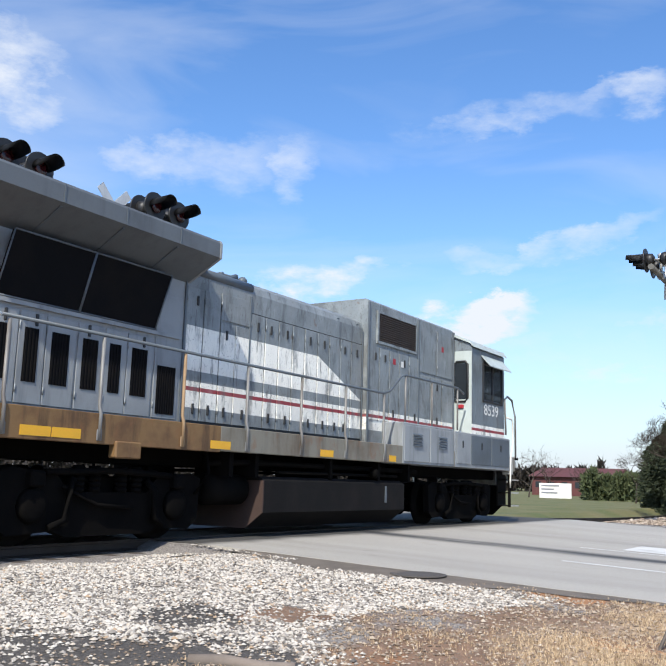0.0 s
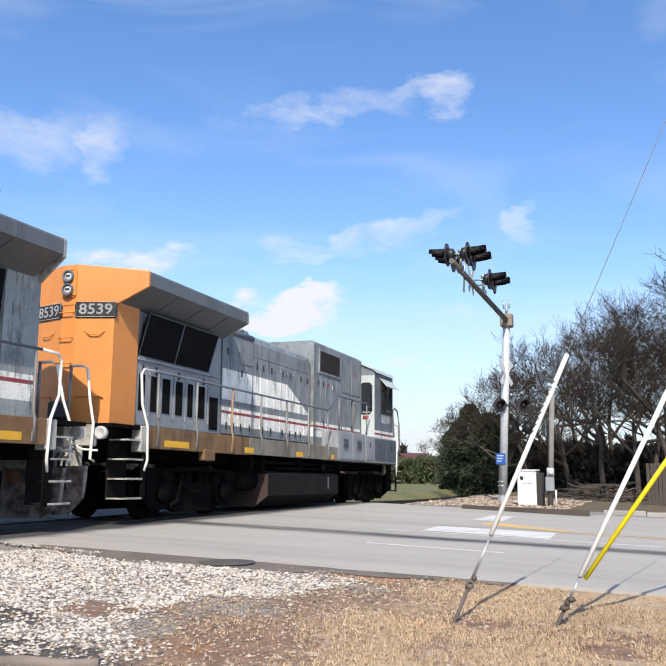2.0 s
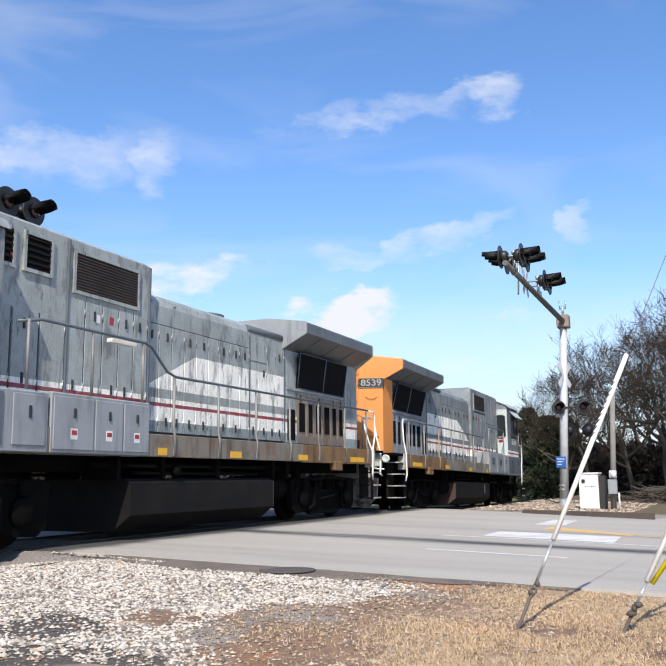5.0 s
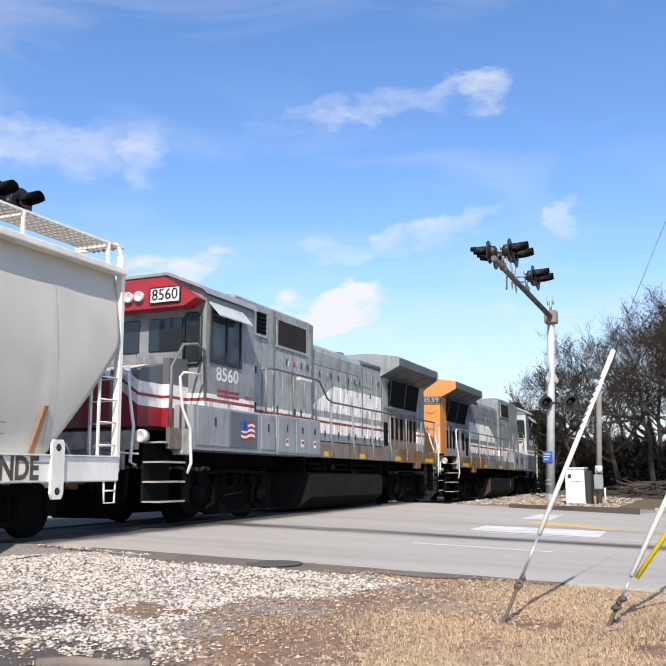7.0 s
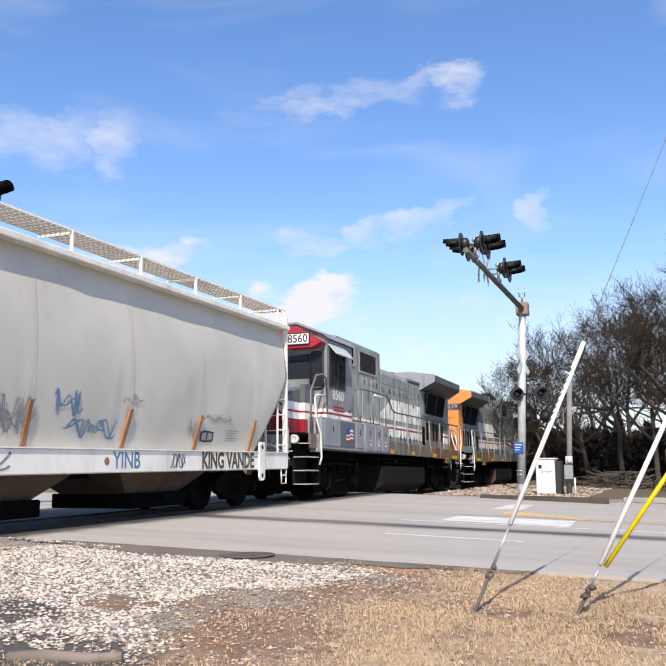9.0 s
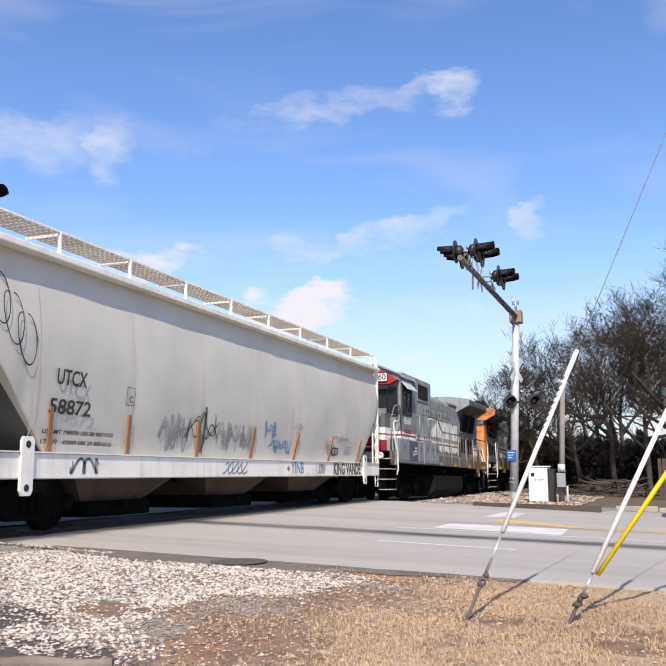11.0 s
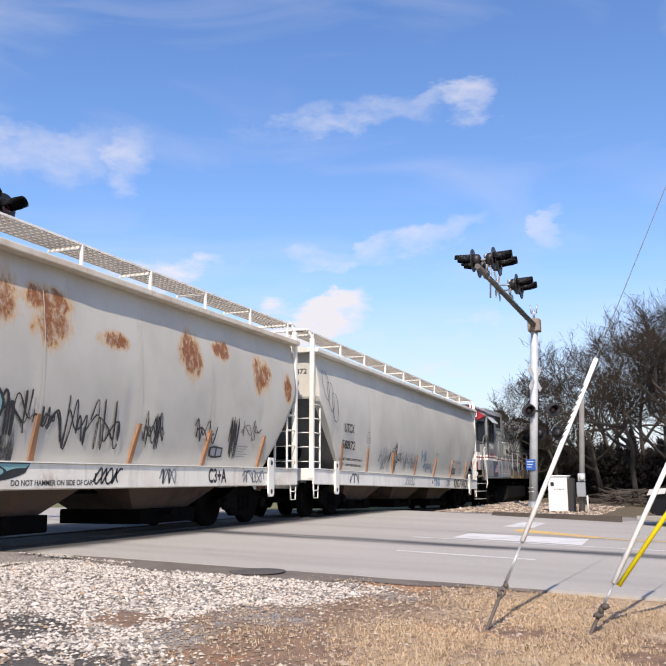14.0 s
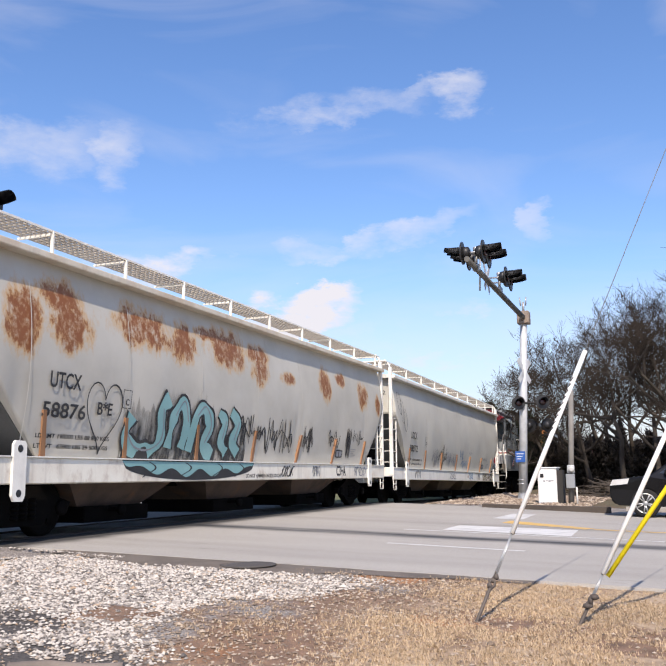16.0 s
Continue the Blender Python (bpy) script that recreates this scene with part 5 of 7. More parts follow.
    nt.links.new(col, b.inputs["Base Color"])
    b.inputs["Roughness"].default_value = 0.45
    bumped(nt, b, noise_of(nt, 30, 0.3, 0.8), 0.12, 0.004)
    return m


M["nose"] = nose_livery()
M["number_paint"] = worn("dull_number_paint", (0.36, 0.36, 0.35), (0.25, 0.25, 0.24), 0.6)
M["cab_back"] = worn("pale_green_cab_paint", (0.47, 0.52, 0.50), (0.38, 0.42, 0.40), 0.5, streak=0.3)
M["plow"] = worn("scraped_plow_steel", (0.34, 0.30, 0.26), (0.06, 0.04, 0.03), 0.75, 0.0, patch=5, lo=0.4, hi=0.62, rust=0.9)
M["sill_pale"] = worn("chalky_sill_paint", (0.42, 0.41, 0.37), (0.15, 0.13, 0.11), 0.7, patch=4, streak=0.7, rust=0.35)
M["steps"] = worn("step_steel", (0.012, 0.011, 0.010), (0.008, 0.0075, 0.007), 0.85, gloss=0.1)
M["sill_brown"] = worn("brown_stained_sill", (0.19, 0.165, 0.13), (0.085, 0.052, 0.032), 0.7, patch=2.5, streak=0.7, rust=0.9)
M["post_rust"] = worn("tan_rusted_post", (0.30, 0.20, 0.11), (0.15, 0.09, 0.05), 0.7)
M["rusty_dark"] = worn("dark_rust", (0.055, 0.032, 0.025), (0.028, 0.018, 0.015), 0.85)


# ---- covered hopper cars ----
def hopper_x(z):
    """Half width of the hopper body at a height: a shallow bulge between sill and eave."""
    k = min(max((z - 1.25) / (4.05 - 1.25), 0.0), 1.15)
    return 1.29 + 0.27 * math.sin(math.pi * (0.09 + 0.72 * k))


def ribbon(bm, pts, w, lift, s=1):
    """A flat painted stroke on the hopper's side through (y, z) points."""
    pts = [Vector((p[0], p[1])) for p in pts]
    left, right = [], []
    for i, p in enumerate(pts):
        d = pts[min(i + 1, len(pts) - 1)] - pts[max(i - 1, 0)]
        d = d.normalized() if d.length > 1e-6 else Vector((1, 0))
        n = Vector((-d.y, d.x)) * w / 2 * (0.75 + 0.5 * noise.noise((p.x * 3, p.y * 3, 7)))
        for lst, q in ((left, p + n), (right, p - n)):
            lst.append(bm.verts.new((s * (hopper_x(q.y) + lift), q.x, q.y)))
    for i in range(len(pts) - 1):
        bm.faces.new((left[i], left[i + 1], right[i + 1], right[i]))


def scrawl(seed, y, z, w, h, loops, mat, parent, width=0.035, s=1):
    """One unreadable hand-sprayed tag: a looping stroke."""
    rnd = random.Random(seed)
    bm = B()
    for _ in range(loops):
        a0, f1, f2 = rnd.uniform(0, 6), rnd.uniform(1.2, 2.2), rnd.uniform(2.5, 4.5)
        pts = []
        for i in range(40):
            k = i / 39
            pts.append((y + (k - 0.5) * w + 0.12 * w * math.sin(a0 + k * 6.28 * f1), z + h * 0.5 * math.sin(a0 + k * 6.28 * f2) * (0.6 + 0.4 * math.sin(k * 9 + a0))))
        ribbon(bm, pts, width, 0.006 + 0.001 * rnd.random(), s)
    return part("spray_tag", bm, M[mat], parent)


def lean(z):
    return math.degrees(math.atan2(hopper_x(z + 0.1) - hopper_x(z - 0.1), 0.2))


def side_words(name, words, size, y, z, mat, parent, width=None):
    """Lettering on the hopper's near side, following its slope."""
    m = Matrix.Translation((hopper_x(z) + 0.014, y, z)) @ pose(0, 0, 0, 90 + 0, 0, 90) @ pose(0, 0, 0, lean(z), 0, 0)
    return lettering(name, words, size, m, M[mat], parent, width, bold=0.016)


def hopper_car(rusty):
    body_mat = M["body_rusty"] if rusty else M["body_clean"]
    label = "grey covered hopper car, rust-spotted, with a large teal graffiti piece" if rusty else "clean cream covered hopper car with small spray tags"
    H = thing("covered_hopper_car", label, "freight car", "hopper cars of the train")
    n = 26
    zs = [1.25 + (4.44 - 1.25) * i / n for i in range(n + 1)]
    # body: stations along y; the ends slope in below 3.2 m
    def end_y(z, e):
        if e > 0:
            return 9.5 - max(3.15 - z, 0.0) / 1.9 * 1.6
        return -9.25 + max(3.15 - z, 0.0) * 0.97
    bm = B()
    ts = [i / 180 for i in range(181)]
    for s in SIDES:
        grid = []
        for z in zs:
            back, ahead = end_y(z, -1), end_y(z, 1)
            row = []
            for t in ts:
                y = back + (ahead - back) * t
                ripple = 0.005 * noise.noise((y * 1.4, z * 0.5, 3 if rusty else 9)) + 0.006 * math.sin(y * 2 * math.pi / 2.62) - (0.03 if rusty else 0.05) * max(0.0, noise.noise((y * 0.9 + 4.4, z * 0.8, 1.5)) - 0.25)
                seam = (y + 7.86) / 2.62
                near = (seam - round(seam)) * 2.62
                low = math.exp(-((z - 2.15 - 0.35 * math.sin(round(seam) * 2.3)) / 0.5) ** 2)
                ripple -= 0.012 + 0.025 * low * abs(math.sin(round(seam) * 1.9 + 0.6)) * math.exp(-((near - 0.16) / 0.2) ** 2) + 0.03 * low * math.exp(-((near + 0.2) / 0.16) ** 2) * abs(math.cos(round(seam) * 1.7))
                row.append(bm.verts.new((s * (hopper_x(z) + ripple * (1 if z > 1.4 else 0)), y, z)))
            grid.append(row)
        for a, b in zip(grid, grid[1:]):
            for i in range(180):
                bm.faces.new((a[i], a[i + 1], b[i + 1], b[i])).smooth = True
        if s > 0:
            keep = grid
        else:
            for e in (0, 180):      # close the ends
                for j in range(n):
                    bm.faces.new((keep[j][e], keep[j + 1][e], grid[j + 1][e], grid[j][e]))
    bmesh.ops.recalc_face_normals(bm, faces=list(bm.faces))
    part("hopper_body", bm, body_mat, H, "rust-spotted pale steel side" if rusty else "smooth cream steel side")
    for k in range(7):
        for s in SIDES:
            bm = B()
            ribbon(bm, [(-7.86 + 2.62 * k, 1.3 + 0.1 * i) for i in range(28)], 0.022, 0.011, s)
            part("weld_seam", bm, M["seam"], H)
    # overhanging roof rail, roof, hatch coaming
    for s in SIDES:
        bm = B()
        prism(bm, [(s * 1.30, 4.40), (s * 1.46, 4.40), (s * 1.60, 4.385), (s * 1.615, 4.40), (s * 1.615, 4.485), (s * 1.595, 4.50), (s * 1.30, 4.53)], "y", -9.52, 9.52)
        part("roof_rail", bm, M["roof_rail_rusty"] if rusty else M["white"], H)
    bm = B()
    prism(bm, [(-1.32, 4.40), (-1.32, 4.515), (-0.7, 4.62), (0.7, 4.62), (1.32, 4.515), (1.32, 4.40)], "y", -9.5, 9.5)
    part("roof", bm, M["hopper"], H)
    bm = B()
    for i in range(5):
        y0 = -8.6 + i * 3.5
        slab(bm, -0.28, 0.28, y0, y0 + 3.2, 4.6, 4.78, 0.04)
    part("roof_hatch", bm, M["white"], H)
    # running boards of open grating either side, on brackets
    for s in SIDES:
        bm = B()
        for k in range(7):
            x = s * (0.72 + k * 0.105)
            slab(bm, x - 0.008, x + 0.008, -9.75, 9.75, 4.93, 4.965)
        for i in range(130):
            y = -9.75 + i * 0.15
            slab(bm, min(s * 0.71, s * 1.36), max(s * 0.71, s * 1.36), y - 0.008, y + 0.008, 4.935, 4.96)
        part("running_board", bm, M["grating"], H, "galvanised open grating running board")
        bm = B()
        slab(bm, min(s * 1.34, s * 1.38), max(s * 1.34, s * 1.38), -9.75, 9.75, 4.935, 4.97)
        part("board_edge", bm, M["white"], H)
        for i in range(10):
            y = -9.3 + i * 2.067
            bm = slab(B(), min(s * 1.33, s * 1.39), max(s * 1.33, s * 1.39), y - 0.022, y + 0.022, 4.5, 4.95, 0.006)
            slab(bm, min(s * 0.65, s * 1.36), max(s * 0.65, s * 1.36), y - 0.02, y + 0.02, 4.885, 4.925)
            part("board_bracket", bm, M["white"], H)
    for e in (-1, 1):
        part("end_bar", tube(B(), [(-1.0, e * 9.68, 4.97), (1.0, e * 9.68, 4.97)], 0.03, 8), M["white"], H)
    # side sills
    for s in SIDES:
        bm = B()
        prism(bm, [(s * 1.5, 0.85), (s * 1.53, 0.87), (s * 1.53, 1.24), (s * 1.5, 1.27), (s * 1.36, 1.27), (s * 1.36, 1.23), (s * 1.48, 1.22), (s * 1.48, 0.85)], "y", -9.55, 9.55)
        part("side_sill", bm, M["sill_rusty_white"] if rusty else M["white"], H, "pale side sill with spray paint" if rusty else "white side sill")
        part("sill_lip", slab(B(), min(s * 1.40, s * 1.56), max(s * 1.40, s * 1.56), -9.55, 9.55, 1.255, 1.275), M["white"], H)
        for e in (-1, 1):   # jacking lug
            bm = B()
            prism(bm, [(e * 8.10, 1.5), (e * 7.90, 1.5), (e * 7.86, 1.44), (e * 7.86, 0.68), (e * 7.91, 0.6), (e * 8.09, 0.6), (e * 8.14, 0.68), (e * 8.14, 1.44)], "x", min(s * 1.53, s * 1.575), max(s * 1.53, s * 1.575))
            lug = part("jacking_lug", bm, M["white"], H)
            for z in (0.72, 1.38):
                part("lug_hole", lathe(B(), [(s * 1.574, 0.06), (s * 1.579, 0.055), (s * 1.579, 0.01)], (0, e * 8.0, z), "x", 14), M["black"], lug)
        # rust-brown stakes at the foot of the body
        for y in (-7.3, -5.1, -2.55, 0, 2.55, 5.1, 7.6):
            bm = B()
            dy = 0.14 * (1 if y > 0 else -1 if y < 0 else 0)
            q = [(y - 0.06, 1.27), (y + 0.06, 1.27), (y + 0.05 + dy, 2.0), (y - 0.03 + dy, 2.0)]
            f = [bm.verts.new((s * (hopper_x(z) + 0.03), yy, z)) for yy, z in q]
            g = [bm.verts.new((s * (hopper_x(z) - 0.03), yy, z)) for yy, z in q]
            bm.faces.new(f)
            bm.faces.new(g[::-1])
            for i in range(4):
                bm.faces.new((f[i], g[i], g[(i + 1) % 4], f[(i + 1) % 4]))
            bmesh.ops.recalc_face_normals(bm, faces=list(bm.faces))
            part("side_stake", bm, M["stake"], H, "rust-brown side stake")
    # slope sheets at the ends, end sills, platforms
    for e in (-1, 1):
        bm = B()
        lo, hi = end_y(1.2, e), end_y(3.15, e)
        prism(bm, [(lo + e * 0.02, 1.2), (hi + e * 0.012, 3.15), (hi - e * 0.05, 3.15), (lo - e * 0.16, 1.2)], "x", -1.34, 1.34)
        # dark grey holds the shade between the cars in the sheet's colour
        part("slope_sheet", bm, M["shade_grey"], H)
        bm = slab(B(), -1.5, 1.5, min(e * 9.4, e * 9.58), max(e * 9.4, e * 9.58), 0.95, 1.27, 0.02)
        slab(bm, -0.4, 0.4, min(e * 7.5, e * 9.5), max(e * 7.5, e * 9.5), 0.75, 1.2)
        slab(bm, -1.45, 1.45, min(e * 8.0, e * 9.5), max(e * 8.0, e * 9.5), 1.18, 1.24)
        part("end_sill", bm, M["white"], H)
        coupler(H, e * 9.5, e)
        bm = B()
        lathe(bm, [(-0.45, 0.05), (-0.42, 0.2), (0.42, 0.2), (0.45, 0.05)], (0.3, e * 8.75, 1.75), "x", 14)
        tube(bm, [(0.3, e * 8.75, 1.5), (-0.6, e * 8.8, 1.35), (-0.8, e * 9.2, 1.3)], 0.04, 8)
        slab(bm, -0.9, -0.4, min(e * 8.6, e * 8.9), max(e * 8.6, e * 8.9), 1.28, 1.6, 0.03)
        part("brake_gear", bm, M["under"], H)
        for s in SIDES:
            # corner post, bent over at the running board, with rungs to an inner rail
            post = slab(B(), min(s * 1.40, s * 1.52), max(s * 1.40, s * 1.52), min(e * 9.5, e * 9.6), max(e * 9.5, e * 9.6), 1.0, 4.75, 0.01)
            part("corner_post", post, M["white"], H)
            part("corner_bend", tube(B(), [(s * 1.46, e * 9.55, 4.72), (s * 1.42, e * 9.55, 4.85), (s * 1.3, e * 9.6, 5.0), (s * 1.0, e * 9.7, 4.98)], 0.035, 8), M["white"], H)
            part("ladder_rail", slab(B(), min(s * 1.46, s * 1.5), max(s * 1.46, s * 1.5), min(e * 9.02, e * 9.07), max(e * 9.02, e * 9.07), 1.2, 2.9, 0.006), M["white"], H)
            for k in range(5):
                z = 1.45 + k * 0.38
                part("rung", tube(B(), [(s * 1.49, e * 9.04, z), (s * 1.49, e * 9.55, z)], 0.014, 6), M["white"], H)
            for k in range(4):
                z = 1.45 + k * 0.38
                part("end_rung", tube(B(), [(s * 1.44, e * 9.56, z), (s * 0.9, e * 9.56, z)], 0.014, 6), M["white"], H)
            part("end_ladder_rail", slab(B(), min(s * 0.88, s * 0.92), max(s * 0.88, s * 0.92), min(e * 9.53, e * 9.58), max(e * 9.53, e * 9.58), 1.0, 2.9), M["white"], H)
            # stirrup step below the sill
            bm = tube(B(), [(s * 1.5, e * 9.2, 0.95), (s * 1.5, e * 9.22, 0.5), (s * 1.5, e * 9.5, 0.5), (s * 1.5, e * 9.52, 0.95)], 0.02, 6)
            tube(bm, [(s * 1.5, e * 9.21, 0.7), (s * 1.5, e * 9.51, 0.7)], 0.016, 6)
            part("stirrup_step", bm, M["white"], H)
    # three hopper bays with discharge gates
    for yc in (-4.6, 0.0, 4.6):
        bm = B()
        top, bot = (1.36, 2.15), (0.75, 0.95)
        a = [bm.verts.new((sx * top[0], yc + sy * top[1], 1.2)) for sx, sy in ((-1, -1), (1, -1), (1, 1), (-1, 1))]
        b = [bm.verts.new((sx * bot[0], yc + sy * bot[1], 0.42)) for sx, sy in ((-1, -1), (1, -1), (1, 1), (-1, 1))]
        bm.faces.new(a)
        bm.faces.new(b[::-1])
        for i in range(4):
            bm.faces.new((a[i], a[(i + 1) % 4], b[(i + 1) % 4], b[i]))
        bmesh.ops.recalc_face_normals(bm, faces=list(bm.faces))
        part("hopper_bay", bm, M["bay"], H)
        bm = slab(B(), -0.95, 0.95, yc - 1.0, yc + 1.0, 0.16, 0.44, 0.02)
        for s in SIDES:
            tube(bm, [(s * 0.7, yc - 0.3, 0.37), (s * 1.25, yc - 0.3, 0.37)], 0.04, 8)
            lathe(bm, [(s * 1.2, 0.1), (s * 1.27, 0.1), (s * 1.27, 0.03)], (0, yc - 0.3, 0.37), "x", 10)
        part("discharge_gate", bm, M["under"], H)
    part("centre_sill", slab(B(), -0.3, 0.3, -9.0, 9.0, 0.75, 1.2), M["under"], H)
    # two trucks
    for yc in (-7.4, 7.4):
        bm = B()
        for s in SIDES:
            x0, x1 = min(s * 1.0, s * 1.14), max(s * 1.0, s * 1.14)
            prism(bm, [(yc - 1.15, 0.55), (yc - 0.9, 0.62), (yc - 0.4, 0.82), (yc + 0.4, 0.82), (yc + 0.9, 0.62), (yc + 1.15, 0.55), (yc + 1.1, 0.4), (yc + 0.75, 0.42), (yc + 0.45, 0.2), (yc - 0.45, 0.2), (yc - 0.75, 0.42), (yc - 1.1, 0.4)], "x", x0, x1)
            for d in (-0.2, 0, 0.2):
                for k in range(5):
                    lathe(bm, [(0, 0.06), (0.03, 0.085), (0.06, 0.06)], (s * 1.14, yc + d, 0.3 + k * 0.07), "z", 8)
            for d in (-0.9, 0.9):
                lathe(bm, [(s * 1.14, 0.13), (s * 1.2, 0.13), (s * 1.22, 0.08), (s * 1.22, 0.02)], (0, yc + d, 0.46), "x", 14)
        slab(bm, -1.0, 1.0, yc - 0.22, yc + 0.22, 0.5, 0.8, 0.02)
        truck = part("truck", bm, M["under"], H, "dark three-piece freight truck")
        for d in (-0.9, 0.9):
            wheelset(truck, yc + d, 0.45)
    # lettering on the near side, at the car's trailing end
    num = "58876" if rusty else "58872"
    side_words("reporting_mark", "UTCX", 0.36, -7.0, 2.48, "ink", H, 0.78)
    side_words("car_number", num, 0.34, -6.95, 2.0, "ink", H, 1.08)
    side_words("load_limit", "LD LMT 198000 LBS 88 800 KGS", 0.10, -6.6, 1.60, "ink", H, 1.9)
    side_words("light_weight", "LT WT   65000 LBS 29 500 KGS", 0.10, -6.6, 1.44, "ink", H, 1.9)
    lettering("end_number", "UTCX " + num, 0.2, facing(0.55, -9.256, 3.9, "-y"), M["ink"], H, 1.25)
    bm = B()
    for q in ([(-5.38, 2.17), (-5.13, 2.17), (-5.13, 2.49), (-5.38, 2.49), (-5.38, 2.17)],):
        ribbon(bm, q, 0.02, 0.007)
    part("plate_mark", bm, M["ink"], H)
    side_words("plate_letter", "C", 0.16, -5.255, 2.27, "ink", H)
    bm = B()
    for k in range(5):
        ribbon(bm, [(6.4 + 0.1 * i, 1.72 - 0.055 * k) for i in range(7 - k % 3)], 0.026, 0.007)
    part("stencil_bars", bm, M["ink_grey"], H)
    bm = B()
    ribbon(bm, [(5.3, 1.57), (5.45, 1.57), (5.6, 1.57), (5.85, 1.57)], 0.3, 0.008)
    part("stencil_panel", bm, M["ink"], H)
    bm = B()
    for k in range(2):
        ribbon(bm, [(5.35 + k * 0.25, 1.57), (5.54 + k * 0.25, 1.57)], 0.2, 0.012)
    part("stencil_panel_field", bm, M["ink_grey"], H)
    part("sill_stencil", slab(B(), 1.53, 1.533, 7.2, 8.1, 1.13, 1.16), M["ink_grey"], H)
    if rusty:
        lettering("sill_notice", "DO NOT HAMMER ON SIDE OF CAR", 0.12, facing(1.533, 0.4, 0.95, "x"), M["ink"], H, 1.9)
        graffiti_piece(H)
        for i, (y, z, w, h, n, wd) in enumerate(((-0.55, 2.0, 0.7, 0.75, 3, .045), (0.1, 1.95, 0.5, 0.35, 2, .04), (0.75, 1.9, 0.9, 0.9, 2, .04), (1.7, 1.9, 0.9, 0.95, 2, .04), (3.15, 1.9, 0.65, 0.7, 4, .03), (5.0, 1.98, 0.85, 0.5, 2, .04), (6.25, 1.9, 0.35, 0.9, 4, .035), (7.05, 2.1, 0.9, 0.5, 2, .03))):
            scrawl(40 + i, y, z, w, h, n, "ink", H, wd)
        bm = B()
        heart = [(-5.9 + 0.5 * math.sin(a) ** 3 * 1.0, 2.05 + 0.042 * (13 * math.cos(a) - 5 * math.cos(2 * a) - 2 * math.cos(3 * a) - math.cos(4 * a))) for a in (2 * math.pi * i / 40 for i in range(41))]
        ribbon(bm, heart, 0.035, 0.012)
        part("heart_scrawl", bm, M["ink"], H)
        side_words("heart_letters", "B*E", 0.3, -5.9, 2.1, "ink", H)
        lettering("sill_lettering", "C3+A", 0.40, facing(1.534, 5.5, 1.06, "x"), M["ink"], H, 0.75, bold=0.025)
        sill_tags(H, ((1.75, 0.7, "ink"), (7.1, 1.0, "ink_grey"), (3.6, 0.5, "ink_grey")), 70)
    else:
        for i, (y, z, w, h, n, wd, c) in enumerate(((-3.6, 1.75, 1.0, 0.8, 4, .03, "ink_grey"), (-2.5, 1.85, 1.2, 1.1, 3, .035, "ink"), (-1.3, 1.75, 1.0, 0.7, 3, .03, "ink_grey"), (-0.3, 1.75, 0.8, 0.6, 3, .035, "ink_grey"), (0.9, 2.0, 0.8, 0.45, 2, .035, "blue_ink"), (1.6, 1.62, 1.2, 0.35, 3, .035, "blue_ink"), (2.7, 2.15, 0.6, 0.25, 2, .02, "ink_grey"), (6.0, 1.95, 1.2, 0.2, 3, .016, "ink_grey"), (5.0, 1.7, 0.4, 0.4, 3, .018, "ink_grey"))):
            scrawl(10 + i, y, z, w, h, n, c, H, wd)
        bm = B()
        for k in range(3):
            pts = [(-8.75 + k * 0.3 + 0.22 * math.sin(a * 0.9), 3.55 - 0.28 * k + 0.4 * math.cos(a)) for a in (6.6 * i / 24 for i in range(25))]
            ribbon(bm, pts, 0.03, 0.02)
        part("spray_loops", bm, M["ink"], H)
        # block letters on the sill, and a blue tag and a ring beside it
        lettering("sill_lettering", "KING VANDE", 0.47, facing(1.534, 6.42, 1.05, "x"), M["brown_ink"], H, 2.4, bold=0.035)
        lettering("sill_lettering", "YINB", 0.42, facing(1.534, 2.55, 1.06, "x"), M["blue_ink"], H, 0.85)
        sill_tags(H, ((4.3, 0.5, "ink_grey"), (-1.0, 1.1, "ink_grey"), (-6.5, 0.8, "ink_grey")), 90)
        part("sill_ring", lathe(B(), [(1.53, 0.07), (1.536, 0.07), (1.536, 0.045)], (0, 1.95, 1.06), "x", 14), M["stake"], H)
    return H


def sill_tags(H, tags, seed):
    for i, (y, w, c) in enumerate(tags):
        rnd = random.Random(seed + i)
        bm = B()
        for _ in range(2):
            a0, f = rnd.uniform(0, 6), rnd.uniform(2, 3.6)
            pts = [Vector((1.535, y + (k / 30 - 0.5) * w + 0.1 * w * math.sin(a0 + k * 0.5), 1.06 + 0.13 * math.sin(a0 + k / 30 * 6.28 * f))) for k in range(31)]
            for a, b in zip(pts, pts[1:]):
                d = (b - a).normalized()
                nn = Vector((0, -d.z, d.y)) * 0.018
                bm.faces.new([bm.verts.new(v) for v in (a - nn, b - nn, b + nn, a + nn)])
        part("sill_tag", bm, M[c], H)


def graffiti_piece(H):
    """A large bubble-shaped teal piece with a dark drop shadow that runs down over the sill."""
    rnd = random.Random(12)
    y0, y1 = -5.3, -0.4
    bm = B()
    nn = 60
    lo, hi = [], []
    for i in range(nn + 1):
        k = i / nn
        y = y0 + (y1 - y0) * k
        top = 1.55 + 0.85 * abs(math.sin(math.pi * min(1, k * 1.1 + 0.06))) ** 0.7 + 0.09 * math.sin(k * 24) + (rnd.uniform(0.05, 0.42) if i % 2 else 0)
        bot = 1.28
        lo.append(bm.verts.new((hopper_x(bot) + 0.008, y, bot)))
        row = [lo[-1]]
        for j in range(1, 7):
            z = bot + (top - bot) * j / 6
            row.append(bm.verts.new((hopper_x(z) + 0.008, y, z)))
        hi.append(row)
    for a, b in zip(hi, hi[1:]):
        for j in range(6):
            bm.faces.new((a[j], b[j], b[j + 1], a[j + 1]))
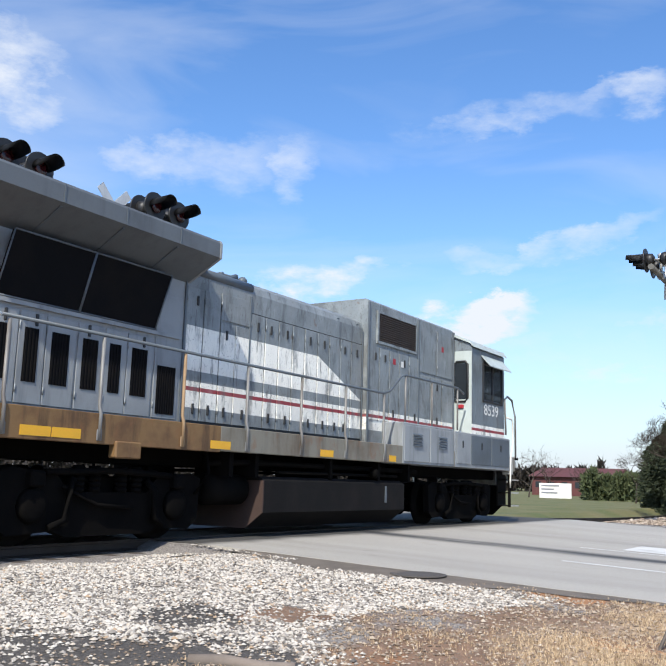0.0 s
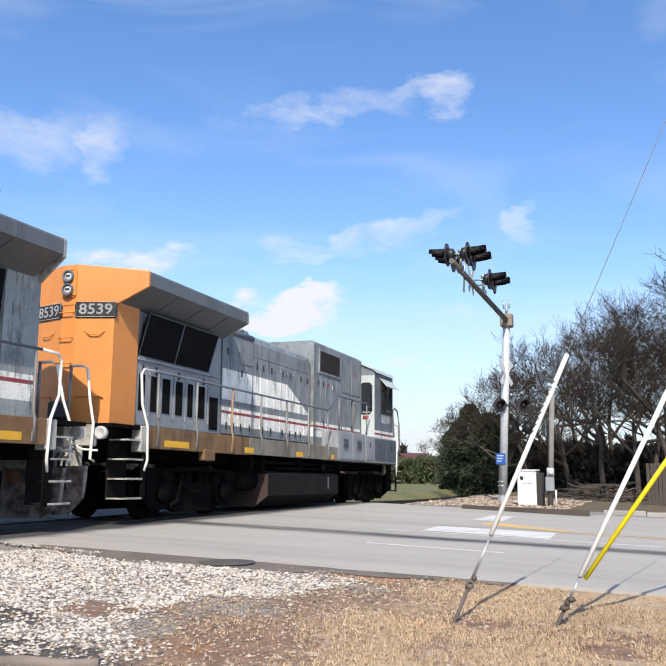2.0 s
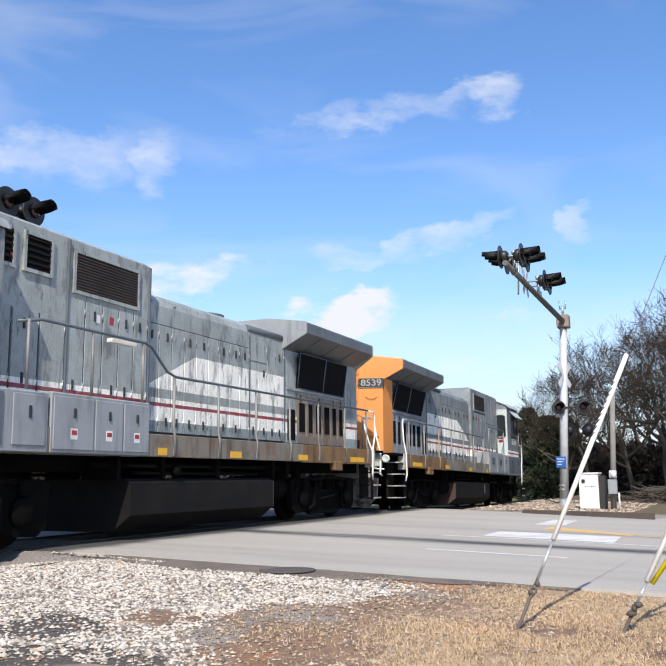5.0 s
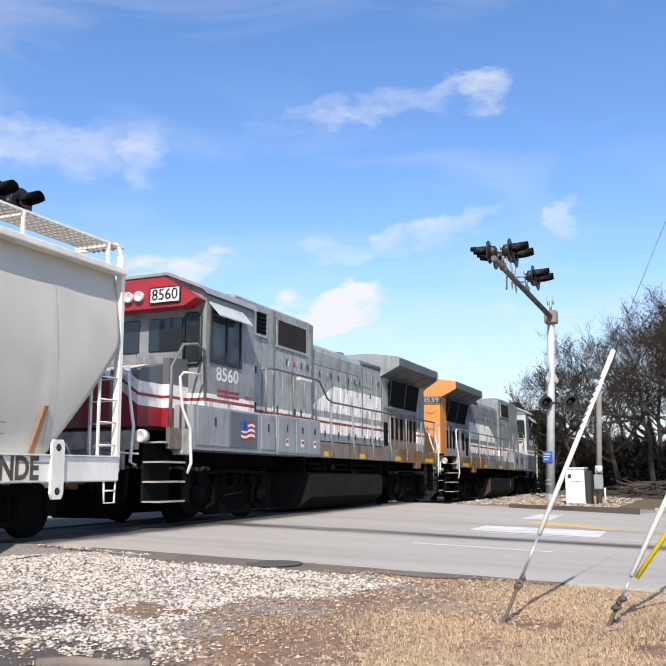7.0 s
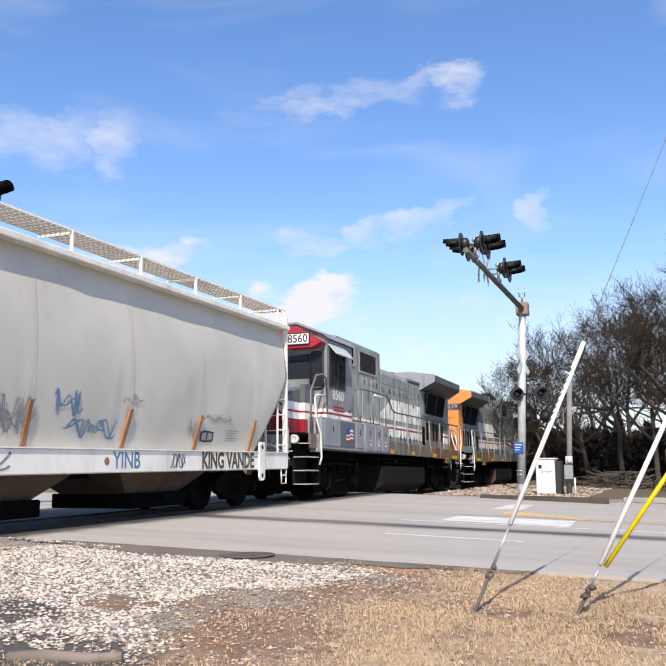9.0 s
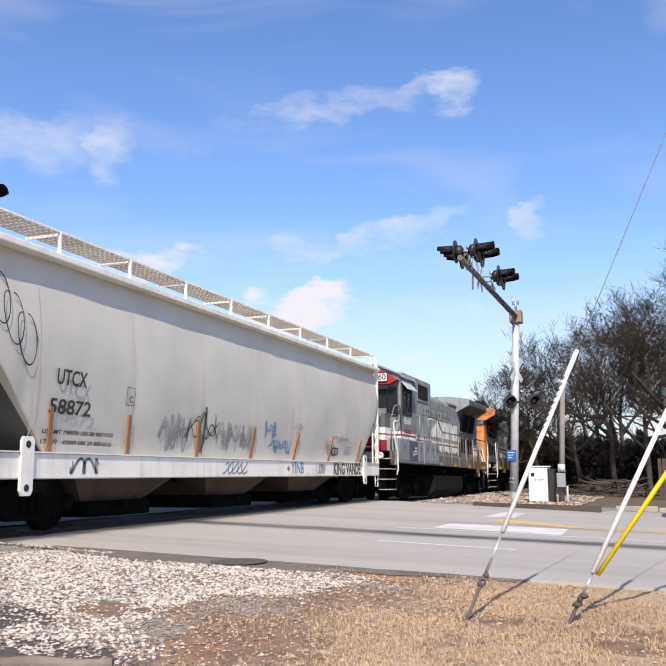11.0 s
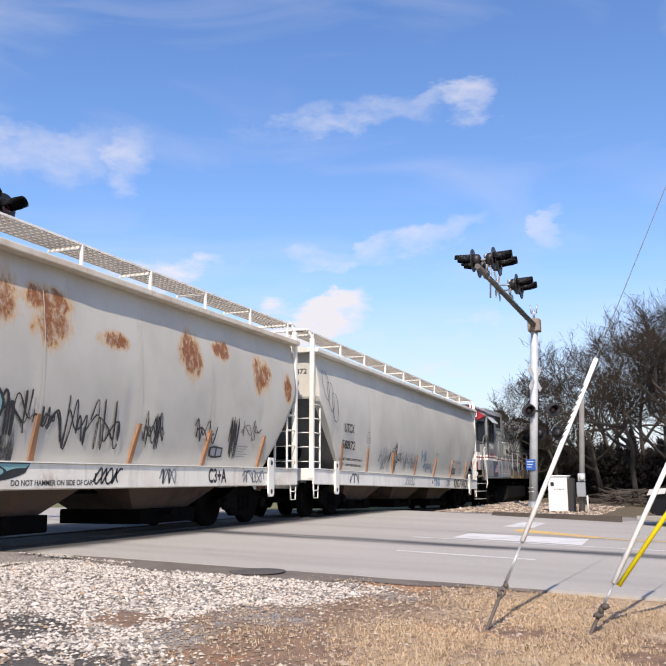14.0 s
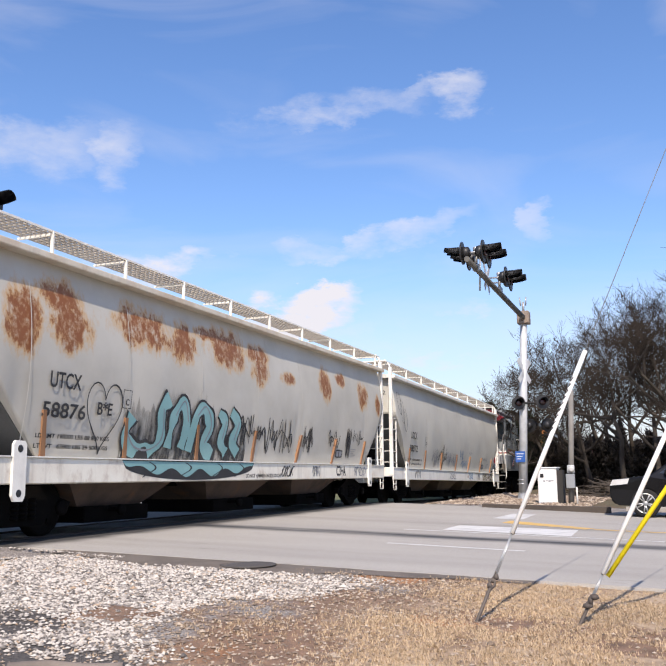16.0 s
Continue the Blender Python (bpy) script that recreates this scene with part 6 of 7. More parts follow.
    part("graffiti_shadow", bm, M["fade_ink"], H)
    # bubble letters: fat teal strokes outlined in dark paint
    strokes = [[(-2.75, 2.05), (-2.9, 1.7), (-2.6, 1.45), (-2.1, 1.42), (-1.75, 1.65), (-1.8, 2.2), (-1.55, 2.45)],
               [(-1.45, 1.5), (-1.35, 2.1), (-1.05, 2.4), (-0.85, 2.0), (-0.95, 1.5)], [(-0.65, 1.45), (-0.5, 2.15), (-0.2, 2.35), (0.1, 2.0), (-0.1, 1.6), (0.35, 1.4)],
               [(0.45, 2.3), (0.75, 2.1), (0.65, 1.7), (0.95, 1.45)], [(1.0, 2.35), (1.35, 2.1), (1.2, 1.7), (1.5, 1.45)]]

    def fine(p):
        out = []
        q = [p[0]] + list(p) + [p[-1]]
        for a, b, c, d in zip(q, q[1:], q[2:], q[3:]):
            for k in range(8):
                t = k / 8
                out.append(tuple(0.5 * (2 * b[j] + (c[j] - a[j]) * t + (2 * a[j] - 5 * b[j] + 4 * c[j] - d[j]) * t * t + (3 * b[j] - a[j] - 3 * c[j] + d[j]) * t ** 3) for j in (0, 1)))
        return out + [p[-1]]
    for mat, w, lift, name in (("ink", 0.50, 0.014, "graffiti_outline"), ("teal", 0.35, 0.018, "graffiti_fill")):
        bm = B()
        for p in [[(a - 2.3, b) for a, b in q] for q in strokes]:
            ribbon(bm, fine(p), w, lift)
        part(name, bm, M[mat], H)
    bm = B()
    for p in [[(a - 2.3, b) for a, b in q] for q in strokes]:
        ribbon(bm, fine([(a + 0.05, b + 0.04) for a, b in p[1:-1]]), 0.04, 0.022)
    tagged(part("graffiti_shine", bm, M["ink_grey"], H), kind="stuff")
    # feet of the letters on the sill
    def on_sill(name, mat, top, low, x):
        bm = B()
        rows = []
        for i in range(49):
            k = i / 48
            y = y0 - 0.05 + (y1 - y0 + 0.3) * k
            rows.append((bm.verts.new((x, y, low(k))), bm.verts.new((x, y, top(k)))))
        for a, b in zip(rows, rows[1:]):
            bm.faces.new((a[0], b[0], b[1], a[1]))
        part(name, bm, M[mat], H)
    on_sill("graffiti_foot_outline", "ink", lambda k: 1.25, lambda k: 1.24 - 0.36 * math.sin(math.pi * min(1.0, max(0.0, k))) ** 0.35, 1.534)
    on_sill("graffiti_foot", "teal", lambda k: 1.235, lambda k: 1.235 - 0.30 * max(0.0, math.sin(math.pi * k)) ** 0.4 * (0.72 + 0.28 * math.cos(k * 30)), 1.538)
    bm = B()
    for y in (-4.5, -3.2, -1.9, -0.9):
        pts = [Vector((1.541, y + 0.22 * math.sin(k * 0.55), 1.22 - 0.28 * k / 8)) for k in range(9)]
        for a, b in zip(pts, pts[1:]):
            bm.faces.new([bm.verts.new(v) for v in (a + Vector((0, -0.03, 0)), b + Vector((0, -0.03, 0)), b + Vector((0, 0.03, 0)), a + Vector((0, 0.03, 0)))])
    bmesh.ops.remove_doubles(bm, verts=list(bm.verts), dist=1e-4)
    tagged(part("graffiti_line", bm, M["ink"], H), kind="stuff")


RUST_SPOTS = ((-8.0, 3.38, 0.35, 0.4), (-6.85, 3.42, 0.5, 0.32), (-7.1, 3.85, 0.45, 0.25), (-4.7, 3.72, 0.8, 0.3), (-3.3, 3.6, 0.45, 0.3), (-1.4, 3.75, 0.75, 0.33), (0.2, 3.45, 0.35, 0.3), (0.1, 3.8, 0.5, 0.18),
              (1.8, 3.4, 0.35, 0.12), (4.4, 3.5, 0.35, 0.33), (5.7, 3.75, 0.3, 0.15), (7.55, 3.4, 0.35, 0.3), (9.0, 3.2, 0.2, 0.25), (-2.2, 3.95, 0.5, 0.12))


def hopper_paint(name, base, dirt, rusty):
    m, nt, b = nodes_of(name)
    sep = nt.nodes.new("ShaderNodeSeparateXYZ")
    nt.links.new(place(nt), sep.inputs[0])
    z = sep.outputs["Z"]
    col = mixed(nt, noise_of(nt, 0.7, 0.4, 0.7), base, dirt)
    col = mixed(nt, math_of(nt, "MULTIPLY", noise_of(nt, 2.5, 0.62, 0.74, (1, 1, 0.35), 8, 0.7), 0.35), col, tuple(c * k for c, k in zip(dirt, (0.75, 0.6, 0.42))))
    if rusty:
        # rust that broke out in a row of blotches under the eave, bleeding downwards
        high = nt.nodes.new("ShaderNodeMapRange")
        high.interpolation_type = "SMOOTHSTEP"
        high.inputs["From Min"].default_value, high.inputs["From Max"].default_value = 2.4, 2.9
        nt.links.new(z, high.inputs["Value"])
        rag = noise_of(nt, 2.4, 0.28, 0.72, (1, 1.3, 0.7), 12, 0.74)
        spot = None
        for cy, cz, ry, rz in RUST_SPOTS:
            dy = math_of(nt, "DIVIDE", math_of(nt, "SUBTRACT", sep.outputs["Y"], cy), ry * 1.15)
            dz = math_of(nt, "DIVIDE", math_of(nt, "SUBTRACT", z, cz), rz * 1.25)
            d = math_of(nt, "SUBTRACT", 1.0, math_of(nt, "ADD", math_of(nt, "MULTIPLY", dy, dy), math_of(nt, "MULTIPLY", dz, dz)))
            spot = d if spot is None else math_of(nt, "MAXIMUM", spot, d)
        spot = math_of(nt, "ADD", math_of(nt, "MAXIMUM", spot, -3.0), math_of(nt, "MULTIPLY", math_of(nt, "SUBTRACT", rag, 0.12), 2.4))
        blot, halo = nt.nodes.new("ShaderNodeMapRange"), nt.nodes.new("ShaderNodeMapRange")
        for node, lo, hi in ((blot, 0.95, 1.35), (halo, 0.1, 1.2)):
            node.inputs["From Min"].default_value, node.inputs["From Max"].default_value = lo, hi
            nt.links.new(spot, node.inputs["Value"])
        blot, halo = blot.outputs[0], halo.outputs[0]
        drip = noise_of(nt, 7.0, 0.36, 0.54, (1, 1, 0.75), 10, 0.75)
        h = math_of(nt, "MULTIPLY", math_of(nt, "MULTIPLY", halo, high.outputs[0]), 0.75)
        col = mixed(nt, math_of(nt, "MULTIPLY", h, math_of(nt, "ADD", 0.3, drip), True), col, (0.50, 0.29, 0.10))
        k = math_of(nt, "MULTIPLY", blot, high.outputs[0])
        col = mixed(nt, math_of(nt, "MULTIPLY", k, math_of(nt, "ADD", 0.12, math_of(nt, "MULTIPLY", drip, 1.0)), True), col, (0.22, 0.075, 0.018))
    nt.links.new(col, b.inputs["Base Color"])
    b.inputs["Roughness"].default_value = 0.5
    bumped(nt, b, noise_of(nt, 0.9, 0.3, 0.7, (1, 1, 0.4), 1.5, 0.4), 0.3, 0.04)
    return m


M["body_clean"] = hopper_paint("cream_hopper_side", (0.52, 0.505, 0.445), (0.45, 0.435, 0.385), False)
M["body_rusty"] = hopper_paint("rusting_hopper_side", (0.49, 0.47, 0.41), (0.41, 0.39, 0.335), True)
M["roof_rail_rusty"] = worn("rust_stained_roof_rail", (0.66, 0.60, 0.49), (0.50, 0.38, 0.26), 0.65, patch=1.2, streak=0.2, rust=0.6)
M["sill_rusty_white"] = worn("rust_stained_white_sill", (0.78, 0.75, 0.65), (0.62, 0.54, 0.44), 0.6, patch=1.2, streak=0.3, rust=0.45)
M["grating"] = worn("dull_grating", (0.34, 0.31, 0.265), (0.22, 0.20, 0.17), 0.75)
M["seam"] = worn("weld_seam_paint", (0.58, 0.55, 0.47), (0.45, 0.42, 0.35), 0.7)
M["stake"] = worn("brown_stake", (0.30, 0.15, 0.07), (0.20, 0.10, 0.05), 0.8)
# slope sheets: shade at the car ends put into the paint colour
M["shade_grey"] = worn("shaded_slope_sheet_paint", (0.10, 0.10, 0.095), (0.06, 0.06, 0.056), 0.8)
M["bay"] = worn("dusty_bay_paint", (0.11, 0.075, 0.055), (0.035, 0.028, 0.024), 0.85, rust=0.6)
M["fade_ink"] = worn("dark_spray_haze", (0.03, 0.032, 0.034), (0.07, 0.07, 0.07), 0.7, patch=3, lo=0.5, hi=0.8)


def thin_out(m, low, high):
    """Spray that thins out upwards into single streaks."""
    nt = m.node_tree
    sep, fall = nt.nodes.new("ShaderNodeSeparateXYZ"), nt.nodes.new("ShaderNodeMapRange")
    nt.links.new(place(nt), sep.inputs[0])
    fall.inputs["From Min"].default_value, fall.inputs["From Max"].default_value = high, low
    nt.links.new(sep.outputs["Z"], fall.inputs["Value"])
    streaks = noise_of(nt, 7.0, 0.35, 0.65, (1, 1, 0.25), 5, 0.6)
    nt.links.new(math_of(nt, "MULTIPLY", fall.outputs[0], math_of(nt, "ADD", 0.15, streaks), True), nt.nodes["Principled BSDF"].inputs["Alpha"])


thin_out(M["fade_ink"], 1.55, 2.75)
M["brown_ink"] = worn("brown_spray_paint", (0.07, 0.055, 0.03), (0.16, 0.13, 0.08), 0.7, patch=6)

def shorten(loco):
    """The second engine's forward half is a little shorter: draws box and cab towards the middle."""
    def y_of(y):
        if y < 1.45:
            return y
        return 1.45 + (y - 1.45) * 0.925 if y < 8.3 else 7.786 + (y - 8.3) * 1.43
    for ob in loco.children_recursive:
        if ob.type == "MESH" and ob.name.split(".")[0] not in ("truck", "wheelset", "handrail_post", "side_sill", "coupler", "pilot", "fuel_tank"):
            for v in ob.data.vertices:
                v.co.y = y_of(v.co.y)


loco_1 = locomotive(True)
loco_2 = locomotive(False)
shorten(loco_2)
car_1 = hopper_car(False)
car_2 = hopper_car(True)


# ---- crossing signals ----
def flasher(parent, m, lit=False):
    """A round black target with a dark red lens under a long visor, looking along its own -y."""
    bm = lathe(B(), [(0.0, 0.27), (0.02, 0.275), (0.03, 0.27)], (0, 0, 0), "y", 24)
    lathe(bm, [(0.02, 0.16), (0.16, 0.14), (0.2, 0.08), (0.2, 0.02)], (0, 0, 0), "y", 16)
    bm.transform(m)
    t = part("flasher_target", bm, M["black"], parent)
    bm = lathe(B(), [(-0.03, 0.13), (-0.045, 0.10), (-0.05, 0.03)], (0, 0, 0), "y", 18)
    bm.transform(m)
    part("flasher_lens", bm, M["red_lens"], t)
    bm = B()
    n = 14
    rings = []
    for yy, cut in ((0.0, 0.0), (-0.12, 0.0), (-0.40, 0.35)):
        row = []
        for i in range(n + 1):
            a = math.pi * (-0.05 + 1.1 * i / n)
            z = 0.155 * math.sin(a)
            keep = yy if z > -0.02 else yy * 0.6
            row.append((0.155 * math.cos(a), keep if cut == 0 else keep, z + cut * 0.04))
        rings.append([bm.verts.new(v) for v in row])
    for a, b in zip(rings, rings[1:]):
        for i in range(n):
            bm.faces.new((a[i], a[i + 1], b[i + 1], b[i])).smooth = True
    bmesh.ops.solidify(bm, geom=list(bm.faces), thickness=0.008)
    bm.transform(m)
    part("flasher_visor", bm, M["black"], t)
    return t


def crossbuck(parent, m, mat):
    """Two crossed boards, their faces along own -y."""
    for k, a in enumerate((45, -45)):
        bm = slab(B(), -0.61, 0.61, -0.012 - 0.012 * k, -0.002 - 0.012 * k, -0.115, 0.115, 0.01)
        bm.transform(m @ Matrix.Rotation(radians(a), 4, "Y"))
        part("crossbuck_board", bm, mat, parent)


def cantilever(x, y0, z0, h, y1, tilt_x, label, face, lamps, extras):
    """A mast with a long arm over the road, and pairs of flashers facing both ways along x."""
    S = thing("crossing_signal", label, "railway signal", "crossing signals")
    top = (x + tilt_x, y0, z0 + h)
    bm = B()
    tube(bm, [(x, y0, z0), (x + tilt_x * 0.5, y0, z0 + h * 0.5), (top[0], y0, top[2])], 0.17, 18, 0.14)
    part("mast", bm, M["mast"], S, "tall aluminium mast")
    bm = lathe(B(), [(0, 0.3), (0.04, 0.3), (0.08, 0.22), (0.3, 0.19)], (x, y0, z0), "z", 18)
    for k in range(6):
        a = k * math.pi / 3
        tube(bm, [(x + 0.25 * math.cos(a), y0 + 0.25 * math.sin(a), z0), (x + 0.25 * math.cos(a), y0 + 0.25 * math.sin(a), z0 + 0.12)], 0.025, 6)
    part("mast_base", bm, M["galv"], S)
    for z in (0.65, 0.8):
        part("mast_band", lathe(B(), [(z0 + z, 0.178), (z0 + z + 0.04, 0.178)], (x, y0, 0), "z", 18), M["galv"], S)
    d = 1 if y1 > y0 else -1
    bm = B()
    tube(bm, [(top[0], y0 + 0.2 * -d, top[2] - 0.1), (top[0], y1, top[2] + 0.02)], 0.105, 14, 0.085)
    part("arm", bm, M["arm"], S, "grey tubular cantilever arm")
    part("arm_bracket", slab(B(), top[0] - 0.24, top[0] + 0.24, y0 - 0.24, y0 + 0.24, top[2] - 0.36, top[2] + 0.16, 0.03), M["rust_bracket"], S, "rusty square arm bracket")
    bm = B()
    tube(bm, [(top[0], y0, top[2] + 0.16), (top[0], y0, top[2] + 0.55)], 0.05, 8)
    for k in (-0.1, 0.1):
        tube(bm, [(top[0] + k, y0, top[2] + 0.4), (top[0] + k * 1.3, y0, top[2] + 0.75)], 0.03, 6)
    part("top_bracket", bm, M["galv"], S)
    for ly, up, off, ways in lamps:
        z = top[2] + 0.05
        bm = B()
        tube(bm, [(top[0], ly, z), (top[0], ly, z + up + 0.15)], 0.05, 8)
        tube(bm, [(top[0], ly - 0.42, z + up), (top[0], ly + 0.42, z + up)], 0.035, 8)
        for k in (-0.42, 0.42):
            tube(bm, [(top[0] - off, ly + k, z + up), (top[0] + off, ly + k, z + up)], 0.03, 8)
        lathe(bm, [(0, 0.07), (0.15, 0.09), (0.18, 0.03)], (top[0], ly, z + up + 0.1), "z", 10)
        slab(bm, top[0] - 0.1, top[0] + 0.1, ly - 0.1, ly + 0.1, z - 0.12, z + 0.1, 0.02)
        part("lamp_bracket", bm, M["galv"], S)
        for k in (-0.42, 0.42):
            for w in ways:
                flasher(S, pose(top[0] + (off if w > 0 else -off), ly + k, z + up, 0, 0, w) @ Matrix.Scale(1.3, 4))
    extras(S, top)
    return S


M["arm"] = worn("dull_grey_arm", (0.13, 0.125, 0.11), (0.09, 0.085, 0.075), 0.6, 0.2)
M["rust_bracket"] = worn("rusty_bracket", (0.25, 0.20, 0.16), (0.16, 0.10, 0.06), 0.75, rust=0.6)


def far_extras(S, top):
    # mast flashers in both directions, crossbuck seen edge on, blue notice
    x, y, z = -5.75, 35.0, 0.0
    bm = tube(B(), [(x - 0.15, y - 0.1, 3.62), (x + 1.15, y - 0.1, 3.62)], 0.04, 8)
    part("flasher_bar", bm, M["black"], S)
    for fx, rz in ((0.05, 20), (0.98, 20)):
        flasher(S, pose(x + fx, y - 0.35, 3.62, 0, 0, rz))
    for fx in (0.35, 1.05):
        flasher(S, pose(x + fx, y + 0.3, 2.75, 0, 0, 160))
    crossbuck(S, pose(x + 0.28, y - 0.1, 4.9, 0, 0, 68), M["mast"])
    b = part("notice", slab(B(), x - 0.19, x + 0.19, y - 0.22, y - 0.20, 1.30, 1.73, 0.01), M["blue"], S, "small blue notice")
    for k in range(3):
        part("notice_bar", slab(B(), x - 0.14, x + 0.13 - 0.05 * k, y - 0.226, y - 0.221, 1.62 - k * 0.1, 1.645 - k * 0.1), M["pale"], b)
    crossbuck(S, pose(top[0] - 0.05, 27.9, top[2] + 0.1, 0, 0, 90), M["mast"])
    part("arm_rod", tube(B(), [(top[0] - 0.1, 27.0, top[2] - 0.5), (top[0] - 0.1, 27.3, top[2] + 0.9)], 0.03, 6), M["galv"], S)


cantilever(-5.75, 35.0, -0.2, 7.35, 24.8, 0.35, "aluminium crossing signal mast with a long cantilever arm and black flashers", 1, ((26.1, 0.38, 0.34, (90, -90)), (29.9, 0.38, 0.34, (90,))), far_extras)


def near_extras(S, top):
    crossbuck(S, pose(top[0] + 0.1, 13.3, top[2] + 0.0, 0, 0, 90), M["mast"])


cantilever(-14.7, 4.0, -0.4, 7.35, 15.6, 0.0, "second crossing signal whose arm reaches over the road behind the train", -1, ((14.9, 0.30, 0.25, (90, -90)), (10.7, 0.15, 0.25, (90, -90))), near_extras)


# ---- guy wires with plastic guards ----
def guy(base, top, guard0, guard1, guard_mat, label, far=9.0, flat=False, knot=1.0, rod=True):
    G = thing("guy_wire", label, "guy wire", "guy wires by the road")
    b, t = Vector(base), Vector(top)
    d = t - b
    def at(k):
        return b + d * k
    if rod:
        part("anchor_rod", tube(B(), [b - d.normalized() * 0.25, at(guard0 * 0.42)], 0.016, 8), M["anchor"], G, "rusty anchor rod")
        bm = B()
        for k in range(3):
            lathe(bm, [(-0.02 - 0.006 * k, 0.012), (-0.016, knot * (0.026 - 0.006 * (k % 2))), (0.012, knot * (0.020 + 0.005 * (k % 2))), (0.02, 0.012)], at(guard0 * (0.42 + 0.05 * knot * k)) + Vector((0.012 * (k - 1), 0.01 * (k % 2), 0)), ("z", "x", "z")[k], 9)
        tube(bm, [at(guard0 * 0.36), at(guard0 * 0.42) + Vector((0.03, 0, 0)), at(guard0 * 0.56), at(guard0 * 0.42) - Vector((0.03, 0, 0)), at(guard0 * 0.36)], 0.012, 6)
        part("thimble_eye", bm, M["anchor"], G)
        bm = B()
        for k in range(2):
            tube(bm, [at(guard0 * 0.5) + Vector((0.02 * (k - 0.5), 0, 0)), at(guard0 * 1.02) + Vector((0.006 * (k - 0.5), 0, 0))], 0.007, 6)
        part("preformed_grip", bm, M["galv"], G)
    part("strand", tube(B(), [at(guard0), at(far)], 0.0038, 6), M["strand"], G)
    bm = tube(B(), [at(guard0), at((guard0 + guard1) / 2), at(guard1)], 0.022, 12)
    part("guard", bm, M[guard_mat], G)
    if not flat:
        bm = B()
        n = d.normalized()
        for k in range(9):
            f = guard0 + (guard1 - guard0) * (0.55 + 0.035 * k)
            c = at(f) + Vector((-0.012, -0.014, 0))
            tube(bm, [c + Vector((-0.012, 0, -0.02)), c + Vector((0.012, 0, 0.025))], 0.008, 6)
        tagged(part("guard_scuff", bm, M["black"], G), kind="stuff")
    return G


M["guard_white"] = worn("white_guard_plastic", (0.84, 0.83, 0.78), (0.74, 0.72, 0.66), 0.45, patch=5)
M["strand"] = worn("dull_steel_strand", (0.22, 0.22, 0.22), (0.15, 0.15, 0.15), 0.6)
M["anchor"] = worn("rusty_anchor", (0.13, 0.11, 0.095), (0.07, 0.055, 0.045), 0.75, 0.4)
guy((-1.764, 7.906, -0.361), (-0.775, 8.786, 2.126), 0.308, 1.0, "guard_white", "steel guy wire in a white plastic guard with black scuffs", far=5.0)
guy((-0.896, 8.0, -0.371), (0.303, 8.815, 2.088), 0.180, 1.0, "guard_white", "steel guy wire in a clean white plastic guard", far=5.0, flat=True, knot=1.7)
guy((-0.674, 8.323, 0.005), (0.241, 8.636, 1.307), 0.022, 1.743, "guard_yellow", "guy wire in a bright yellow plastic guard", far=3.08, flat=True, rod=False)


# ---- roadside boxes, pole, fence, pile ----
def cabinet():
    x0, x1, y0, y1, z0 = -4.68, -4.02, 31.75, 32.5, -0.22
    C = thing("signal_cabinet", "white steel signal cabinet with a dark side on the gravel", "cabinet")
    part("body", slab(B(), x0, x1, y0, y1, z0, z0 + 1.26, 0.015), M["cabinet"], C)
    part("roof", slab(B(), x0 - 0.04, x1 + 0.04, y0 - 0.04, y1 + 0.04, z0 + 1.26, z0 + 1.31, 0.015), M["cabinet"], C)
    d = part("door", slab(B(), x0 + 0.03, x1 - 0.03, y0 - 0.02, y0, z0 + 0.08, z0 + 1.22, 0.008), M["cabinet"], C)
    part("door_handle", slab(B(), x0 + 0.10, x0 + 0.22, y0 - 0.06, y0 - 0.02, z0 + 0.95, z0 + 1.08, 0.02), M["black"], d)
    bm = B()
    for k in range(4):
        slab(bm, x0 + 0.2 + 0.09 * k, x0 + 0.26 + 0.1 * k, y0 - 0.024, y0 - 0.021, z0 + 0.80 + 0.02 * (k % 2), z0 + 0.85)
    part("marking", bm, M["ink_grey"], d)
    part("side_panel", slab(B(), x1, x1 + 0.2, y0 + 0.05, y1 - 0.05, z0, z0 + 1.2, 0.01), M["wood_dark"], C)


M["wood_dark"] = worn("dark_box_paint", (0.03, 0.028, 0.026), (0.05, 0.045, 0.04), 0.8)
cabinet()


def meter_pole():
    P = thing("meter_pole", "grey service pole with an electric meter box", "pole")
    part("post", tube(B(), [(-3.55, 31.6, -0.3), (-3.35, 31.6, 3.75)], 0.10, 12, 0.085), M["pole"], P)
    part("meter_box", slab(B(), -3.66, -3.36, 31.35, 31.5, 0.35, 0.85, 0.02), M["galv"], P)
    part("meter", lathe(B(), [(0, 0.1), (-0.1, 0.1), (-0.14, 0.06)], (-3.45, 31.4, 1.0), "y", 16), M["lens"], P)
    part("upper_box", slab(B(), -3.6, -3.36, 31.36, 31.5, 0.88, 1.15, 0.02), M["mast"], P)
    part("conduit", tube(B(), [(-3.32, 31.45, -0.25), (-3.32, 31.45, 0.4)], 0.03, 8), M["pale"], P)


M["pole"] = worn("grey_timber_pole", (0.22, 0.21, 0.19), (0.14, 0.13, 0.115), 0.9, streak=0.3)
meter_pole()


def fence():
    F = thing("board_fence", "dark weathered board fence under the trees", "fence")
    me = bpy.data.meshes.new("board")
    bm = slab(B(), -0.07, 0.07, -0.012, 0.012, 0, 1.75, 0.008)
    bm.to_mesh(me)
    bm.free()
    me.materials.append(M["wood"])
    rnd = random.Random(3)
    for i in range(60):
        b = new("board", me)
        b.parent = F
        b.matrix_basis = pose(-0.35 + i * 0.152, 40.0 + 0.05 * math.sin(i), -0.35, 0, rnd.uniform(-1, 1), 0)
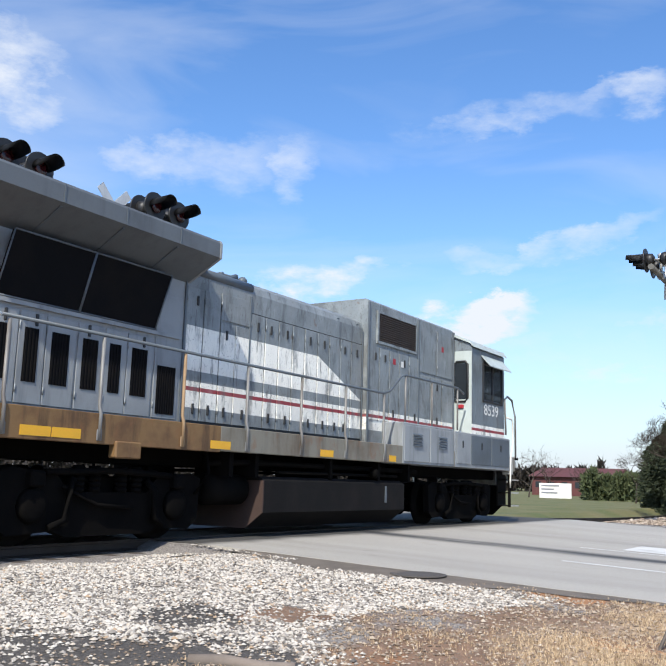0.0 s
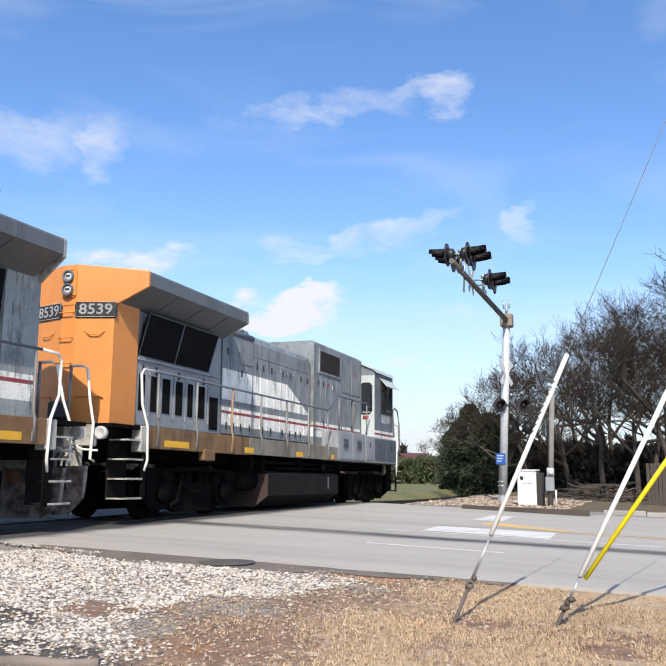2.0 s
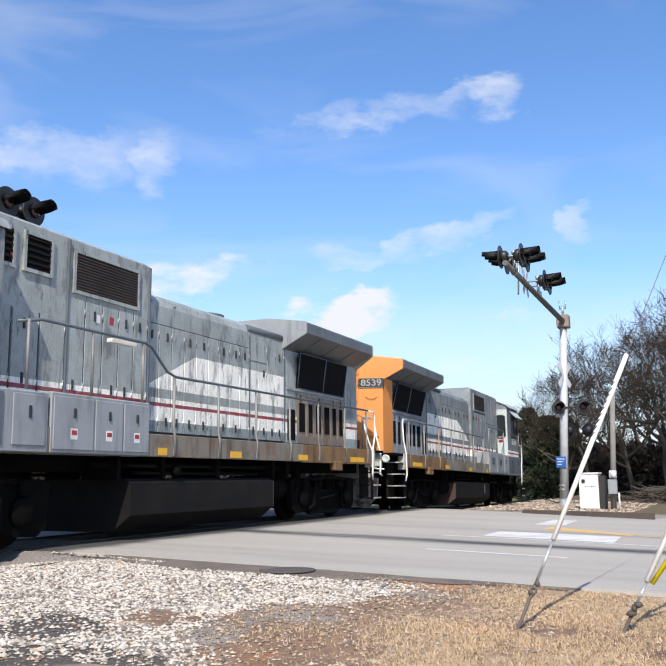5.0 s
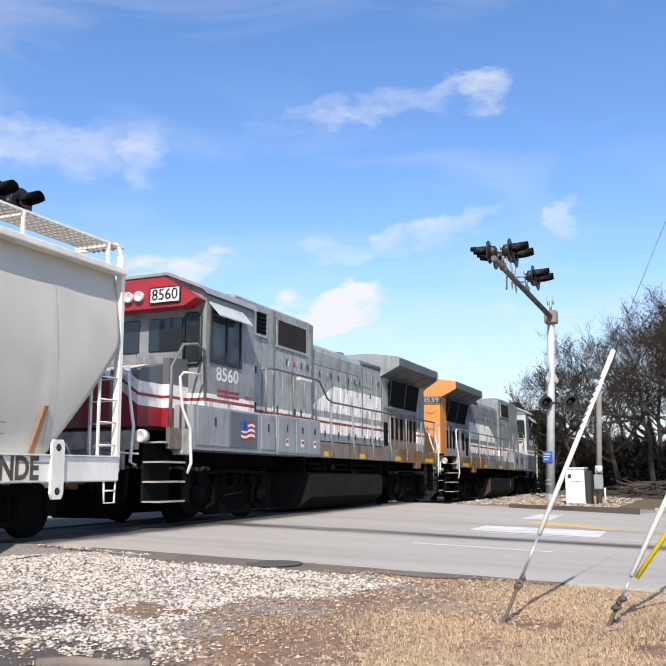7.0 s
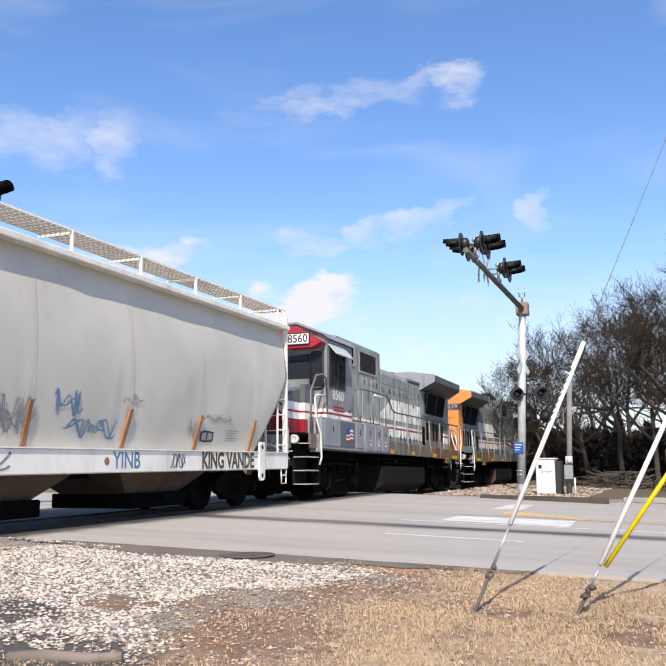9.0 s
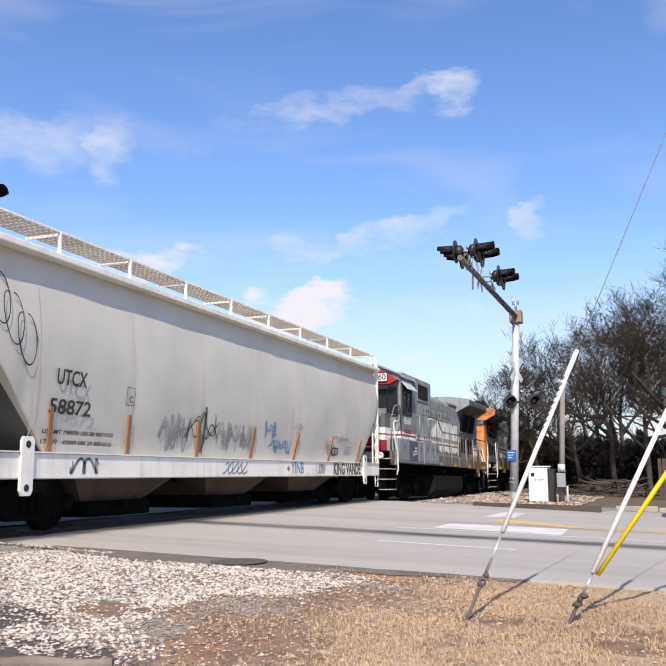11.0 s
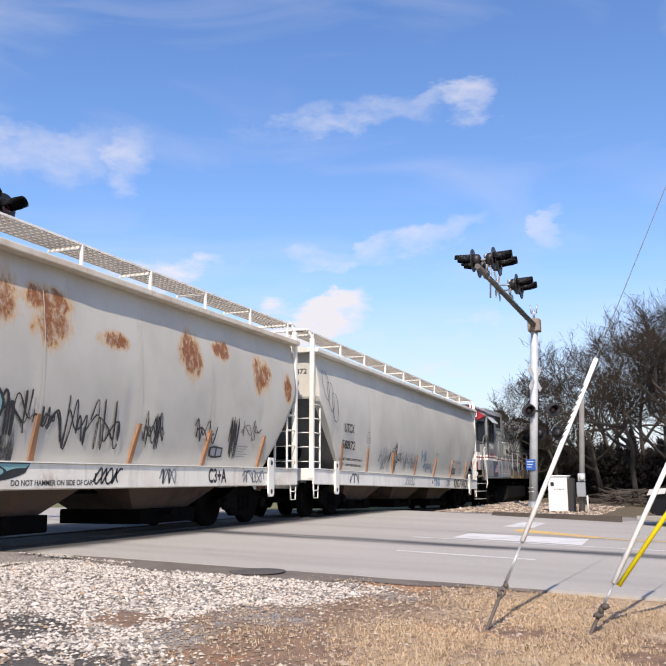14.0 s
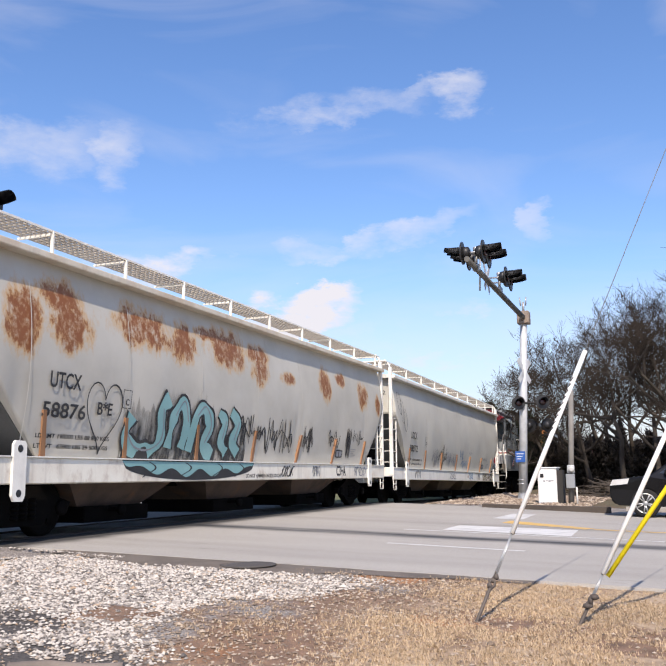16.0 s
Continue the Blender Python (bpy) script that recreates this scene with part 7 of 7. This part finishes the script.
    for z in (0.1, 1.0):
        part("rail", slab(B(), -0.4, 8.8, 40.03, 40.08, z, z + 0.09, 0.005), M["wood"], F)


fence()


def brush_pile():
    rnd = random.Random(8)
    bm = B()
    for i in range(160):
        x, y = rnd.gauss(-2.6, 1.3), rnd.gauss(44, 1.5)
        z = -0.3 + rnd.random() * 0.75 * math.exp(-((x + 2.6) / 2.2) ** 2)
        a, l = rnd.uniform(0, 6.28), rnd.uniform(0.6, 1.8)
        tube(bm, [(x, y, z), (x + l * 0.5 * math.cos(a), y + l * 0.5 * math.sin(a), z + rnd.uniform(-.1, .15)), (x + l * math.cos(a), y + l * math.sin(a), z + rnd.uniform(-.2, .25))], rnd.uniform(0.02, 0.08), 5, 0.012)
    ob = part("brush_pile", bm, M["bark"])
    tagged(ob, "heap of dead branches and logs beside the track", "brush pile", kind="stuff")


brush_pile()


def log():
    bm = B()
    pts = [(-4.45 + 0.12 * i, 5.10 + 0.055 * i, -0.36 + 0.012 * math.sin(i)) for i in range(7)]
    tube(bm, pts, 0.055, 9, 0.04)
    for v in bm.verts:
        v.co += Vector((0, 0, 1)) * 0.012 * noise.noise(v.co * 9)
    tagged(part("log", bm, M["log"]), "short bleached piece of timber lying on the gravel", "log")


log()


# ---- dark car that waits at the far side ----
def build_suv():
    """Its nose points to -x; own origin on the road under its middle, x along the car."""
    V = thing("suv", "black sport utility car with silver wheels waiting at the crossing", "car")
    bm = B()
    side = [(-2.35, 0.45), (-2.38, 0.75), (-2.3, 0.98), (-1.35, 1.12), (-0.65, 1.62), (-0.3, 1.72), (1.6, 1.75), (2.1, 1.55), (2.35, 1.05), (2.38, 0.5), (2.2, 0.3), (-2.2, 0.3)]
    prof = []
    prism(bm, [(x, z) for x, z in side], "y", -0.92, 0.92)
    for v in bm.verts:
        if v.co.z > 1.2:
            v.co.y *= 0.82
        if v.co.x < -2.2:
            v.co.y *= 0.86
    es = [e for e in bm.edges if e.calc_length() < 4]
    bmesh.ops.bevel(bm, geom=es, offset=0.05, segments=2, affect="EDGES")
    part("body", bm, M["car_paint"], V)
    for s in (-1, 1):
        bm = B()
        q = [(-1.1, 1.18), (-0.55, 1.58), (0.3, 1.62), (0.3, 1.15)]
        bm.faces.new([bm.verts.new((x, s * (0.93 - (z - 1.15) * 0.28), z)) for x, z in q])
        q = [(0.38, 1.15), (0.38, 1.62), (1.5, 1.64), (1.9, 1.2)]
        bm.faces.new([bm.verts.new((x, s * (0.93 - (z - 1.15) * 0.28), z)) for x, z in q])
        part("side_glass", bm, M["glass"], V)
        bm = B()
        prism(bm, [(-2.36, 0.82), (-2.28, 0.98), (-1.85, 1.03), (-1.9, 0.88)], "y", s * 0.80, s * 0.90) if s > 0 else prism(bm, [(-2.36, 0.82), (-2.28, 0.98), (-1.85, 1.03), (-1.9, 0.88)], "y", -0.90, -0.80)
        part("headlight", bm, M["lens"], V)
        part("mirror", slab(B(), -0.95, -0.7, min(s * 0.93, s * 1.08), max(s * 0.93, s * 1.08), 1.12, 1.3, 0.04), M["car_paint"], V)
        for x in (-1.45, 1.4):
            w = part("wheel", lathe(B(), [(s * 0.70, 0.28), (s * 0.72, 0.37), (s * 0.88, 0.38), (s * 0.93, 0.35), (s * 0.93, 0.27)], (x, 0, 0.38), "y", 28), M["rubber"], V)
            bm = lathe(B(), [(s * 0.84, 0.27), (s * 0.86, 0.24), (s * 0.86, 0.02)], (x, 0, 0.38), "y", 24)
            part("wheel_well_disc", bm, M["black"], w)
            bm = lathe(B(), [(s * 0.90, 0.275), (s * 0.935, 0.27), (s * 0.935, 0.24), (s * 0.90, 0.235)], (x, 0, 0.38), "y", 28)
            for k in range(10):
                a = 2 * math.pi * k / 10 + 0.12 * (1 if k % 2 else -1)
                tube(bm, [(x + 0.04 * math.cos(a), s * 0.925, 0.38 + 0.04 * math.sin(a)), (x + 0.25 * math.cos(a), s * 0.925, 0.38 + 0.25 * math.sin(a))], 0.02, 6)
            lathe(bm, [(s * 0.90, 0.07), (s * 0.945, 0.06), (s * 0.945, 0.01)], (x, 0, 0.38), "y", 12)
            part("rim", bm, M["steel"], w)
    return V


suv = build_suv()


def suv_pose(t):
    x = 0.55 + 1.75 * smooth(15.8, 11.5, t) + 1.5 * (1 - smooth(0.0, 12.0, t))
    return pose(x, 26.0, road_z(x + 0.3), 0, 1.9, 0)


# ---- trees and distance ----
def bare_tree(name, label, x, y, z, h, seed, spread=0.5, twigs=5, lean=0.0, thick=0.16):
    """Trunk and limbs as tapered tubes; the crown is a cloud of thin twigs."""
    rnd = random.Random(seed)
    T = thing(name, label, "tree", "bare trees")
    limbs, fine = B(), [[], []]

    def twig(p, d, l, r):
        v, f = fine
        q = p + d * l
        side = d.cross(Vector((0.3, 0.5, 0.8))).normalized() * r
        up = d.cross(side).normalized() * r
        i = len(v)
        for base, k in ((p, 1.0), (q, 0.35)):
            for a in range(3):
                v.append(tuple(base + (side * math.cos(a * 2.094) + up * math.sin(a * 2.094)) * k))
        for a in range(3):
            f.append((i + a, i + (a + 1) % 3, i + 3 + (a + 1) % 3, i + 3 + a))
        return q

    def grow(p, d, l, r, level):
        n = 4
        pts = [p]
        for _ in range(n):
            d = (d + Vector((rnd.gauss(0, 0.13), rnd.gauss(0, 0.13), rnd.gauss(0.05, 0.08)))).normalized()
            pts.append(pts[-1] + d * l / n)
        if level <= 2:
            tube(limbs, pts, r, 7 if level < 2 else 5, r * 0.6)
        else:
            for a, b in zip(pts, pts[1:]):
                twig(a, (b - a).normalized(), (b - a).length, r)
        if level >= twigs:
            return
        kids = rnd.randint(3, 4) if level < 3 else rnd.randint(3, 5)
        for k in range(kids):
            f = rnd.uniform(0.35, 1.0) if k else 1.0
            i = min(int(f * n), n - 1)
            base = pts[i] + (pts[i + 1] - pts[i]) * (f * n - i if k else 1)
            side = Vector((rnd.gauss(0, 1), rnd.gauss(0, 1), rnd.gauss(0.25, 0.5))).normalized()
            nd = (d * (1 - spread) + side * spread * rnd.uniform(0.8, 1.5)).normalized()
            grow(base, nd, l * rnd.uniform(0.55, 0.8), max(r * 0.55, 0.011), level + 1)
    grow(Vector((x, y, z - 0.2)), Vector((lean, 0, 1)).normalized(), h * 0.36, h * thick / 12, 0)
    part("trunk", limbs, M["bark"], T)
    ob = raw("crown", fine[0], fine[1], M["twig"], T)
    return T


def evergreen(x, y, z, h, w, seed, label, mat, n=5200, name="evergreen_tree"):
    """A conical crown of many small sprays round a trunk, with an uneven outline."""
    rnd = random.Random(seed)
    T = thing(name, label, "tree", "evergreens")
    part("trunk", tube(B(), [(x, y, z - 0.2), (x + 0.1, y, z + h * 0.5), (x, y, z + h * 0.9)], h * 0.03, 8, 0.02), M["bark"], T)
    v, f = [], []
    for _ in range(n):
        k = rnd.random() ** 1.25
        a = rnd.uniform(0, 6.283)
        bulge = 0.75 + 0.8 * noise.noise((math.cos(a) * 1.6 + seed, math.sin(a) * 1.6, k * 5))
        r = w * (1 - k) ** 0.5 * bulge * (0.45 + 0.55 * math.sqrt(rnd.random()))
        p = Vector((x + r * math.cos(a), y + r * math.sin(a), z + 0.1 + h * k))
        out = Vector((math.cos(a), math.sin(a), rnd.uniform(-0.4, 0.5))).normalized()
        for _k in range(3):
            d = (out + Vector((rnd.gauss(0, 0.6), rnd.gauss(0, 0.6), rnd.gauss(0, 0.6)))).normalized()
            side = d.cross(Vector((rnd.gauss(0, 1), rnd.gauss(0, 1), rnd.gauss(0, 1)))).normalized() * rnd.uniform(0.03, 0.07) * (h / 6) ** 0.5
            l = rnd.uniform(0.15, 0.42) * (h / 6) ** 0.5
            i = len(v)
            v += [tuple(p - side), tuple(p + side), tuple(p + d * l)]
            f.append((i, i + 1, i + 2))
    raw("crown", v, f, M[mat], T)
    return T


def leafy(name, c1, c2):
    m, nt, b = nodes_of(name)
    g = nt.nodes.new("ShaderNodeNewGeometry")
    col = mixed(nt, g.outputs["Random Per Island"], c1, c2)
    nt.links.new(mixed(nt, math_of(nt, "MULTIPLY", noise_of(nt, 0.8, 0.35, 0.7), 0.6), col, tuple(k * 0.5 for k in c1)), b.inputs["Base Color"])
    b.inputs["Roughness"].default_value = 0.8
    return m


M["needles"] = leafy("dark_needles", (0.022, 0.036, 0.014), (0.05, 0.06, 0.027))
M["hedge"] = leafy("green_hedge_leaves", (0.05, 0.068, 0.022), (0.09, 0.105, 0.04))
M["straw"] = leafy("dry_grass", (0.62, 0.47, 0.30), (0.40, 0.285, 0.175))
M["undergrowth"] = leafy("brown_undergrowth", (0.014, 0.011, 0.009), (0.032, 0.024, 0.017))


def polar(az, dist):
    return -math.sin(radians(az)) * dist, math.cos(radians(az)) * dist


# evergreens behind the mast
for az, dist, h, w, seed in ((11.3, 62, 6.1, 2.6, 1), (10.0, 60, 5.4, 2.6, 2), (12.3, 66, 4.8, 1.7, 3), (9.0, 64, 5.6, 2.4, 4)):
    px, py = polar(az, dist)
    evergreen(px, py, -0.6, h, w, seed, "dense dark green evergreen at the edge of the woods", "needles")
# bare wood
WOOD = [(9.0, 52, 7.2, 11, .55), (7.4, 55, 10.0, 12, .5), (5.2, 57, 12.2, 13, .5), (5.7, 70, 11.5, 14, .5), (3.2, 50, 11.3, 15, .55), (1.0, 47, 11.0, 16, .55),
        (-1.4, 46, 12.0, 17, .5), (-5.6, 45, 14.5, 18, .5), (-2.0, 52, 12.5, 25, .5), (0.2, 56, 12.5, 26, .5), (4.2, 62, 12.5, 27, .5), (2.2, 64, 13.5, 19, .5), (-0.6, 66, 14.5, 20, .5), (11.6, 85, 8.0, 21, .55), (13.6, 95, 6.0, 22, .55), (-5.5, 50, 15.0, 23, .5), (8.2, 78, 10.0, 24, .5)]
for az, dist, h, seed, spread in WOOD:
    px, py = polar(az, dist)
    bare_tree("bare_tree", "leafless grey-brown tree with a wide twiggy crown", px, py, -0.6, h * 1.12, seed, spread, 6 if dist < 60 else 5)
for az, dist, h, seed in ((20.0, 120, 8.5, 31), (19.0, 125, 8.0, 32), (16.4, 130, 6.5, 33), (15.6, 140, 6.0, 34)):
    px, py = polar(az, dist)
    bare_tree("bare_tree", "small leafless tree beside the far buildings", px, py, -0.6, h, seed, 0.55, 4)


def thicket(name, label, az0, az1, dist, h, n, mat, seed, size=0.5):
    """An uneven bank of leaves along a stretch of the far edge."""
    rnd = random.Random(seed)
    v, f = [], []
    for _ in range(n):
        az = rnd.uniform(az0, az1)
        px, py = polar(az, dist + rnd.uniform(-3, 3))
        top = h * (0.7 + 0.45 * noise.noise((az * 1.7, seed, 0)) + 0.15 * noise.noise((az * 7, seed, 2)))
        p = Vector((px, py, -0.7 + top * rnd.random() ** 0.8))
        for _k in range(2):
            d = Vector((rnd.gauss(0, 0.5), rnd.gauss(0, 0.5), rnd.gauss(0.5, 0.6))).normalized()
            side = d.cross(Vector((rnd.gauss(0, 1), rnd.gauss(0, 1), rnd.gauss(0, 1)))).normalized() * size * rnd.uniform(0.12, 0.25)
            i = len(v)
            v += [tuple(p - side), tuple(p + side), tuple(p + d * size * rnd.uniform(0.5, 1.1))]
            f.append((i, i + 1, i + 2))
    tagged(raw(name, v, f, M[mat]), label, "hedge", kind="stuff")


thicket("bamboo_bank", "bank of green bamboo beyond the field", 11.0, 16.6, 110, 4.2, 14000, "hedge", 5, 1.0)
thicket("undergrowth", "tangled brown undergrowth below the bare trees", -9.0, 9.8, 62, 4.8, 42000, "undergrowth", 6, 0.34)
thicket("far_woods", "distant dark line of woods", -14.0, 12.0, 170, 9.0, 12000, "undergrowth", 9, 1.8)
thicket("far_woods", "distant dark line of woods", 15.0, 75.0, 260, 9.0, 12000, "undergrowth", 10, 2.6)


def far_building(x0, x1, y, z0, wall_h, roof_h, label, wall, roof, bays):
    H = thing("low_building", label, "building")
    part("wall", slab(B(), x0, x1, y, y + 14, z0, z0 + wall_h, 0.05), M[wall], H)
    bm = B()
    prism(bm, [(y - 0.6, z0 + wall_h), (y + 7, z0 + wall_h + roof_h), (y + 14.6, z0 + wall_h)], "x", x0 - 0.5, x1 + 0.5)
    part("roof", bm, M[roof], H)
    n = bays
    for i in range(n):
        cx = x0 + (i + 0.5) * (x1 - x0) / n
        part("window", slab(B(), cx - 0.5, cx + 0.5, y - 0.04, y + 0.02, z0 + wall_h * 0.45, z0 + wall_h * 0.75), M["glass"], H)


M["roof_red"] = worn("dull_red_roof", (0.11, 0.035, 0.032), (0.08, 0.028, 0.026), 0.8)
far_building(-54.0, -40.0, 150, -0.6, 3.4, 1.7, "long low building with a dull red roof beyond the field", "roof_red", "roof_red", 6)
# white panel that stands for the far building's wall; its bars are invented
S_ = thing("board_sign", "plain white piece of the far building's wall, with added grey bars", "sign")
sx0, sy0 = polar(19.35, 118)
sx1, sy1 = polar(17.2, 118)
part("panel", slab(B(), sx0, sx1, sy0, sy0 + 0.2, -0.5, 1.5, 0.03), M["white"], S_)
for k, w in enumerate((0.55, 0.4, 0.5)):
    part("sign_bar", slab(B(), sx0 + 0.3, sx0 + 0.3 + (sx1 - sx0) * w, sy0 - 0.03, sy0, 1.1 - k * 0.45, 1.28 - k * 0.45), M["ink_grey"], S_)
far_building(-12.0, -7.0, 105, -0.6, 2.4, 1.8, "small far house with a pale wall and red brick", "white", "roof_red", 2)


# ---- loose gravel and dry grass ----
def verge_mix(x, y):
    """0 in pale gravel, 1 in grass, by the same drift as the ground's colours."""
    return x + 0.25 * (8.0 - y) + 1.1 * noise.noise((x * 0.9, y * 0.9, 0.0))


def gravel(n, name, mat, seed, x0, x1, y0, y1, lo, hi, keep):
    rnd = np.random.RandomState(seed)
    base = np.array([(0, 0, 1), (0.95, 0, 0.1), (0.3, 0.9, 0.0), (-0.75, 0.55, 0.1), (-0.75, -0.6, 0.05), (0.3, -0.9, 0.1), (0, 0, -0.8)])
    tris = [(0, 1, 2), (0, 2, 3), (0, 3, 4), (0, 4, 5), (0, 5, 1), (6, 2, 1), (6, 3, 2), (6, 4, 3), (6, 5, 4), (6, 1, 5)]
    vs, fs = [], []
    for _ in range(n):
        x, y = rnd.uniform(x0, x1), y0 + (y1 - y0) * rnd.rand() ** 1.1
        k = keep(x, y)
        if rnd.rand() > k:
            continue
        s = rnd.uniform(lo, hi) * (1.6 if rnd.rand() < 0.05 else 1)
        a = rnd.uniform(0, 6.28)
        p = base * (1 + rnd.uniform(-0.35, 0.35, (7, 3))) * np.array([s, s * 0.8, s * 0.55])
        c, d = math.cos(a), math.sin(a)
        z = ground_z(x, y) + 0.035 * noise.noise((x * 0.9, y * 0.9, 0)) + s * 0.18
        i = len(vs)
        vs += [(x + q[0] * c - q[1] * d, y + q[0] * d + q[1] * c, z + q[2]) for q in p]
        fs += [(i + t[0], i + t[1], i + t[2]) for t in tris]
    return raw(name, vs, fs, M[mat])


def stone_mat(name, stops):
    m, nt, b = nodes_of(name)
    g, r = nt.nodes.new("ShaderNodeNewGeometry"), nt.nodes.new("ShaderNodeValToRGB")
    nt.links.new(g.outputs["Random Per Island"], r.inputs[0])
    while len(r.color_ramp.elements) < len(stops):
        r.color_ramp.elements.new(0.5)
    for e, (p, c) in zip(r.color_ramp.elements, stops):
        e.position, e.color = p, (*c, 1)
    nt.links.new(mixed(nt, math_of(nt, "MULTIPLY", noise_of(nt, 60, 0.3, 0.7), 0.3), r.outputs[0], (0.2, 0.18, 0.16)), b.inputs["Base Color"])
    b.inputs["Roughness"].default_value = 0.9
    return m


M["stones"] = stone_mat("pale_limestone", [(0.0, (0.07, 0.062, 0.056)), (0.22, (0.24, 0.215, 0.185)), (0.5, (0.46, 0.42, 0.365)), (0.92, (0.62, 0.57, 0.50)), (0.97, (0.38, 0.27, 0.17))])
M["grit"] = stone_mat("brown_grit", [(0.0, (0.12, 0.085, 0.06)), (0.4, (0.22, 0.16, 0.11)), (0.7, (0.38, 0.30, 0.22)), (0.95, (0.48, 0.40, 0.31))])
PATCHES = ((-5.45, 6.2, 0.42, 0.46), (-4.85, 6.95, 0.36, 0.32), (-4.4, 5.2, 0.7, 0.6), (-4.7, 4.3, 1.4, 0.9))


def bare(x, y):
    return any(((x - a) / c) ** 2 + ((y - b) / d) ** 2 < 1 + 1.3 * noise.noise((x * 2.6, y * 3.4, 5)) + 0.9 * noise.noise((x * 7, y * 8, 2)) for a, b, c, d in PATCHES)


def keep_stone(x, y):
    if y > 9.75 and x > -7.0:
        return 0.0
    k = 1 - smooth(-4.0, -3.3, verge_mix(x, y))
    return k * (0.22 if bare(x, y) else 1.0)


def keep_grit(x, y):
    v = verge_mix(x, y)
    return (0.85 * smooth(-4.4, -3.6, v) * (1 - 0.8 * smooth(-2.6, -1.4, v)) + 0.08) * (0.5 if bare(x, y) else 1) * (1.0 if y < 10.0 else 0.0)


tagged(gravel(62000, "pale_gravel", "stones", 4, -9.0, -2.6, 3.6, 10.25, 0.010, 0.029, keep_stone), "loose pale limestone gravel", "gravel", kind="stuff")
tagged(gravel(20000, "brown_grit", "grit", 5, -6.0, 1.2, 4.2, 10.3, 0.008, 0.024, keep_grit), "scattered brown grit and pebbles", "gravel", kind="stuff")
tagged(gravel(9000, "track_stones", "grit", 6, -9.4, -2.8, 28.8, 42.0, 0.03, 0.08, lambda x, y: 0.9 if x < -5 else 0.5), "coarse stones by the track", "gravel", kind="stuff")


def dry_grass(n, seed, x0, x1, y0, y1):
    rnd = np.random.RandomState(seed)
    vs, fs = [], []
    for _ in range(n):
        x, y = rnd.uniform(x0, x1), rnd.uniform(y0, y1)
        v = verge_mix(x, y)
        clump = 0.5 + 0.5 * noise.noise((x * 1.7, y * 1.7, 4))
        fine = 0.5 + 0.5 * noise.noise((x * 6, y * 6, 8))
        if rnd.rand() > smooth(-3.4, -1.8, v) * smooth(0.18, 0.5, clump) * (0.45 + 0.55 * fine) + 0.03:
            continue
        z = ground_z(x, y) + 0.035 * noise.noise((x * 0.9, y * 0.9, 0))
        for _k in range(5):
            a, l = rnd.uniform(0, 6.28), rnd.uniform(0.010, 0.034)
            w, t = 0.0035, rnd.uniform(0.15, 1.3)
            bx, by = x + rnd.uniform(-.02, .02), y + rnd.uniform(-.02, .02)
            dx, dy = math.cos(a), math.sin(a)
            i = len(vs)
            vs += [(bx - dy * w, by + dx * w, z), (bx + dy * w, by - dx * w, z), (bx + dx * l * t * 0.8, by + dy * l * t * 0.8, z + l)]
            fs.append((i, i + 1, i + 2))
    tagged(raw("dry_grass", vs, fs, M["straw"]), "short dry straw-coloured grass", "grass", kind="stuff")


dry_grass(75000, 7, -4.5, 2.6, 4.4, 10.35)


# ---- motion ----
def rolled(t):
    return float(np.interp(t, [r[0] for r in ROLLED], [r[1] for r in ROLLED]))


def on_track(y, flip):
    """The pose of a car whose middle is at y along the track."""
    a, b = rail_z(y - 6.1), rail_z(y + 6.1)
    pitch = math.degrees(math.atan2(b - a, 12.2))
    return pose(TRACK_X, y, (a + b) / 2, -pitch if flip else pitch, 0, 180 if flip else 0)


def motions():
    times = [r[0] for r in ROLLED]
    for car, y, flip in ((loco_1, 15.1, False), (loco_2, -5.1, True), (car_1, -25.15, False), (car_2, -45.3, False)):
        walk(car, [(t, on_track(y + rolled(t), flip)) for t in times])
    steps = [i * 16.0 / 107 for i in range(108)]
    for ob, y, r in WHEELS:
        top = ob.parent.parent
        sign = 1 if top == loco_2 else -1
        walk(ob, [(t, pose(0, y, r, sign * math.degrees(rolled(t) / r), 0, 0)) for t in steps])
    walk(suv, [(t, suv_pose(t)) for t in (0.0, 11.0, 12.0, 12.5, 13.0, 13.5, 14.0, 14.5, 15.0, 15.5, 16.0)])


motions()
